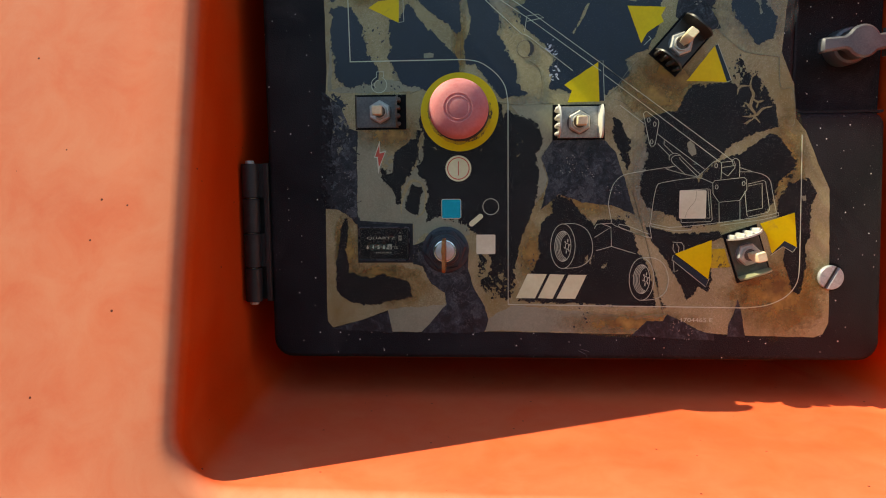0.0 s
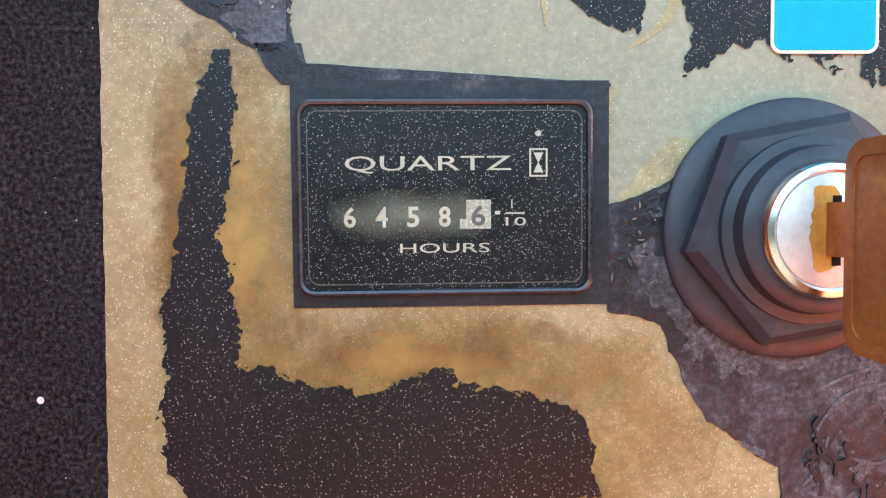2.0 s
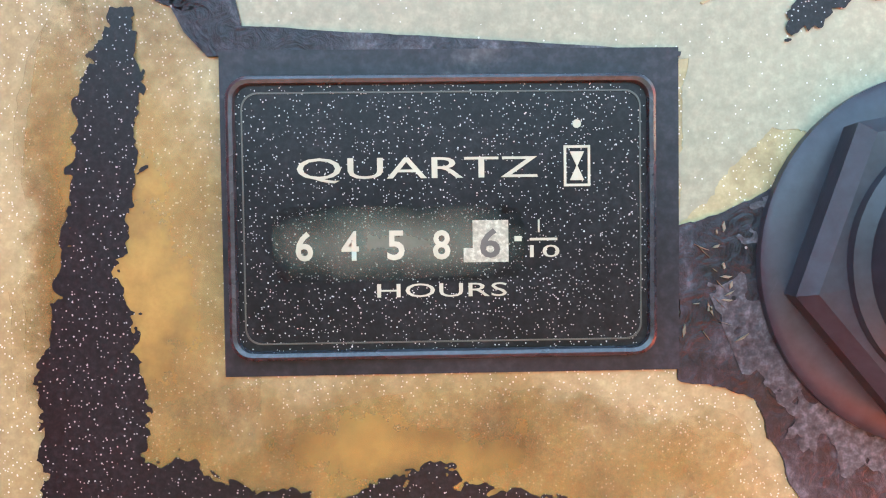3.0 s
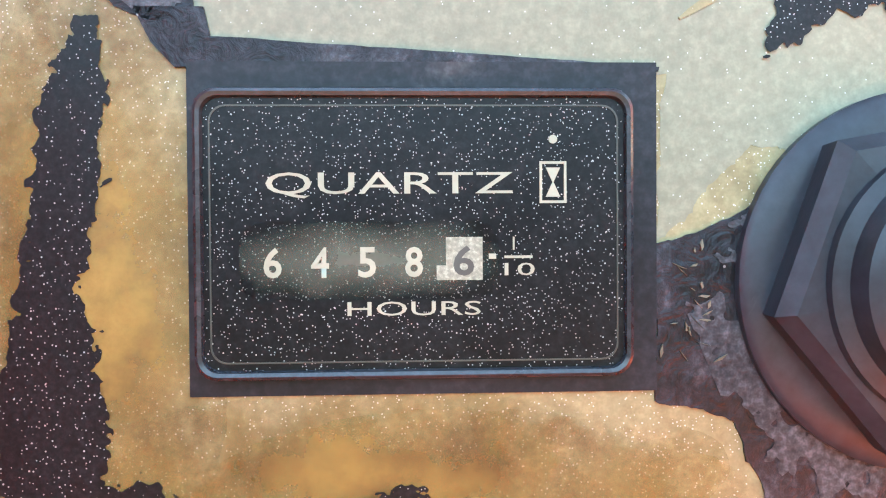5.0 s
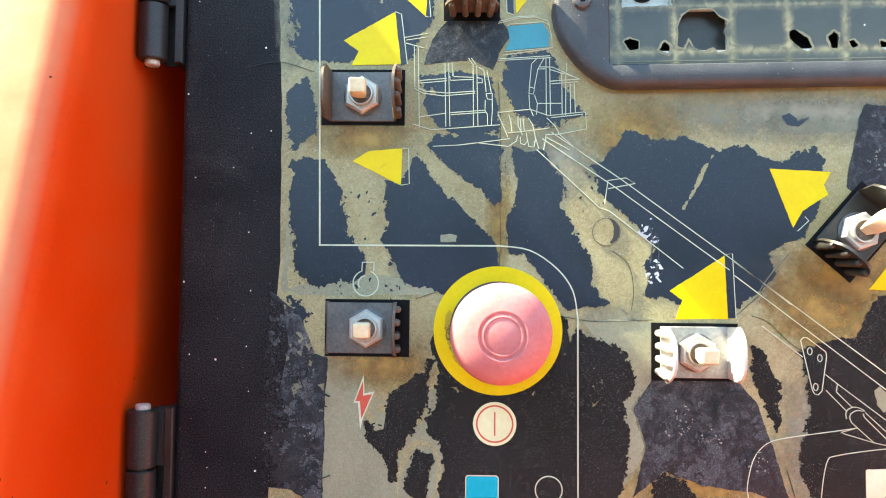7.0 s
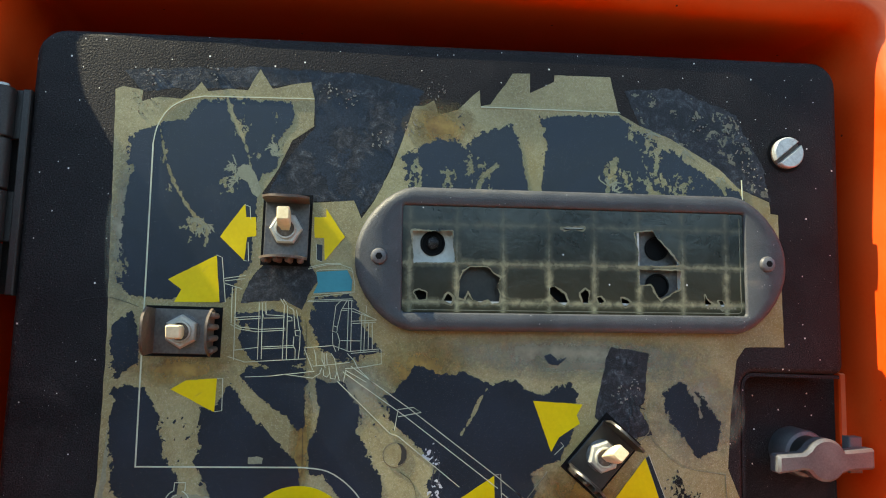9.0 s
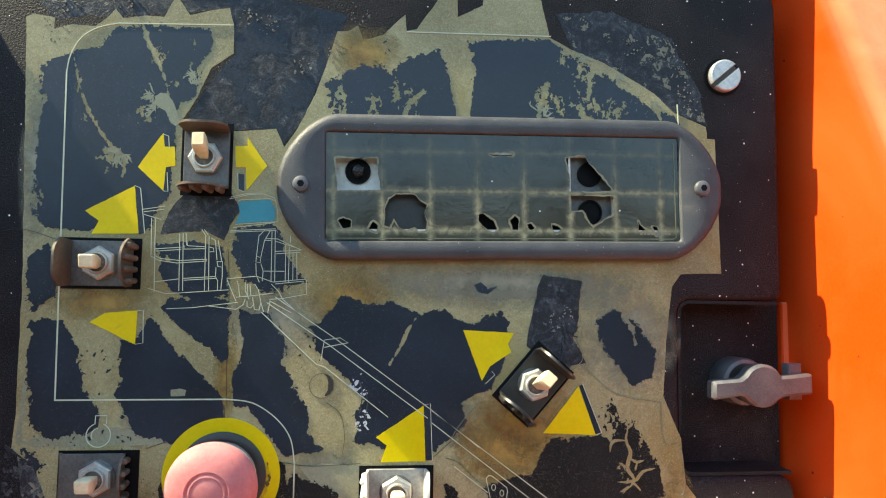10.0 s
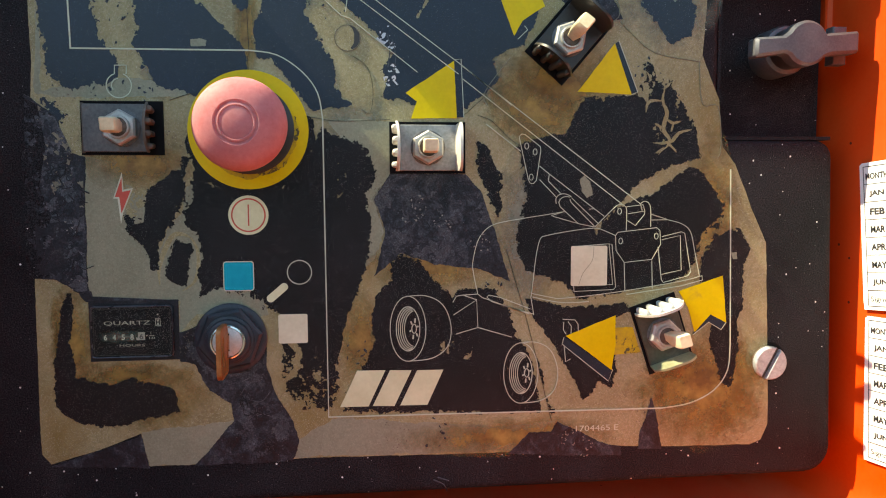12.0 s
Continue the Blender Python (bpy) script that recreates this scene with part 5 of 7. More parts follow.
def smears(name, line, material, high, cover, size, seed, label=""):
    """Ragged remains of glue or print that cover a share of a torn field."""
    cell = 0.3
    xs = np.arange(min(p[0] for p in line) - 1, max(p[0] for p in line) + 1, cell)
    zs = np.arange(min(p[1] for p in line) - 1, max(p[1] for p in line) + 1, cell)
    x, z = np.meshgrid(xs, zs)
    far, inside = reach(x, z, line, True)
    wx, wz = x + 1.6 * grain(x, z, 3.1, seed + 1), z + 1.6 * grain(x, z, 3.1, seed + 2)
    field = 1.0 * grain(wx, wz, size, seed) + 0.7 * grain(wx, wz, size * 0.42, seed + 3) + 0.5 * grain(wx, wz, 1.3, seed + 4) + 0.35 * grain(x, z, 0.6, seed + 5)
    ob = new(name, contour(np.minimum(field + cover, np.where(inside, far, -far) * 0.5), xs, zs, high))
    ob.data.materials.append(material)
    ob.parent = DECAL
    tagged(ob, label)


STRIP = [(-24.5, 104), (-12, 95), (-4, 77), (1, 75), (0, 34), (0, 1), (-8, 8), (-15, 12), (-25, 13)]
smears("glue_smear", STRIP, M_GLUE, 0.79, -0.10, 8.0, 31, "dull blue-grey glue left on the torn strip")
smears("bare_plastic", [(-29.2, 106), (-20, 101), (-17, 80), (-21, 60), (-16, 44), (-20, 30), (-18, 13), (-29.2, 12)], M_PANEL, 0.815, 0.45, 7.0, 35, "bare black plastic along the torn strip")
smears("blistered_layer", [(-24, 40), (-10, 42), (-2, 30), (-1, 2), (-9, 8), (-16, 12), (-24, 13)], M_RUBBER, 0.83, -0.15, 8.0, 37, "shiny black blistered layer")
smears("glue_smear", [(-24.5, 104), (-12, 95), (-4, 77), (1, 75), (0, 48), (-24, 52)], M_GRIME, 0.80, -0.85, 6.0, 41, "tan glue left on the torn strip")
TOP_TEAR = [(-20, 347), (46, 354), (106, 354), (146, 347), (134, 317), (122, 287), (112, 272), (104, 279), (58, 280), (66, 297), (84, 322), (82, 338), (50, 356)]
smears("print_remnant", TOP_TEAR, M_INK_PALE, 0.30, 0.05, 15.0, 51, "blue-black print left on the torn layer")
smears("print_remnant", [(272, 354), (303, 357), (338, 343), (356, 311), (361, 292), (341, 300), (303, 324), (279, 335)], M_GRIME, 0.28, -0.75, 7.0, 61, "brown crumbs of old film")
smears("glue_smear", [(158, 65), (198, 65), (207, 55), (214, 37), (221, 9), (207, 14), (182, 17), (163, 23), (152, 18), (155, 35), (149, 52)], M_SMEAR, 0.80, -0.45, 11.0, 71, "grey glue haze on the torn layer")
smears("glue_smear", [(46, -18), (56, -14), (90, -20), (90, -36), (95, -54), (104, -69), (106, -79), (103, -90), (54, -90), (72, -67), (70, -56), (60, -50), (53, -35)], M_SMEAR, 0.80, -0.5, 8.0, 81, "grey glue haze on the torn layer")
smears("pale_scuff", [(151, 140), (158, 144), (163, 136), (165, 124), (163, 113), (156, 112), (153, 124)], M_SCUFF, 0.80, -0.72, 4.0, 67, "white scuffed patch in the print")
DIRT = [(*p, 9, 34, 0.45) for p in [(1.7, 78.6), (15.7, 81.5), (29.8, 83.0), (43.8, 80.1), (222.6, 104.9), (238.4, 95.8), (232.0, 117.1), (254.2, 89.8), (273.5, 83.7), (322.4, -61.7), (308.6, -47.9), (342.5, -45.7), (357.0, -69.6), (305.7, -74.3), (157.8, 59.2), (-5.1, 111.4), (159.4, -78.1), (190.9, -82.7)]]
DIRT += [(*p, 9, 34, 0.45) for p in [(-7.5, 184.8), (7.1, 182.1), (24.6, 180.9), (38.9, 185.7), (138.9, 193.8), (158.1, 187.9), (176.9, 197.7), (146.5, 330.7), (166.0, 335.3), (101.4, 199.2), (-12.8, 332.3)]]
islands("brown_crumb", DIRT, M_GUARD_BROWN, 0.70, 12)
SCRATCHES = []
SCRATCHES.append([(76.3, -52.2), (80.8, -46.3), (88.1, -44.3)])
SCRATCHES.append([(80.4, -54.9), (87.1, -56.4), (92.1, -51.0)])
SCRATCHES.append([(77.2, -45.1), (83.5, -42.4), (88.1, -42.6)])
SCRATCHES.append([(83.5, -64.6), (88.4, -63.4), (94.5, -66.1)])
SCRATCHES.append([(74.9, -59.6), (77.5, -56.6), (78.7, -52.2)])
SCRATCHES.append([(180.2, -104.6), (185.8, -107.5), (187.9, -111.1)])
SCRATCHES.append([(182.6, -103.3), (189.0, -105.6)])
SCRATCHES.append([(156.9, 139.7), (158.6, 132.4), (157.3, 122.1)])
SCRATCHES.append([(159.8, 136.9), (161.5, 128.1), (160.2, 117.7)])
for line in SCRATCHES:
    part("scratch", ribbon(bend(line, 4), 0.45, 0.0, 0.83), M_GLUE, DECAL, "pale scratch")
FLAPS = [(*p, 6, 16, 0.9) for p in [(91.1, 344.0), (100.9, 339.6), (140.2, 325.3), (152.4, 348.1), (22.3, 349.3), (-7.8, 345.6), (121.2, 315.9), (266.0, 173.7), (272.7, 177.0)]]
FLAPS += [(*p, 7, 18, 0.8) for p in [(314.2, 337.5), (335.9, 337.0), (344.9, 325.1), (348.3, 311.2), (353.7, 300.9)]]
FLAPS += [(*p, 5, 7, 0.55) for p in [(-10.2, 59.9), (-5.5, 39.5), (-4.0, 10.1)]]
FLAPS += [(*p, 6, 14, 0.8) for p in [(169.8, 43.9), (185.2, 37.6), (173.0, 50.0), (207.0, 28.1), (265.8, -89.3), (255.8, -83.9)]]
islands("curled_flake", FLAPS, M_FLAP, 0.98, 9)
hx, hz = 136.3, 137.0
part("stamped_hole", flake(torn(disc(hx, hz, 6.6, 40), 0.2, 0.5, 7.0), 0.5, 0.74), M_FILM, DECAL, "round blister in the film")
part("hole_rim", ribbon(disc(hx, hz, 6.7, 40), 0.3, 0.5, 0.79, None, True), M_GUARD_BROWN, DECAL)
# the shade in the blister, laid on as a dark crescent
part("hole_shadow", flake(torn(arc(hx + 0.3, hz + 0.3, 6.1, 85, -75, 16) + arc(hx - 4.6, hz + 0.6, 8.2, -42, 42, 12), 0.3, 0.5, 8.0), 0.5, 0.80), M_GUARD_BLACK, DECAL, "dark crescent painted as the blister's shade")

patch("torn_patch", [(-0.8, -0.3), (-3.0, 2.1), (-4.6, 5.4), (2.0, 5.4), (2.6, 2.6), (45.9, -0.2), (45.8, -0.6)], 0.1, 0.79, M_RESIDUE, 0.08, 77.0, "dark gap above the meter")


def wrinkles(spots, seed):
    """Raised wavy ridges of the torn layer: (x, z, spread, count)."""
    bm = bmesh.new()
    rng = random.Random(seed)
    for x, z, spread, count in spots:
        for _ in range(count):
            p = Vector((x + rng.gauss(0, spread * 0.5), z + rng.gauss(0, spread * 0.6)))
            a = rng.gauss(-1.2, 0.7)
            pts = [tuple(p)]
            for _ in range(rng.randint(5, 13)):
                a += rng.gauss(0, 0.45)
                p = p + Vector((math.cos(a), math.sin(a))) * 0.8
                pts.append(tuple(p))
            ribbon(bend(pts, 2), rng.uniform(0.3, 0.8), 0.3, rng.uniform(0.85, 1.1), bm)
    tagged(part("wrinkle", bm, M_RUBBER, DECAL, "shiny ridges of the torn layer"), kind="stuff")


wrinkles([(*p, 4.5, 7) for p in [(-9.2, 68.6), (-4.8, 57.0), (-9.1, 33.7), (-4.2, 19.0), (-16.6, 28.0), (-15.8, 68.6), (-14.7, 45.4)]] + [(*p, 3.0, 6) for p in [(77.5, -52.8), (83.2, -62.3), (88.8, -78.3)]]
         + [(*p, 4, 6) for p in [(269.3, 189.9), (272.8, 170.5), (269.5, 154.5)]]
         + [(*p, 4, 5) for p in [(179.1, 40.8), (188.4, 56.0), (200.8, 31.3)]], 21)

# lifted edges where film lies over film
LIFTED = []
LIFTED.append([(280.3, 163.8), (283.6, 151.0), (265.6, 139.7)])
LIFTED.append([(283.6, 149.4), (291.9, 141.4), (305.2, 131.8), (330.3, 127.7)])
LIFTED.append([(330.3, 127.7), (332.6, 104.4), (342.0, 102.8), (343.9, 77.0), (337.8, 75.5)])
LIFTED.append([(223.6, 128.5), (209.5, 109.8), (211.1, 102.0)])
for line in LIFTED:
    part("lifted_edge", ribbon(bend(line, 4), 0.22, 0.5, 0.80), M_FILM_GREY, DECAL, "pale lifted edge of the film")
    part("edge_crack", ribbon(bend([(px + 0.22, pz - 0.18) for px, pz in line], 4), 0.16, 0.4, 0.72), M_GUARD_BROWN, DECAL)

# chips of the torn layer beside the meter, their glints put into a pale colour
bm, rng = bmesh.new(), random.Random(91)
for _ in range(20):
    cx, cz = 49.4 + rng.gauss(0, 1.3), rng.uniform(-31.0, -17.2)
    lean, far = rng.gauss(1.3, 0.8), rng.uniform(0.25, 0.85)
    ax, az = far * math.cos(lean), far * math.sin(lean)
    wide = rng.uniform(0.06, 0.2)
    slab([(cx - ax, cz - az), (cx + wide, cz - wide), (cx + ax, cz + az), (cx - wide, cz + rng.uniform(0, wide))], 0.7, 0.95, bm)
tagged(part("cracked_chip", bm, M_GRIME, DECAL, "cracked slivers of the torn layer with painted bright glints"), kind="stuff")

# tan lips round the island above the meter and the worn streaks beside the bolt
for line, width in (([(36.6, 8.0), (36.4, 16.0), (39.4, 26.0), (44.0, 33.6), (49.0, 34.6), (54.0, 32.0)], 2.4), ([(52.0, 33.6), (56.0, 27.0), (56.4, 16.0), (54.0, 9.0), (48.0, 4.6)], 1.8)):
    part("tan_lip", flake(torn(ribbon_outline(bend(line, 5), width), 0.12, 0.4, 3.0), 0.4, 0.59), M_FILM, DECAL, "tan rim of stained film")
smears("worn_streak", [(21.0, 60.5), (27.0, 61.5), (32.0, 60.0), (31.0, 51.0), (29.5, 41.0), (25.0, 40.0), (23.0, 50.0)], M_FILM_GREY, 0.69, 0.02, 2.6, 97, "half worn pale streaks in the print")

# cracks that run through the film
CRACKS = []
CRACKS.append([(84.6, 126.9), (84.9, 115.3)])
CRACKS.append([(106.1, 94.4), (115.9, 95.7), (131.2, 93.7), (158.2, 94.8)])
CRACKS.append([(44.6, 103.9), (56.0, 107.5), (61.7, 106.4)])
CRACKS.append([(221.2, 24.8), (226.7, 5.8), (232.5, -13.4), (239.1, -39.2), (247.5, -73.6)])
CRACKS.append([(205.5, 97.2), (213.3, 94.2), (222.7, 85.1), (230.6, 79.9)])
CRACKS.append([(-41.4, 217.0), (-24.6, 220.0), (-6.9, 215.0)])
CRACKS.append([(83.6, 211.3), (84.9, 186.5), (84.8, 156.0), (85.5, 125.9)])
CRACKS.append([(211.7, 109.3), (197.8, 97.1)])
CRACKS.append([(139.2, 127.7), (146.5, 121.9), (149.3, 110.2), (147.7, 98.3), (143.2, 99.7)])
for line in CRACKS:
    part("crack", ribbon(bend(line, 5), 0.2, 0.5, 0.78), M_RUBBER, DECAL, "dark hairline crack in the film")

# yellow arrows
ARROWS = []
ARROWS.append([(33.8, 255.7), (46.5, 274.9), (47.6, 267.3), (53.0, 267.5), (53.7, 256.8), (48.6, 255.9), (47.9, 242.7)])
ARROWS.append([(85.5, 269.0), (92.4, 269.3), (92.1, 274.1), (103.2, 258.4), (92.4, 244.3), (91.4, 257.3), (86.1, 257.1)])
ARROWS.append([(7.4, 230.7), (32.7, 245.0), (35.9, 219.0), (11.5, 218.3), (14.8, 225.4)])
ARROWS.append([(12.5, 170.8), (20.6, 175.7), (37.1, 177.2), (36.6, 159.1)])
ARROWS.append([(166.5, 108.8), (192.7, 126.1), (194.1, 95.6), (169.7, 95.4), (172.5, 104.4)])
ARROWS.append([(214.5, 168.2), (243.8, 166.7), (240.2, 160.6), (242.3, 155.8), (229.9, 147.8), (225.5, 139.6)])
ARROWS.append([(261.1, 110.4), (281.5, 136.6), (291.6, 109.2)])
ARROWS.append([(255.5, -24.9), (284.1, -14.0), (284.4, -30.5), (282.3, -45.3)])
ARROWS.append([(321.1, -1.1), (347.2, 7.5), (350.0, -19.8), (340.3, -14.6), (331.1, -24.9), (327.0, -10.7)])
for i, line in enumerate(ARROWS):
    part("arrow", flake(torn(line, 0.15, 0.6, 150.0 + i), 0.4, 0.82), M_YELLOW, DECAL, "faded yellow printed arrow")

part("arrow_shaft", flake(torn([(284.3, -21.2), (294.1, -20.8), (299.2, -35.4), (283.8, -36.8)], 0.3, 0.5, 170.0), 0.4, 0.815), M_YELLOW_WORN, DECAL, "worn shaft of a yellow arrow")
# printed dark sides that make the arrows look thick
ARROW_SIDES = []
ARROW_SIDES.append([(32.7, 245.0), (35.6, 243.8), (38.8, 219.3), (35.9, 218.4)])
ARROW_SIDES.append([(46.4, 274.2), (49.2, 273.3), (49.8, 266.5), (46.9, 265.8)])
ARROW_SIDES.append([(47.1, 252.3), (49.2, 253.0), (50.0, 242.6), (47.5, 242.9)])
ARROW_SIDES.append([(87.5, 253.6), (90.8, 253.2), (91.0, 243.7), (87.9, 244.9)])
ARROW_SIDES.append([(193.0, 125.6), (196.4, 126.6), (197.8, 96.1), (194.1, 96.1)])
ARROW_SIDES.append([(282.0, 136.8), (283.9, 137.8), (294.7, 110.6), (291.5, 109.6)])
ARROW_SIDES.append([(226.5, 138.5), (231.1, 144.9), (232.7, 143.1), (227.5, 138.3)])
ARROW_SIDES.append([(254.6, -25.6), (282.3, -45.6), (280.4, -51.3), (253.8, -29.6)])
ARROW_SIDES.append([(340.9, -14.4), (349.6, -19.7), (346.9, -23.5), (339.4, -19.0), (330.1, -26.0), (331.9, -22.4)])
for line in ARROW_SIDES:
    part("arrow_side", slab(line, 0.4, 0.80), M_INK, DECAL, "dark printed side of an arrow")


def draw(points, width=0.42, smooth=False, closed=False):
    part("printed_line", ribbon(bend(points, 4) if smooth else points, width, 0.5, 0.88, None, closed), M_LINE, DECAL)


# side lines of the arrows
draw([(32.7, 245.2), (35.8, 243.9), (39.0, 219.0)], 0.36)
draw([(46.4, 274.3), (49.4, 273.3), (50.1, 266.2)], 0.36)
draw([(49.4, 253.1), (50.3, 242.4), (47.5, 242.7)], 0.36)
draw([(87.3, 253.8), (87.8, 244.7), (91.1, 243.5)], 0.36)
draw([(192.6, 126.5), (196.5, 127.0), (198.0, 95.8)], 0.36)
draw([(283.9, 138.0), (295.0, 110.4), (291.5, 109.1)], 0.36)
draw([(231.1, 145.1), (232.9, 143.1), (227.5, 138.0)], 0.36)
draw([(254.4, -25.8), (253.3, -29.6), (280.5, -51.7), (283.0, -44.9)], 0.36)
draw([(349.9, -19.7), (347.0, -23.8), (339.4, -19.2), (330.1, -26.3)], 0.36)
draw([(37.1, 177.2), (40.1, 177.2), (40.6, 159.8), (36.6, 159.1)], 0.36)

# the frame line round the fields
draw([(82.2, 338.1), (47.6, 336.8), (20.1, 335.7)], 0.6)
draw([(20.1, 335.7), (9.7, 332.8), (1.1, 326.7), (-4.2, 316.7), (-5.8, 307.0)], 0.6, True)
draw([(-5.8, 307.0), (-2.8, 129.7)], 0.75)
draw([(-3.2, 129.5), (85.2, 129.8)], 0.75)
draw([(85.2, 129.8), (99.6, 127.7), (112.5, 119.1), (120.2, 108.4), (122.6, 95.1)], 0.6, True)
draw([(122.6, 95.1), (123.0, -66.4), (312.4, -68.6)], 0.75)
draw([(312.4, -68.6), (329.3, -66.2), (343.6, -59.1), (351.5, -47.7), (352.8, -32.7)], 0.6, True)
draw([(352.8, -32.7), (350.3, 68.0)], 0.6)
draw([(179.9, 339.6), (265.3, 341.5)], 0.6)
draw([(342.8, 303.8), (343.4, 291.6)], 0.6)

# drawing of the lift: boom
draw([(109.8, 185.4), (143.3, 162.7), (198.2, 122.8), (224.3, 102.7)]), draw([(105.3, 182.3), (140.3, 158.9), (195.1, 119.1)]), draw([(102.5, 177.0), (133.0, 148.7), (137.7, 147.2), (173.0, 119.8)])
draw([(135.4, 150.3), (137.1, 162.0), (145.7, 163.3), (150.2, 160.6), (137.2, 158.0)])
draw([(197.3, 123.2), (297.5, 48.9)]), draw([(197.3, 116.6), (288.0, 48.0)]), draw([(210.2, 92.6), (229.3, 78.0)])
# tower, cylinder and body
draw([(239.8, 69.9), (245.4, 65.5), (276.7, 42.1)], 0.36)
draw([(245.4, 65.5), (244.8, 61.9)], 0.36)
draw([(239.9, 62.5), (249.4, 52.8)], 0.36)
draw([(244.8, 61.7), (252.0, 54.7)], 0.36)
draw([(251.6, 47.5), (262.1, 38.0)], 0.36)
draw([(257.2, 51.7), (257.7, 50.0), (271.3, 36.5)], 0.36)
draw([(258.2, 52.2), (273.6, 37.9)], 0.36)
draw([(247.4, 42.3), (262.4, 38.0), (271.0, 36.2)], 0.36)
draw([(246.7, 42.7), (254.5, 45.0)], 0.36)
draw([(268.0, 46.0), (271.2, 46.4)], 0.36)
draw([(290.4, 43.3), (299.6, 44.7)], 0.36)
draw([(289.6, 47.3), (299.1, 48.3), (300.2, 45.1), (299.9, 42.7), (294.9, 36.7), (290.1, 39.6)], 0.36)
draw([(297.6, 48.9), (298.7, 45.1)], 0.36)
draw([(288.7, 15.6), (289.4, -0.5)], 0.36)
draw([(304.8, 16.8), (305.4, 1.0)], 0.36)
draw([(304.0, 43.0), (313.4, 40.0)], 0.36)
draw([(303.6, 39.7), (313.4, 39.8)], 0.36)
draw([(310.4, 30.2), (321.9, 32.9), (323.9, 32.1), (327.9, 10.0), (326.4, 7.8), (311.7, 4.2), (310.6, 6.0), (308.3, 24.5)], 0.36)
draw([(310.4, 28.5), (321.3, 30.8), (322.3, 11.2), (310.5, 8.8)], 0.36)
draw([(258.2, 25.2), (279.2, 26.6), (281.5, 26.3), (283.9, 2.2), (282.8, 0.8), (259.9, 0.1), (258.2, 25.2)], 0.36)
draw([(261.3, 3.3), (282.2, 3.6), (279.8, 26.3)], 0.36)
draw([(334.7, 7.7), (335.0, 5.2), (322.8, 2.1), (290.4, -2.2)], 0.36)
draw([(235.8, 0.0), (235.3, -2.5), (237.0, -12.7)], 0.36)
draw([(249.4, 49.2), (249.1, 51.7), (250.5, 53.8), (253.7, 54.7), (256.8, 53.7), (257.9, 52.8)], 0.36, True)
draw([(251.6, 47.5), (250.9, 50.0), (252.0, 52.0), (254.4, 53.1), (257.2, 52.8)], 0.36, True)
draw([(202.5, 14.2), (202.9, 19.0), (205.3, 28.6), (209.4, 34.8), (215.7, 38.5), (229.7, 41.1), (243.8, 43.2), (253.7, 44.8)], 0.36, True)
draw([(235.8, 0.0), (236.9, 10.1), (238.3, 21.3), (240.4, 29.6), (243.9, 31.6), (256.7, 33.9), (271.0, 35.5), (276.8, 34.1), (283.4, 31.2)], 0.36, True)
draw([(271.3, 36.0), (282.4, 46.6), (285.3, 48.4), (288.2, 48.0), (289.7, 45.2), (289.6, 33.9)], 0.36, True)
draw([(297.6, 48.9), (300.1, 50.3), (302.7, 48.9), (303.7, 45.1), (303.8, 35.9)], 0.36, True)
draw([(313.4, 39.8), (322.1, 37.4), (327.3, 32.8), (329.8, 22.8), (333.2, 7.7)], 0.36, True)
draw([(235.8, -0.5), (247.0, -3.0), (254.2, -3.6), (283.1, -0.9), (321.3, 4.6), (334.7, 7.7)], 0.36, True)
draw([(236.3, -2.5), (252.7, -6.0), (268.6, -5.8)], 0.36, True)
draw([(228.4, 86.0), (229.8, 87.3), (231.6, 87.1), (240.1, 80.6), (240.5, 78.5), (238.1, 62.1), (236.4, 60.3), (234.6, 60.6), (233.6, 62.5), (228.9, 83.3)], 0.36, closed=True)
draw([(283.4, 31.2), (284.8, 33.0), (307.4, 35.4), (309.3, 33.7), (309.8, 25.9), (304.8, 17.5), (288.7, 16.0), (283.9, 22.7)], 0.36, closed=True)
for px, pz in [(232.6, 80.8), (237.3, 77.6), (235.2, 63.9), (285.6, 44.8), (286.5, 28.1), (307.2, 30.6)]:
    draw(arc(px, pz, 1.1, 0, 360, 12, 1.7), 0.34)
# chassis and wheels
draw([(191.9, -11.6), (204.8, -3.4), (205.5, -18.9), (193.2, -22.3)]), draw([(191.6, -4.6), (193.5, -1.2), (196.6, -0.7), (205.4, -0.2)]), draw([(197.5, -0.7), (204.8, -3.4)]), draw([(205.5, -18.9), (224.6, -24.8)])
draw([(205.4, -0.2), (207.9, -2.2), (227.7, -9.6), (237.0, -12.1)]), draw([(235.0, -9.2), (218.1, -2.4), (211.7, -1.0), (210.5, -1.9), (213.0, -4.5), (221.3, -7.3), (234.5, -12.0)]), draw([(202.5, 15.0), (203.6, 8.3), (205.4, 0.1)])
draw([(253.5, -15.5), (260.6, -16.0), (262.4, -18.4), (262.6, -22.4)]), draw([(254.2, -17.0), (254.0, -21.5), (255.6, -24.0)]), draw([(256.6, -16.8), (258.6, -19.6), (258.4, -23.6)])
draw([(254.6, -31.0), (255.4, -39.7), (258.2, -38.2)])


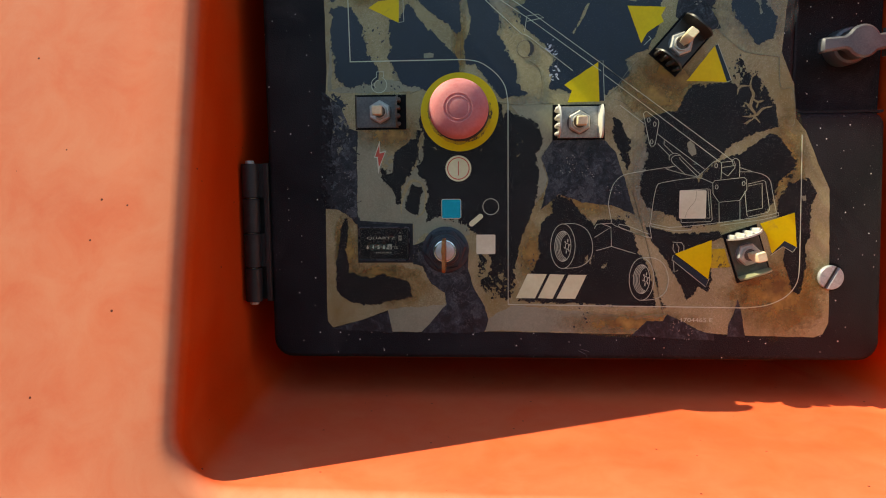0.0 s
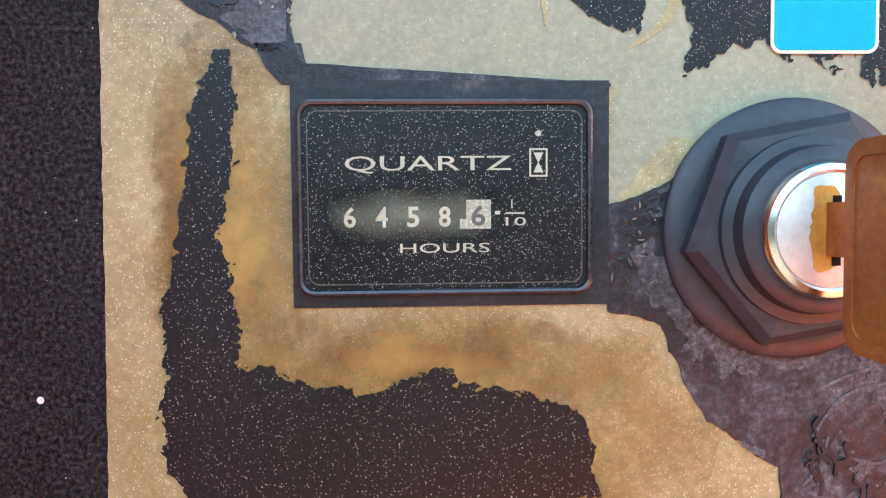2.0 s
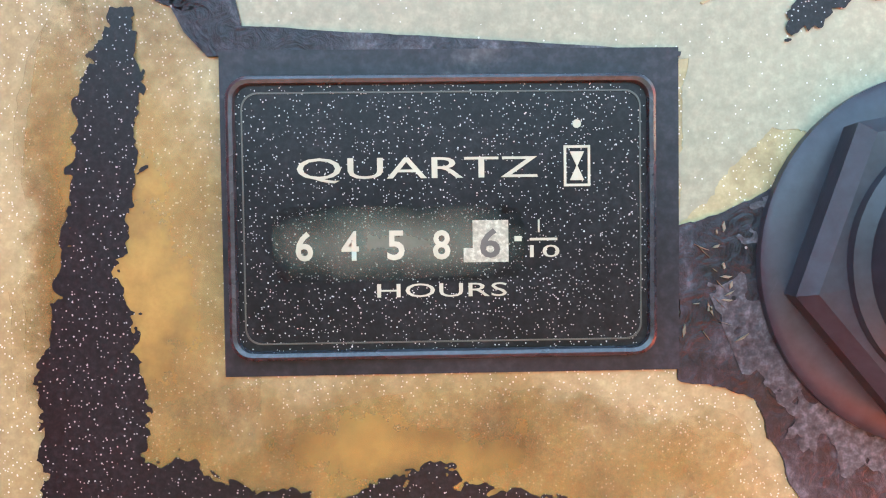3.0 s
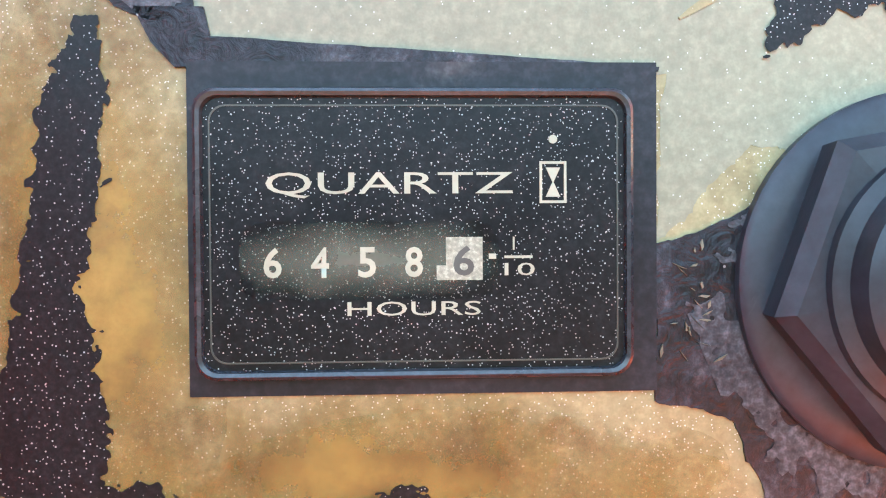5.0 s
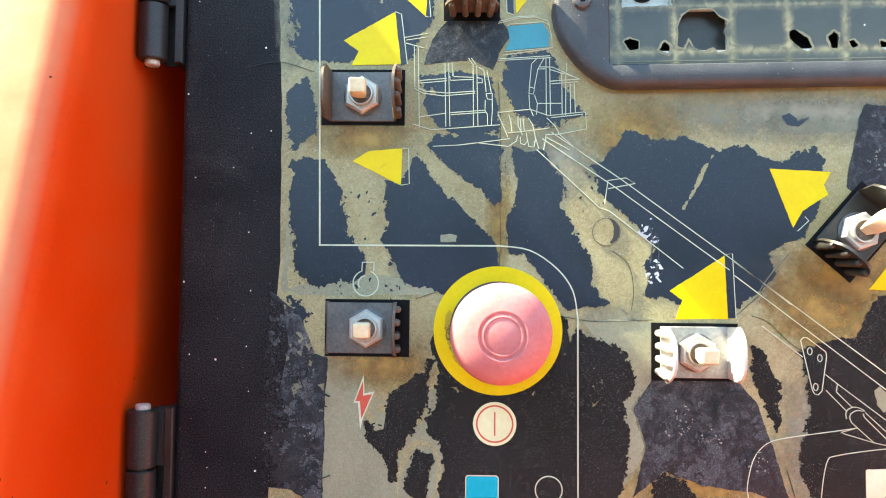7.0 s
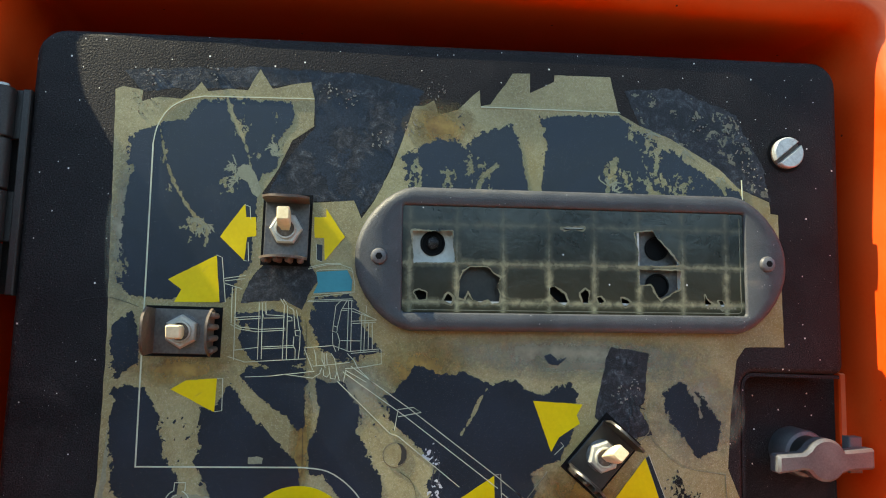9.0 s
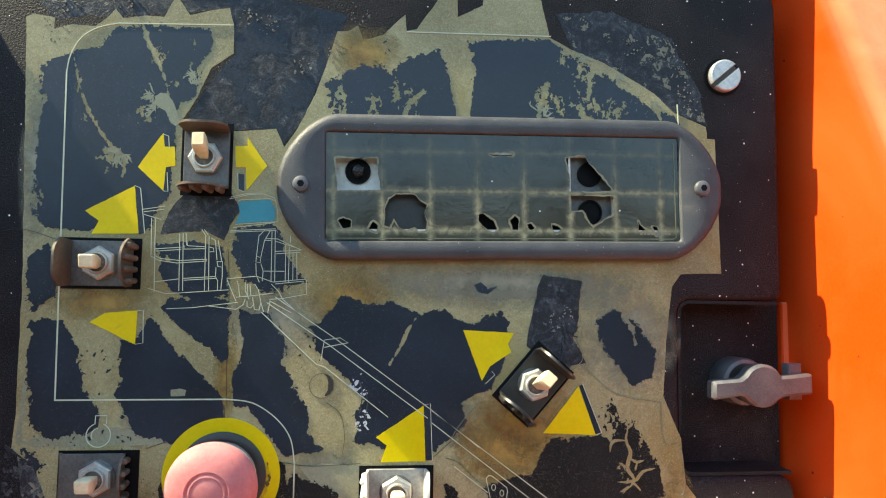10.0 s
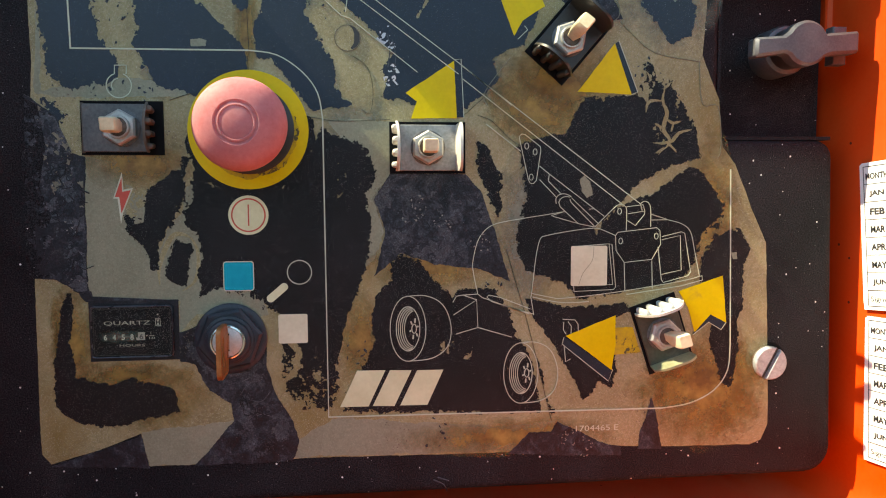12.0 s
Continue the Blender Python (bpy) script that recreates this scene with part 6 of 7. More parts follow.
def wheel(cx, cz, rx, rz, depth):
    draw(arc(cx, cz, rx, 0, 360, 40, rz), 0.42)
    draw(arc(cx, cz, rx * 0.66, 0, 360, 36, rz * 0.68), 0.45)
    for k in range(1, 5):
        draw(arc(cx + rx * 0.085 * k, cz, rx * (0.66 - 0.03 * k), 75 + 5 * k, 285 - 5 * k, 22, rz * (0.68 - 0.035 * k)), 0.4)
    hub = cx + rx * 0.34
    draw(arc(hub, cz, rx * 0.13, 0, 360, 14, rz * 0.14), 0.5)
    for a in range(0, 360, 60):
        ca, sa = math.cos(radians(a + 15)), math.sin(radians(a + 15))
        draw([(hub + rx * 0.17 * ca, cz + rz * 0.19 * sa), (hub + rx * 0.26 * ca, cz + rz * 0.33 * sa)], 0.8)
    draw(bend([(cx - rx * 0.1, cz + rz), (cx + depth * 0.45, cz + rz * 1.0), (cx + depth * 0.85, cz + rz * 0.72), (cx + depth * 1.05, cz + rz * 0.1),
               (cx + depth * 0.98, cz - rz * 0.55), (cx + depth * 0.6, cz - rz * 0.92), (cx, cz - rz)], 5))


wheel(166.8, -18.7, 9.8, 18.0, 22.5)
wheel(229.8, -45.4, 9.8, 17.2, 20.0)

# basket and controls
draw([(37.4, 232.2), (49.2, 234.3)], 0.34)
draw([(38.1, 230.9), (48.7, 232.5)], 0.34)
draw([(38.1, 229.5), (47.4, 226.9)], 0.34)
draw([(42.3, 227.7), (42.8, 207.5)], 0.34)
draw([(44.3, 227.3), (45.2, 187.3)], 0.34)
draw([(42.5, 206.9), (47.0, 204.5), (56.7, 203.2), (72.4, 204.6), (72.4, 205.6), (58.6, 204.6), (47.9, 205.5), (45.0, 207.0)], 0.34)
draw([(45.1, 210.8), (58.5, 211.9), (58.5, 210.7), (45.4, 209.5)], 0.34)
draw([(59.9, 213.0), (60.3, 210.9), (71.7, 211.4), (71.7, 212.4), (61.9, 212.8), (61.3, 216.3)], 0.34)
draw([(57.5, 219.5), (58.2, 188.0)], 0.34)
draw([(59.3, 219.6), (60.2, 188.1)], 0.34)
draw([(61.0, 219.6), (61.4, 213.0)], 0.34)
draw([(71.3, 218.9), (71.7, 188.3)], 0.34)
draw([(73.1, 218.4), (73.9, 188.3)], 0.34)
draw([(69.1, 221.9), (71.1, 218.9)], 0.34)
draw([(70.5, 221.9), (72.6, 218.9)], 0.34)
draw([(45.3, 192.8), (57.9, 194.6)], 0.34)
draw([(60.3, 194.9), (77.5, 196.2)], 0.34)
draw([(60.6, 193.9), (77.5, 195.2)], 0.34)
draw([(42.0, 189.2), (51.3, 186.4), (84.6, 189.0)], 0.34)
draw([(52.0, 178.3), (65.1, 179.0), (89.6, 182.2)], 0.34)
draw([(72.9, 180.2), (88.7, 178.4), (92.6, 181.0), (93.6, 184.1)], 0.34)
draw([(74.1, 217.4), (76.6, 215.9), (77.8, 205.2)], 0.34)
draw([(78.1, 216.0), (80.3, 204.8)], 0.34)
draw([(77.8, 204.4), (80.8, 204.5), (80.8, 201.4), (78.4, 201.7), (77.8, 204.4)], 0.34)
draw([(77.4, 201.1), (77.3, 196.0), (78.5, 194.0), (78.6, 188.9)], 0.34)
draw([(80.8, 201.4), (80.9, 196.1), (80.4, 188.9)], 0.34)
draw([(73.4, 212.3), (75.7, 211.8), (76.0, 209.8), (73.7, 209.7)], 0.34)
draw([(83.5, 239.3), (93.5, 241.9), (101.5, 242.5), (107.6, 240.6)], 0.34)
draw([(84.0, 240.3), (93.5, 242.7), (101.5, 243.0)], 0.34)
draw([(88.0, 238.1), (89.5, 238.9), (105.6, 240.0), (108.4, 238.6), (109.7, 232.9), (110.0, 227.2), (86.8, 225.2)], 0.34)
draw([(107.6, 240.6), (108.8, 238.1)], 0.34)
draw([(85.9, 223.4), (108.3, 226.6)], 0.34)
draw([(83.9, 220.8), (109.4, 222.3)], 0.34)
draw([(84.4, 221.6), (108.9, 223.2)], 0.34)
draw([(106.9, 221.9), (107.2, 193.6)], 0.34)
draw([(108.7, 222.0), (109.2, 193.6)], 0.34)
draw([(102.9, 222.3), (99.9, 219.1), (98.9, 207.8)], 0.34)
draw([(105.9, 221.9), (103.0, 216.6), (101.3, 207.3)], 0.34)
draw([(98.9, 207.8), (101.3, 207.0), (101.0, 204.2), (98.7, 204.5), (98.9, 207.8)], 0.34)
draw([(98.7, 203.9), (99.1, 197.5), (100.9, 193.4)], 0.34)
draw([(101.4, 203.7), (102.8, 199.6), (102.4, 194.0)], 0.34)
draw([(103.0, 216.6), (106.5, 216.7)], 0.34)
draw([(103.4, 217.7), (110.0, 217.6), (123.2, 211.7)], 0.34)
draw([(109.0, 216.3), (120.2, 213.0)], 0.34)
draw([(109.1, 210.6), (123.2, 211.7)], 0.34)
draw([(109.6, 209.3), (122.7, 210.4)], 0.34)
draw([(114.6, 214.4), (114.9, 193.7)], 0.34)
draw([(116.6, 213.4), (116.6, 193.7)], 0.34)
draw([(120.7, 209.9), (121.3, 194.9)], 0.34)
draw([(118.7, 209.8), (119.0, 194.8)], 0.34)
draw([(103.3, 199.6), (114.3, 199.7)], 0.34)
draw([(117.0, 219.6), (117.1, 215.5)], 0.34)
draw([(83.9, 195.1), (99.3, 196.7), (108.4, 193.6), (125.5, 195.5), (126.3, 195.0), (126.7, 187.2), (113.6, 184.6), (106.6, 184.1)], 0.34)
draw([(83.5, 194.6), (88.6, 183.0)], 0.34)
draw([(109.4, 192.6), (125.0, 194.4)], 0.34)
draw([(88.9, 194.2), (90.0, 190.1), (90.6, 185.0)], 0.34)
draw([(93.4, 193.3), (93.5, 188.7), (95.6, 184.1)], 0.34)
draw([(94.4, 192.3), (95.0, 186.1)], 0.34)
draw([(95.9, 192.3), (96.5, 186.2)], 0.34)
draw([(98.4, 192.4), (100.5, 189.3), (102.1, 182.2), (103.7, 177.1)], 0.34)
draw([(94.6, 183.1), (94.7, 180.0), (96.7, 179.2), (98.1, 181.1), (97.5, 185.2)], 0.34)
draw([(98.1, 182.1), (98.7, 178.5), (101.2, 178.1), (102.1, 182.2)], 0.34)
draw([(107.4, 192.5), (111.5, 188.5), (113.6, 184.4), (122.8, 176.3)], 0.34)
draw([(106.6, 183.3), (118.7, 176.8)], 0.34)
draw([(107.1, 183.3), (105.9, 176.6)], 0.34)
draw([(88.6, 185.0), (99.5, 186.2), (109.0, 187.6)], 0.34)
# off position ring and engine sign
draw(arc(108.9, 13.5, 6.4, 0, 360, 32), 0.5)
draw(arc(20.0, 111.1, 6.2, 112, 428, 28), 0.5), draw([(18.0, 116.8), (18.2, 121.3), (24.0, 121.4), (23.8, 116.9)], 0.5), draw(arc(20.0, 111.1, 3.6, 95, 215, 12), 0.5)

# printed fields and signs
part("stop_ring", ring_plate(disc(84.2, 88.9, 31.0, 64), disc(84.2, 88.9, 19.0, 64), 0.4, 0.90), M_YELLOW, DECAL, "yellow ring round the stop button")

part("ring_wear", flake(torn(arc(84.2, 89.3, 25.6, 160, 378, 60) + arc(84.2, 89.3, 21.0, 378, 160, 60), 0.9, 0.5, 61.0, 1.0), 0.4, 0.935), M_YELLOW_WORN, DECAL, "dusty worn inner rim of the yellow ring")

def square(name, a, b, radius, material, label, edge=None):
    (x0, z1), (x1, z0) = a, b
    if edge:
        part(name + "_edge", slab(rounded(x0 - 0.5, x1 + 0.5, z0 - 0.5, z1 + 0.5, radius + 0.4), 0.5, 0.90), edge, DECAL)
    part(name, slab(rounded(x0, x1, z0, z1, radius), 0.5, 0.94), material, DECAL, label)


square("blue_square", (69.6, 19.4), (84.6, 4.5), 1.2, M_BLUE, "bright blue printed square", M_LINE)
square("cream_square", (97.2, -9.1), (112.6, -24.9), 1.0, M_PINKISH, "pale cream printed square")
square("pink_square", (258.0, 25.6), (278.8, 3.2), 1.0, M_PINKISH, "pale pink printed square")
part("crease", ribbon(bend([(262.5, 3.6), (265.0, 10.5), (270.2, 17.5), (271.0, 25.0)], 4), 0.28, 0.5, 0.962), M_FILM_GREY, DECAL, "fold across the pink square")
part("teal_field", slab([(88.1, 237.8), (105.4, 239.4), (108.5, 233.9), (108.2, 227.7), (87.0, 225.7), (89.2, 231.2)], 0.5, 0.84), M_TEAL, DECAL, "teal printed field in the drawing")
sx, sz = [(83.0, 44.3)][0]
part("stop_sign", slab(disc(sx, sz, 10.4, 40), 0.5, 0.90), M_CREAM, DECAL, "round cream sign with a red ring and bar")
sign = ring_plate(disc(sx, sz, 9.0, 40), disc(sx, sz, 8.2, 40), 0.8, 0.94)
part("sign_mark", box(sx - 0.35, sx + 0.35, sz - 5.6, sz + 5.6, 0.8, 0.94, sign), M_RED, DECAL)
(ax, az), (bx, bz) = [(93.5, -0.3), (100.6, 5.7)]
lean = math.atan2(bz - az, bx - ax)
part("lever_mark", slab([(ax + 2.1 * math.cos(lean + radians(a)), az + 2.1 * math.sin(lean + radians(a))) for a in range(90, 271, 20)]
                        + [(bx + 2.1 * math.cos(lean + radians(a)), bz + 2.1 * math.sin(lean + radians(a))) for a in range(-90, 91, 20)], 0.5, 0.90), M_CREAM, DECAL)
part("lightning_edge", slab([(19.6, 66.8), (20.1, 58.0), (24.9, 58.9), (19.4, 45.7), (18.3, 40.5), (17.1, 53.4), (14.9, 53.4)], 0.5, 0.88), M_LINE, DECAL)
part("lightning", slab([(19.5, 64.4), (19.5, 56.9), (23.8, 57.7), (18.8, 45.7), (18.0, 54.2), (15.8, 54.3)], 0.5, 0.93), M_RED, DECAL, "red printed lightning bolt")
# maker's mark as three leaning plain blocks
MARK_BLOCKS = []
MARK_BLOCKS.append([(129.3, -61.0), (138.8, -41.1), (154.2, -41.3), (144.7, -61.2)])
MARK_BLOCKS.append([(147.1, -61.0), (156.7, -41.4), (168.5, -41.8), (158.9, -61.5)])
MARK_BLOCKS.append([(162.1, -61.3), (171.6, -41.9), (186.1, -42.0), (177.1, -61.5)])
for line in MARK_BLOCKS:
    part("mark_block", slab(line, 0.5, 0.92), M_CREAM, DECAL, "slanted cream block of the maker's mark")
(tx, tz), (ux, uz) = [(261.7, -80.2), (286.7, -81.2)]
lettering("1704465 E", tx, tz, 3.3, 0.92, DECAL, M_LINE, width=ux - tx)


# ---- emergency stop button ----
def stop_button(x, z):
    b = thing("emergency_stop_button", x, 0.9, z, label="sun-bleached pink-red mushroom emergency stop button on a yellow ring", category="push button")
    part("collar", lathe([(23.4, 0), (23.4, 0.7), (22.8, 1.2), (19.2, 1.4), (18.6, 3.0), (16.0, 4.4), (15.0, 24.0)], 56), M_GUARD_BLACK, b, "black round collar", smooth=True)
    part("neck_ring", lathe([(18.7, 3.6), (18.9, 4.2), (18.6, 6.6), (17.6, 7.0), (15.2, 7.0)], 56), M_DULL, b, "dull metal ring under the cap", smooth=True)
    prof = [(14.0, 22.0), (21.4, 22.6), (22.6, 24.0), (22.8, 26.0), (22.4, 29.0), (20.8, 32.6), (18.0, 35.4), (14.2, 37.3), (10.8, 38.3), (10.3, 37.7),
            (9.5, 37.6), (8.9, 38.2), (8.3, 38.4), (7.9, 37.9), (7.3, 38.1), (4.0, 38.7), (0, 38.9)]
    part("mushroom_cap", lathe(prof, 64), M_CAP, b, "faded pink-red mushroom cap", smooth=True)
    return b


stop_button(84.4, 89.2)


# ---- toggle switches in their guards ----
def guard(side, ribs, tall=18.0, half=12.0):
    """One upright guard at the side (-1 or 1): a curved plate with round corners and ribs on its outer face."""
    bm = bmesh.new()
    nu, nv = 14, 8

    def spot(u, v, off):
        top = tall * (1 - abs(u) ** 3.2 * 0.42)
        return (side * (15.0 + (1.0 if ribs else 0.25) * v * v + 0.7 * u * u * v + off), u * half * (1 + 0.07 * v), 0.6 + (top - 0.6) * v)
    faces = []
    for off in (0.0, 1.3):
        faces.append([[bm.verts.new(spot(-1 + 2 * i / nu, j / nv, off)) for j in range(nv + 1)] for i in range(nu + 1)])
    for g in faces:
        for i in range(nu):
            for j in range(nv):
                bm.faces.new((g[i][j], g[i + 1][j], g[i + 1][j + 1], g[i][j + 1]))
    a, b = faces
    for i in range(nu):
        bm.faces.new((a[i][0], a[i + 1][0], b[i + 1][0], b[i][0])), bm.faces.new((a[i][nv], a[i + 1][nv], b[i + 1][nv], b[i][nv]))
    for j in range(nv):
        bm.faces.new((a[0][j], a[0][j + 1], b[0][j + 1], b[0][j])), bm.faces.new((a[nu][j], a[nu][j + 1], b[nu][j + 1], b[nu][j]))
    if ribs:
        for k in range(4):
            u = -0.76 + 0.5 * k
            rows = []
            for v in (0.06, 0.3, 0.55, 0.78, 0.86, 0.89):
                cx, cz, co = spot(u, v, 1.2)
                r = 1.7 if v < 0.8 else 1.4 if v < 0.88 else 0.9
                rows.append([bm.verts.new((cx + side * r * 1.75 * math.sqrt(max(0.0, math.cos(radians(q)))), cz + r * math.sin(radians(q)), co)) for q in range(-90, 91, 30)])
            for p, q in zip(rows, rows[1:]):
                for i in range(6):
                    bm.faces.new((p[i], p[i + 1], q[i + 1], q[i]))
            bm.faces.new(rows[0]), bm.faces.new(rows[-1])
    return bm


def toggle(x, z, roll, guard_mat, plate_mat, words, tilt=(0.0, 0.0), ribbed=(True, True), tall=(24.0, 24.0), shift=0.0, second_mat=None):
    t = thing("toggle_switch", x, 0.0, z, roll, label=words, category="toggle switch", group="toggle switches of the panel")
    # flat dark plate: the shade of the cut-out is its colour
    part("opening", box(-20.5, 20.5, -13.8, 13.8, 0.55, 0.86), M_DARK, t, "dark plate painted as the shaded cut-out behind the bracket")
    part("bracket", slab(rounded(-16.2 + shift, 16.2 + shift, -12.2, 12.2, 1.2, 3), 0.86, 2.4, inset=0.3), plate_mat, t, "bent metal bracket")
    for side, ribs, h in ((-1, ribbed[0], tall[0]), (1, ribbed[1], tall[1])):
        g = part("guard", guard(side, ribs, h), second_mat if second_mat and side > 0 else guard_mat, t, smooth=True)
        g.location.x = shift / 1000
    part("washer", lathe([(9.3, 2.4), (9.3, 2.8), (9.0, 3.0), (4, 3.0)], 36), M_PLATE, t, smooth=True)
    nut = [(8.6, 2.9), (9.2, 3.5), (9.2, 6.4), (8.2, 7.4), (5.4, 7.4)]
    part("nut", lathe(nut, 6, start=radians(30)), M_DULL, t, "six-sided zinc nut")
    part("bushing", lathe([(5.9, 6.0), (5.9, 9.2), (5.6, 9.6), (4.9, 9.6), (4.7, 7.9)], 32), M_DULL, t, smooth=True)
    part("boot", lathe([(4.75, 6.0), (4.7, 8.4), (3.0, 8.8), (0, 8.8)], 24), M_GUARD_BROWN, t, "dusty brown rubber boot")
    bm = bmesh.new()
    rings = []
    for out, wx, wz in ((5.5, 2.2, 2.2), (10.0, 2.5, 2.5), (13.0, 3.0, 3.2), (15.0, 3.4, 3.5), (19.0, 3.9, 3.7), (22.8, 3.8, 3.5), (23.8, 3.2, 2.9)):
        line = rounded(-wx, wx, -wz, wz, min(wx, wz) * 0.28, 3)
        k = (out - 5.5)
        rings.append([bm.verts.new((px + tilt[0] * k, pz + tilt[1] * k, out + (0.22 * pz if out > 18.5 else 0.0))) for px, pz in line])
    n = len(rings[0])
    for a, b in zip(rings, rings[1:]):
        for i in range(n):
            bm.faces.new((a[i], a[(i + 1) % n], b[(i + 1) % n], b[i]))
    bm.faces.new(rings[-1])
    part("lever", bm, M_LEVER, t, "yellowed ivory plastic lever", smooth=True)
    return t


toggle(21.0, 89.5, 0, M_GUARD_BROWN, M_PLATE, "toggle switch between low rusty brown guards, ivory lever", ribbed=(False, True), tall=(2.0, 12.0), shift=-3.0)
toggle(17.5, 202.3, 0, M_GUARD_BROWN, M_PLATE, "toggle switch between curved rusty brown guards, ivory lever", ribbed=(False, True))
toggle(70.5, 261.0, 90, M_GUARD_BROWN, M_PLATE, "upright toggle switch between curved rusty brown guards", tilt=(-0.36, 0.0), ribbed=(False, True))
toggle(178.2, 79.7, 0, M_GUARD_WHITE, M_BRIGHT, "toggle switch between white ribbed plastic guards", ribbed=(True, False), tall=(28.0, 22.0))
toggle(255.0, 138.0, 131, M_GUARD_BLACK, M_GUARD_BLACK, "slanted toggle switch between glossy black guards", tilt=(-0.34, -0.04), ribbed=(False, True))
toggle(311.5, -25.0, 72, M_GUARD_WHITE, M_PLATE_GREEN, "toggle switch between white curved plastic guards", tilt=(0.07, 0.2), ribbed=(True, False), tall=(23.0, 15.0), second_mat=M_OLIVE)


# ---- hour meter ----
def hour_meter():
    m = thing("hour_meter", label="small black quartz hour meter reading 6458 hours, dusty lens", category="hour meter")
    part("opening", box(0.3, 45.6, -31.9, 0.2, 0.42, 0.80), M_RUBBER, m, "dark worn gap round the dial")
    part("housing", slab(rounded(1.3, 42.8, -30.0, -2.7, 1.8), 0.86, 1.0), M_METER, m, "dusty black dial")
    bm = bmesh.new()
    loops = []
    for grow, r, h in ((0.0, 2.2, 0.86), (0.0, 2.2, 1.8), (0.15, 2.1, 2.3), (0.45, 1.9, 2.5), (0.8, 1.7, 2.35), (1.0, 1.5, 1.6)):
        x0, x1, z0, z1 = 1.1 + grow, 43.0 - grow, -30.2 + grow, -2.5 - grow
        loops.append([bm.verts.new((px, pz, h)) for px, pz in rounded(x0, x1, z0, z1, r)])
    for p, q in zip(loops, loops[1:]):
        for k in range(len(p)):
            bm.faces.new((p[k], p[(k + 1) % len(p)], q[(k + 1) % len(p)], q[k]))
    part("bezel", bm, M_RIM, m, "worn black raised bezel", smooth=True)
    part("inner_edge", ring_plate(rounded(2.6, 41.5, -28.6, -4.1, 1.6), rounded(2.75, 41.35, -28.45, -4.25, 1.5), 0.95, 1.08), M_SEAM_DIM, m, "faint line round the dial")
    part("drum_window", slab(rounded(5.4, 30.0, -22.6, -15.2, 2.0), 1.0, 1.06), M_HAZE, m, "dusty window over the number drums with a painted pale glow")
    part("tenth_drum", slab([(24.9, -16.7), (28.4, -16.7), (28.4, -20.8), (24.0, -20.8), (24.0, -19.4), (24.9, -19.4)], 0.9, 1.10), M_TENTH, m)
    lettering("QUARTZ", 7.9, -12.95, 2.45, 1.10, m, M_DIGIT, width=23.4)
    lettering("HOURS", 15.5, -24.15, 1.35, 1.10, m, M_DIGIT, width=12.7)
    for k, digit in enumerate("6458"):
        lettering(digit, 7.65 + 4.45 * k, -20.5, 2.9, 1.10, m, M_DIGIT, "numeral", width=1.7, bold=0.02)
    lettering("6", 25.6, -20.4, 2.9, 1.13, m, M_DRUM_INK, "numeral", width=2.0, bold=0.02)
    lettering("1", 31.3, -17.95, 1.25, 1.10, m, M_DIGIT, "numeral")
    lettering("10", 30.5, -20.4, 1.2, 1.10, m, M_DIGIT, "numeral", width=2.9)
    bm = box(30.5, 33.2, -18.75, -18.5, 1.0, 1.10)
    box(29.0, 29.7, -18.8, -18.3, 1.0, 1.10, bm)
    part("fraction_bar", bm, M_DIGIT, m)
    bm = ring_plate([(33.9, -13.5), (36.5, -13.5), (36.5, -9.5), (33.9, -9.5)], [(34.15, -13.25), (36.25, -13.25), (36.25, -9.75), (34.15, -9.75)], 1.0, 1.10)
    slab([(34.5, -10.1), (35.9, -10.1), (35.25, -11.5), (35.9, -12.9), (34.5, -12.9), (35.15, -11.5)], 1.0, 1.10, bm)
    part("hourglass_sign", bm, M_DIGIT, m)
    part("pilot_dot", slab(disc(35.2, -7.4, 0.42, 14), 1.0, 1.12), M_DIGIT, m)
    for piece in m.children:
        if not piece.name.startswith(("opening", "bezel")):
            piece.location.y = -0.0008
    return m


hour_meter()


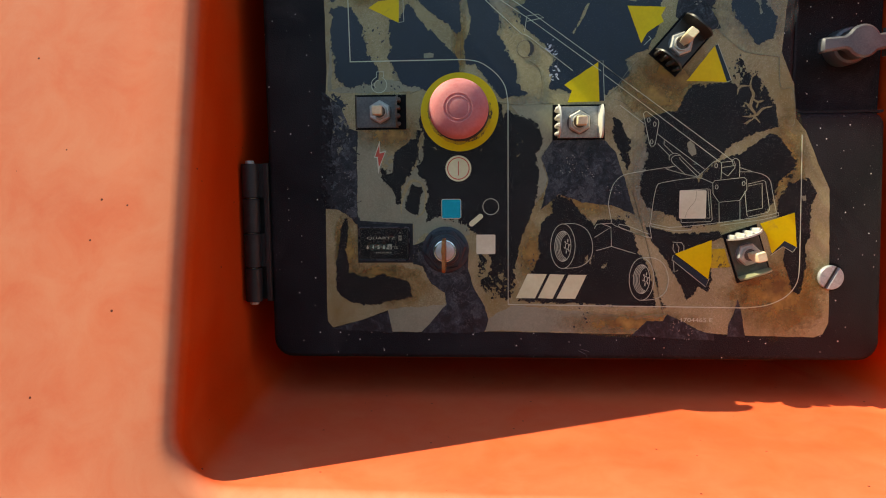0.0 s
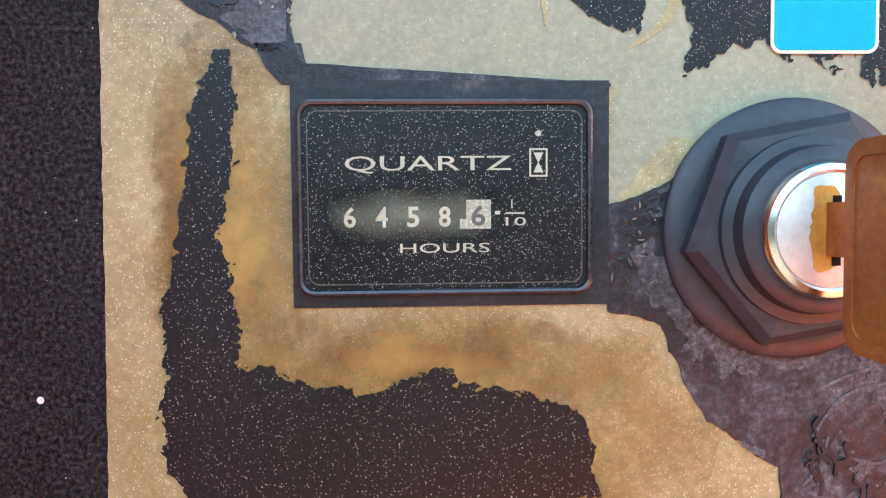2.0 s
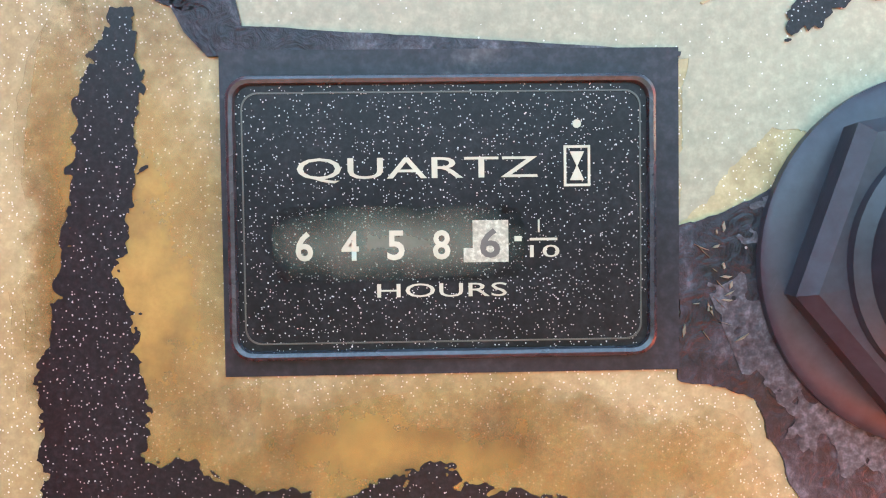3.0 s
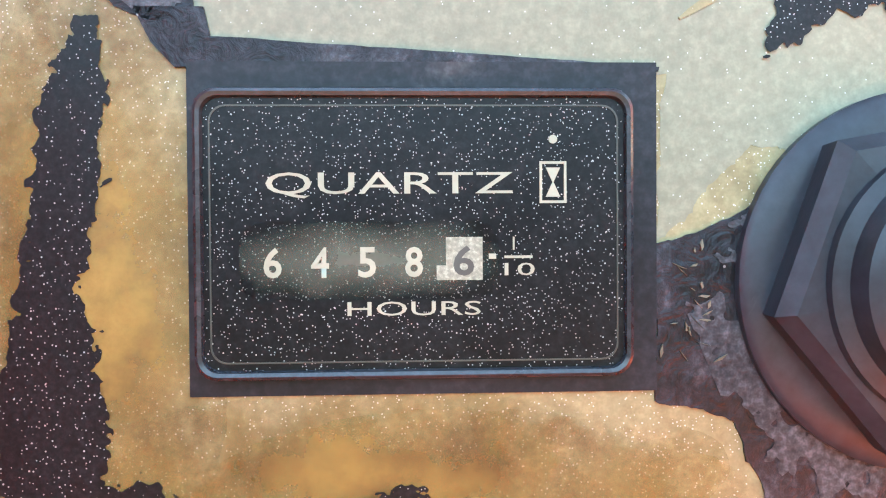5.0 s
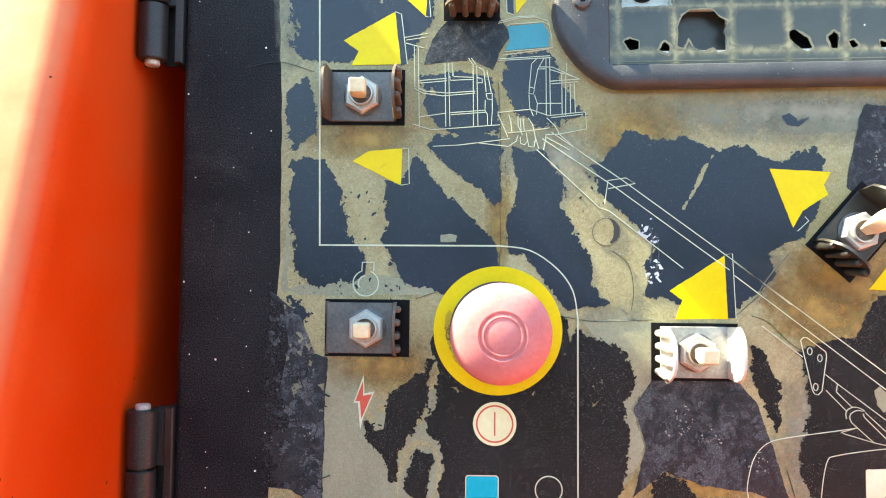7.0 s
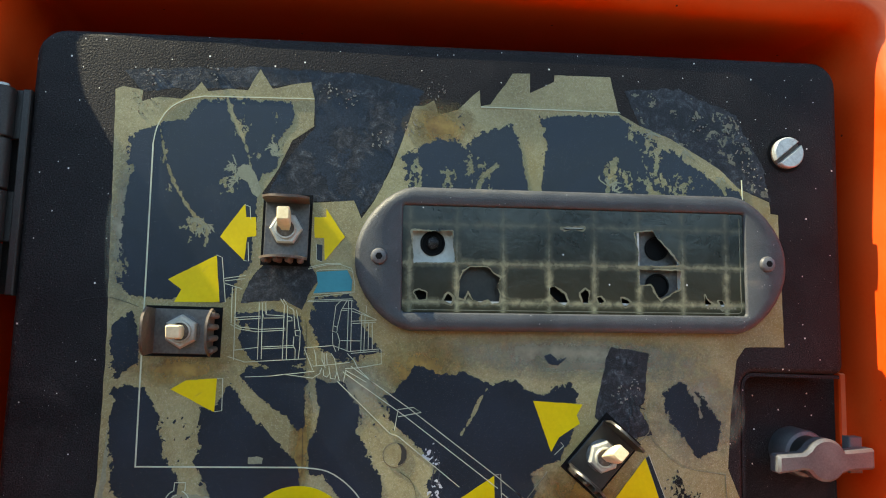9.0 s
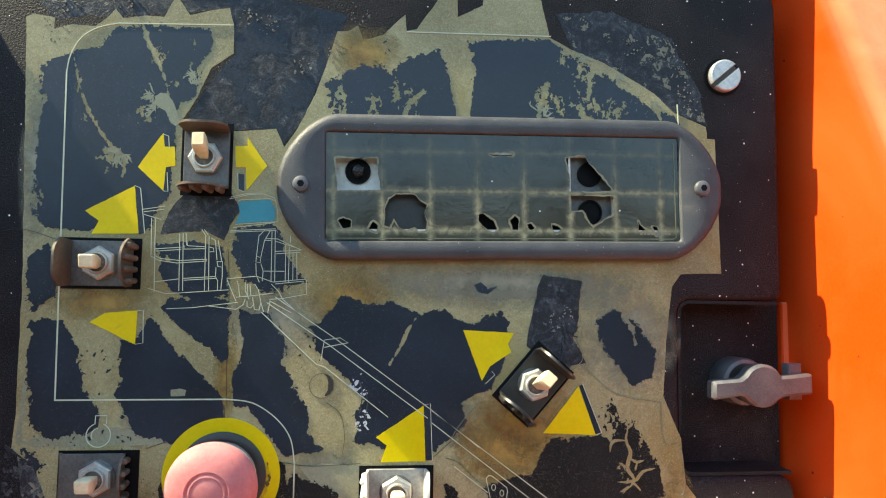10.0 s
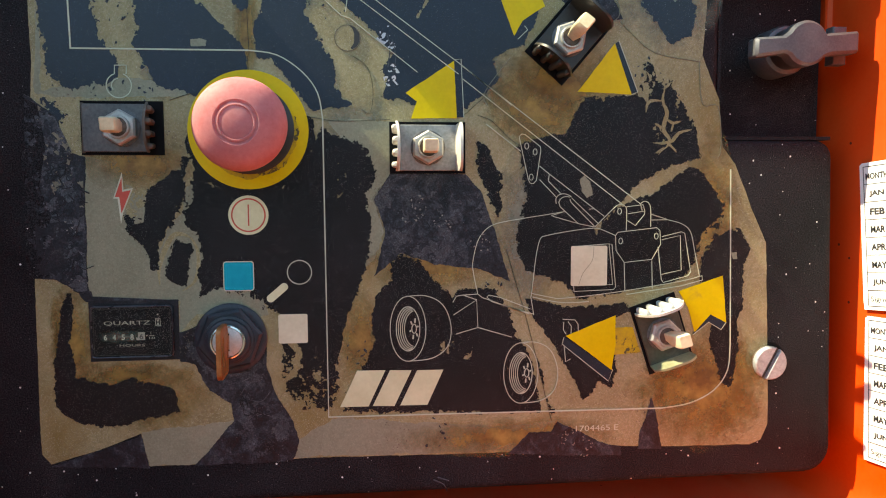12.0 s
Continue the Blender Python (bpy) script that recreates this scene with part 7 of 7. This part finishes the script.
# ---- key switch with its key ----
def key_switch(x, z):
    k = thing("key_switch", x, 0.7, z, label="black collared key switch with a rusty brass key in it", category="key switch")
    part("flange", lathe([(18.9, 0), (18.9, 1.0), (18.3, 1.6), (16.0, 1.9)], 64), M_NUT, k, smooth=True)
    part("nut", lathe([(17.2, 1.6), (17.4, 4.4), (15.9, 5.7), (13.0, 5.9)], 6, start=radians(10)), M_NUT, k, "large dark plastic nut")
    part("collar", lathe([(13.4, 4.0), (13.0, 6.6), (11.6, 7.0), (11.2, 9.0), (10.0, 9.8), (9.2, 9.8)], 56), M_NUT, k, smooth=True)
    part("lock_ring", lathe([(9.2, 8.0), (9.2, 10.4), (8.8, 11.0), (8.0, 11.2), (7.6, 10.8)], 56), M_CHROME, k, "bright chrome ring", smooth=True)
    part("cylinder", lathe([(7.7, 9.0), (7.7, 10.7), (7.4, 10.9), (0, 10.9)], 48), M_STEEL, k, smooth=True)
    part("rust", flake(torn(rounded(-2.6, 1.2, -5.8, 5.8, 1.4), 0.7, 0.5, 8.0), 10.85, 11.0), M_RUST, k, "orange rust round the key slot")
    part("slot", box(-0.2, 1.0, -4.6, 4.6, 10.9, 11.06), M_DARK, k)
    bow = ring_plate(rounded(15.0, 33.0, -15.0, 11.2, 3.4), rounded(24.5, 28.6, -9.6, 6.0, 2.0), -1.1, 1.1)
    rim = ring_plate(rounded(15.6, 32.4, -14.4, 10.6, 3.0), rounded(17.0, 31.0, -13.0, 9.2, 2.4), -1.35, 1.35)
    box(9.0, 15.6, -3.3, 3.7, -1.0, 1.0, bow)
    for bm in (bow, rim):
        for v in bm.verts:
            v.co = (v.co.z, v.co.y, v.co.x)
    key = part("key", bow, M_KEY, k, "rusty brass key with a slotted bow")
    part("bow_rim", rim, M_KEY, key)
    return k


key_switch(72.3, -21.3)


# ---- indicator window ----
# holes torn in the lens film
HOLES = []
HOLES.append([(-95.1, -19.4), (-92.1, -17.7), (-87.9, -19.3), (-88.2, -22.7), (-91.9, -23.7)])
HOLES.append([(-78.2, -23.6), (-75.7, -19.8), (-73.4, -21.6), (-74.0, -25.4)])
HOLES.append([(-69.6, -21.6), (-69.1, -12.1), (-67.2, -7.0), (-63.2, -4.4), (-53.0, -4.2), (-49.1, -8.0), (-45.8, -10.5), (-47.4, -15.0), (-45.8, -19.7), (-46.7, -24.5), (-50.2, -25.2), (-52.7, -22.7), (-56.6, -24.3), (-61.4, -23.4), (-64.3, -17.1), (-66.5, -22.8)])
HOLES.append([(-17.0, -15.6), (-14.0, -14.9), (-11.4, -17.1), (-8.2, -19.0), (-6.1, -23.2), (-8.2, -25.4), (-12.7, -23.3), (-16.0, -19.4)])
HOLES.append([(1.7, -18.5), (4.4, -16.3), (6.4, -17.2), (6.3, -24.3), (3.0, -24.1)])
HOLES.append([(10.7, -20.7), (13.6, -20.4), (15.7, -23.0), (13.3, -24.3)])
HOLES.append([(26.0, -20.9), (29.0, -21.6), (30.9, -23.8), (28.3, -25.7), (26.2, -23.8)])
HOLES.append([(77.0, -18.8), (78.6, -21.3), (81.4, -23.7), (77.1, -24.7)])
HOLES.append([(85.2, -21.6), (87.6, -21.9), (89.3, -24.2), (87.8, -26.9)])
HOLES.append([(34.8, 17.6), (45.8, 18.9), (48.5, 14.7), (53.8, 8.8), (62.2, -1.1), (48.9, -1.9), (36.7, -1.5), (36.7, 5.8)])
HOLES.append([(36.9, -4.1), (62.5, -4.4), (61.9, -14.6), (56.8, -17.6), (49.9, -21.4), (47.9, -19.7), (46.2, -14.8), (44.0, -12.5), (37.2, -12.9)])
HOLES.append([(-9.7, 19.3), (-4.7, 20.4), (3.9, 19.9), (2.6, 18.7), (-8.0, 18.4)])
HOLES.append([(-96.4, 15.5), (-73.9, 15.9), (-71.8, -1.9), (-95.5, -2.4)])


def torn_film(half_x, half_z, high, lip=0.0):
    """The lens film with its torn holes as a thin sheet; with a lip, only the crusted rims of the holes."""
    xs, zs = np.arange(-half_x, half_x + 0.01, 0.4), np.arange(-half_z, half_z + 0.01, 0.4)
    x, z = np.meshgrid(xs, zs)
    field = np.full(x.shape, 9.0)
    rag = 0.9 * grain(x, z, 2.2, 2) + 0.5 * grain(x, z, 0.9, 3)
    for line in HOLES:
        far, inside = reach(x, z, line, True)
        field = np.minimum(field, np.where(inside, -far, far) + 0.35 * rag)
    if lip:
        field = np.minimum(field, lip * np.clip(0.75 + grain(x, z, 6.0, 5), 0.25, 1.6) - field)
    return contour(field, xs, zs, high)


def indicator_window():
    d = thing("indicator_window", 238.0, 0.4, 249.0, -1.1, label="grey grained indicator window with a torn dusty lens film over lamp cells", category="indicator panel")
    outer = []
    for cx, cz, r, a0, a1 in ((88, 22, 17, 0, 90), (-88, 22, 17, 90, 180), (-88, -22, 17, 180, 270), (88, -22, 17, 270, 360)):
        sx, sz = (1 if cx > 0 else -1), (1 if cz > 0 else -1)
        for k in range(9):
            q = radians(a0 + (a1 - a0) * k / 8)
            outer.append((sx * 96.5 + 32 * math.copysign(abs(math.cos(q)) ** 1.22, math.cos(q)), sz * 4.0 + 37 * math.copysign(abs(math.sin(q)) ** 1.22, math.sin(q))))
    inner = []
    ix, iz = 102.0, 30.5
    for sx, sz, a0 in ((1, 1, 0), (-1, 1, 90), (-1, -1, 180), (1, -1, 270)):
        inner += [(sx * (ix - 2) + 2 * math.cos(radians(a0 + 90 * k / 8)), sz * (iz - 2) + 2 * math.sin(radians(a0 + 90 * k / 8))) for k in range(9)]
    bm = bmesh.new()
    n = len(outer)
    shrink = lambda pts, g: [(px * (1 - g / 128), pz * (1 - g / 39)) for px, pz in pts]
    rows = [(outer, 0.0), (outer, 6.0), (shrink(outer, 1.2), 8.2), (shrink(outer, 3.0), 9.0), (shrink(inner, -1.4), 9.0), (shrink(inner, -0.5), 8.4), (inner, 7.4), (inner, 0.0)]
    loops = [[bm.verts.new((px, pz, h)) for px, pz in line] for line, h in rows]
    for a, b in zip(loops, loops[1:] + loops[:1]):
        for i in range(n):
            bm.faces.new((a[i], a[(i + 1) % n], b[(i + 1) % n], b[i]))
    part("frame", bm, M_BEZEL, d, "thick grey grained frame with round ends", smooth=True)
    part("backing", box(-101.9, 101.9, -30.4, 30.4, -0.2, 0.15), M_DARK, d)
    cw, ch, x0, zmid = 26.9, 22.2, -97.7, -2.3
    for c in range(8):
        part("divider", box(x0 + c * cw - 0.6, x0 + c * cw + 0.6, zmid - ch, zmid + ch, 0.15, 6.4), M_CELL, d)
    for r in (-1, 0, 1):
        part("divider", box(x0, x0 + 7 * cw, zmid + r * ch - 0.6, zmid + r * ch + 0.6, 0.15, 6.3), M_CELL, d)
    open_cells = {(0, 1), (5, 1), (5, 0), (1, 0)}
    for c in range(7):
        for r in (0, 1):
            cx, cz = x0 + (c + 0.5) * cw, zmid + (r - 0.5) * ch
            # most white floors are painted dark for the shade inside the cells
            floor = part("cell_floor", box(cx - cw / 2 + 0.7, cx + cw / 2 - 0.7, cz - ch / 2 + 0.7, cz + ch / 2 - 0.7, 0.15, 0.5), M_CELL if (c, r) == (0, 1) else M_GUARD_BLACK if (c, r) == (1, 0) else M_PLATE if (c, r) in open_cells else M_DARK, d)
            if (c, r) == (1, 0):
                continue
            part("lamp_socket", lathe([(7.2, 0.5), (7.2, 1.6), (6.2, 1.8), (6.0, 0.6), (0, 0.6)], 28, cx, cz + 0.5), M_DARK, floor, smooth=True)
            if (c, r) in ((0, 1),):
                part("bulb", lathe([(3.6, 0.6), (3.8, 3.0), (3.0, 4.8), (1.4, 5.6), (0, 5.7)], 24, cx, cz + 0.5), M_METER, floor, "small dark glass bulb", smooth=True)
    # what is left of the lens film
    film = new("lens_film", torn_film(101.8, 30.2, 6.9))
    film.data.materials.append(M_LENS)
    lip = new("torn_lip", torn_film(101.6, 30.0, 7.0, 0.9))
    lip.data.materials.append(M_SEAM)
    film.parent = lip.parent = d
    tagged(film, "dusty blue-grey lens film with torn holes"), tagged(lip, "pale crusted lips of the torn film")
    bm = bmesh.new()
    ribbon([(99.5, 27.5), (99.5, -28), (98, -29), (-98, -29)], 0.5, 7.0, 7.12, bm)
    for k in range(9):
        box(78 + k * 2.1, 79.4 + k * 2.1, -26.6, -25.0, 7.0, 7.12, bm)
    part("printed_rim", bm, M_GRIME, d, "thin worn printed line and unreadable small print")
    for sx in (-1, 1):
        screw = part("screw", lathe([(4.6, 8.6), (4.6, 10.0), (4.0, 11.2), (2.4, 11.9), (1.9, 11.9)], 32, sx * 115.2, 0.5), M_ZINC, d, "domed grey socket screw", smooth=True)
        part("socket", lathe([(2.0, 11.95), (1.9, 10.6), (0, 10.5)], 6, sx * 115.2, 0.5), M_DARK, screw)
    return d


indicator_window()


# ---- slotted panel screws ----
def panel_screw(x, z, turn):
    s = thing("panel_screw", x, 0.0, z, turn, label="large slotted zinc screw head in the black panel", category="screw", group="slotted panel screws")
    bm = bmesh.new()
    for side in (-1, 1):
        line = [(px, pz) for px, pz in arc(0, 0, 9.6, 8, 172, 20)] if side > 0 else [(px, pz) for px, pz in arc(0, 0, 9.6, 188, 352, 20)]
        slab(line, 1.6, 5.0, bm, inset=0.7)
    part("head", bm, M_SCREW, s, smooth=True)
    part("shank", lathe([(9.6, 0), (9.6, 1.8), (9.3, 2.2), (0, 2.2)], 40), M_GUARD_BROWN, s, smooth=True)
    part("recess", lathe([(11.6, -0.1), (11.6, 0.25), (9.7, 0.25)], 40), M_DARK, s)
    return s


panel_screw(376.0, -43.5, -62)
panel_screw(372.0, 322.0, -40)


# ---- latch in its pocket ----
def latch(x, z):
    l = thing("latch", x, -30.0, z, label="grey cast zinc wing latch in a dark pocket", category="latch")
    part("base", lathe([(14.5, 0), (14.5, 15.0), (13.6, 17.0), (11.0, 18.0)], 40), M_ZINC, l, smooth=True)
    part("stem", lathe([(11.5, 8), (11.5, 31), (10.5, 32)], 32), M_GUARD_BLACK, l, smooth=True)
    line = arc(0, 0, 12.5, 25, 150, 10) + [(-14.0, 3.8), (-29.5, 2.6), (-30.5, 1.5), (-30.5, -7.0), (-29.5, -8.0), (-13.5, -5.6)]
    line += arc(0, 0, 12.5, 212, 322, 10) + [(14.0, -6.2), (29.5, -5.0), (30.5, -4.0), (30.5, 6.0), (29.5, 7.0), (13.5, 5.6)]
    part("wing_handle", slab(line, 29, 38, inset=1.6), M_ZINC, l, smooth=True)
    part("catch", box(22.5, 31.0, -9.5, 12.0, 19, 26, inset=0.8), M_ZINC, l)
    part("keeper", box(32.5, 37.5, 4.0, 49.0, -4, 4, inset=1.2), M_COWL, l, "orange painted keeper bar")
    return l


latch(390.0, 137.5)


# ---- inspection labels on the recess wall ----
def inspection_label(out, z_top, turn, words):
    l = new("inspection_label")
    wall_x = 430 + 0.2 * out + 4 * (395 - z_top) / 511
    l.matrix_world = pose((wall_x - 0.9) / 1000, -out / 1000, Z0 + z_top / 1000, 0, turn, -78.7) @ Matrix.Scale(1.13, 4)
    tagged(l, words, "label", "inspection labels")
    part("sheet", slab([(0.4, -75), (0, -70), (0.8, -1.2), (2.2, 0), (78, 0), (78, -75)], 0.0, 0.35), M_PAPER, l)
    for x0, z0, x1, z1 in ((3, -2, 76, -2), (3, -73, 76, -73), (3, -2, 3, -73), (18, -2, 18, -65), (76, -2, 76, -73), (18, -11, 76, -11), (18, -56, 76, -56), (3, -65, 76, -65)):
        part("ruled_line", ribbon([(x0, z0), (x1, z1)], 0.35, 0.3, 0.5), M_PRINT, l)
    for k in range(1, 7):
        part("ruled_line", ribbon([(3.2, -2 - 9 * k), (17.8, -2 - 9 * k)], 0.3, 0.3, 0.49), M_PRINT, l)
    part("tick_box", ribbon([(19.4, -3.6), (23.8, -3.6), (23.8, -9), (19.4, -9)], 0.35, 0.3, 0.5, None, True), M_PRINT, l)
    lettering("MONTH", 4.2, -8.6, 3.2, 0.5, l, M_PRINT, width=12.6, bold=0.03)
    for k, month in enumerate(("JAN", "FEB", "MAR", "APR", "MAY", "JUN")):
        lettering(month, 6.0, -17.7 - 9 * k, 3.4, 0.5, l, M_PRINT, width=8.4, bold=0.035)
    lettering("FREQUENT", 25.4, -9.0, 3.8, 0.5, l, M_PRINT_BLUE, width=30.0, bold=0.02)
    part("round_mark", slab(disc(25.5, -19.0, 5.4, 30), 0.3, 0.46), M_PRINT_GREY, l)
    part("round_mark", slab(arc(25.5, -19.0, 5.4, -80, 80, 14) + arc(23.0, -19.0, 4.6, 70, -70, 12), 0.3, 0.52), M_PRINT_BLUE, l)
    bm = bmesh.new()
    for x0, x1, z0, z1 in ((33, 62, -19.2, -15.0), (33, 58, -23.2, -21.2)):
        box(x0, x1, z0, z1, 0.3, 0.5, bm)
    part("maker_bars", bm, M_PRINT_GREY, l)
    lettering("SAFETY INSPECTION", 24.0, -30.4, 2.5, 0.5, l, M_PRINT, width=42.0, bold=0.01)
    lettering("This machine", 23.8, -35.4, 2.4, 0.5, l, M_PRINT, width=24.0)
    lettering("and inspected", 23.8, -39.6, 2.6, 0.5, l, M_PRINT, width=26.0)
    lettering("14 15", 21.5, -54.0, 4.6, 0.5, l, M_PRINT, width=16.5, bold=0.01)
    lettering("Next Inspection", 19.6, -62.6, 3.4, 0.5, l, M_PRINT, width=34.0)
    lettering("Signature:", 4.4, -71.4, 3.4, 0.5, l, M_PRINT, width=19.0)
    return l


inspection_label(-3.6, 71.0, -5.5, "white paper monthly inspection label stuck to the orange wall, curled corner")
inspection_label(3.8, -17.0, -2.5, "second white paper monthly inspection label below the first")
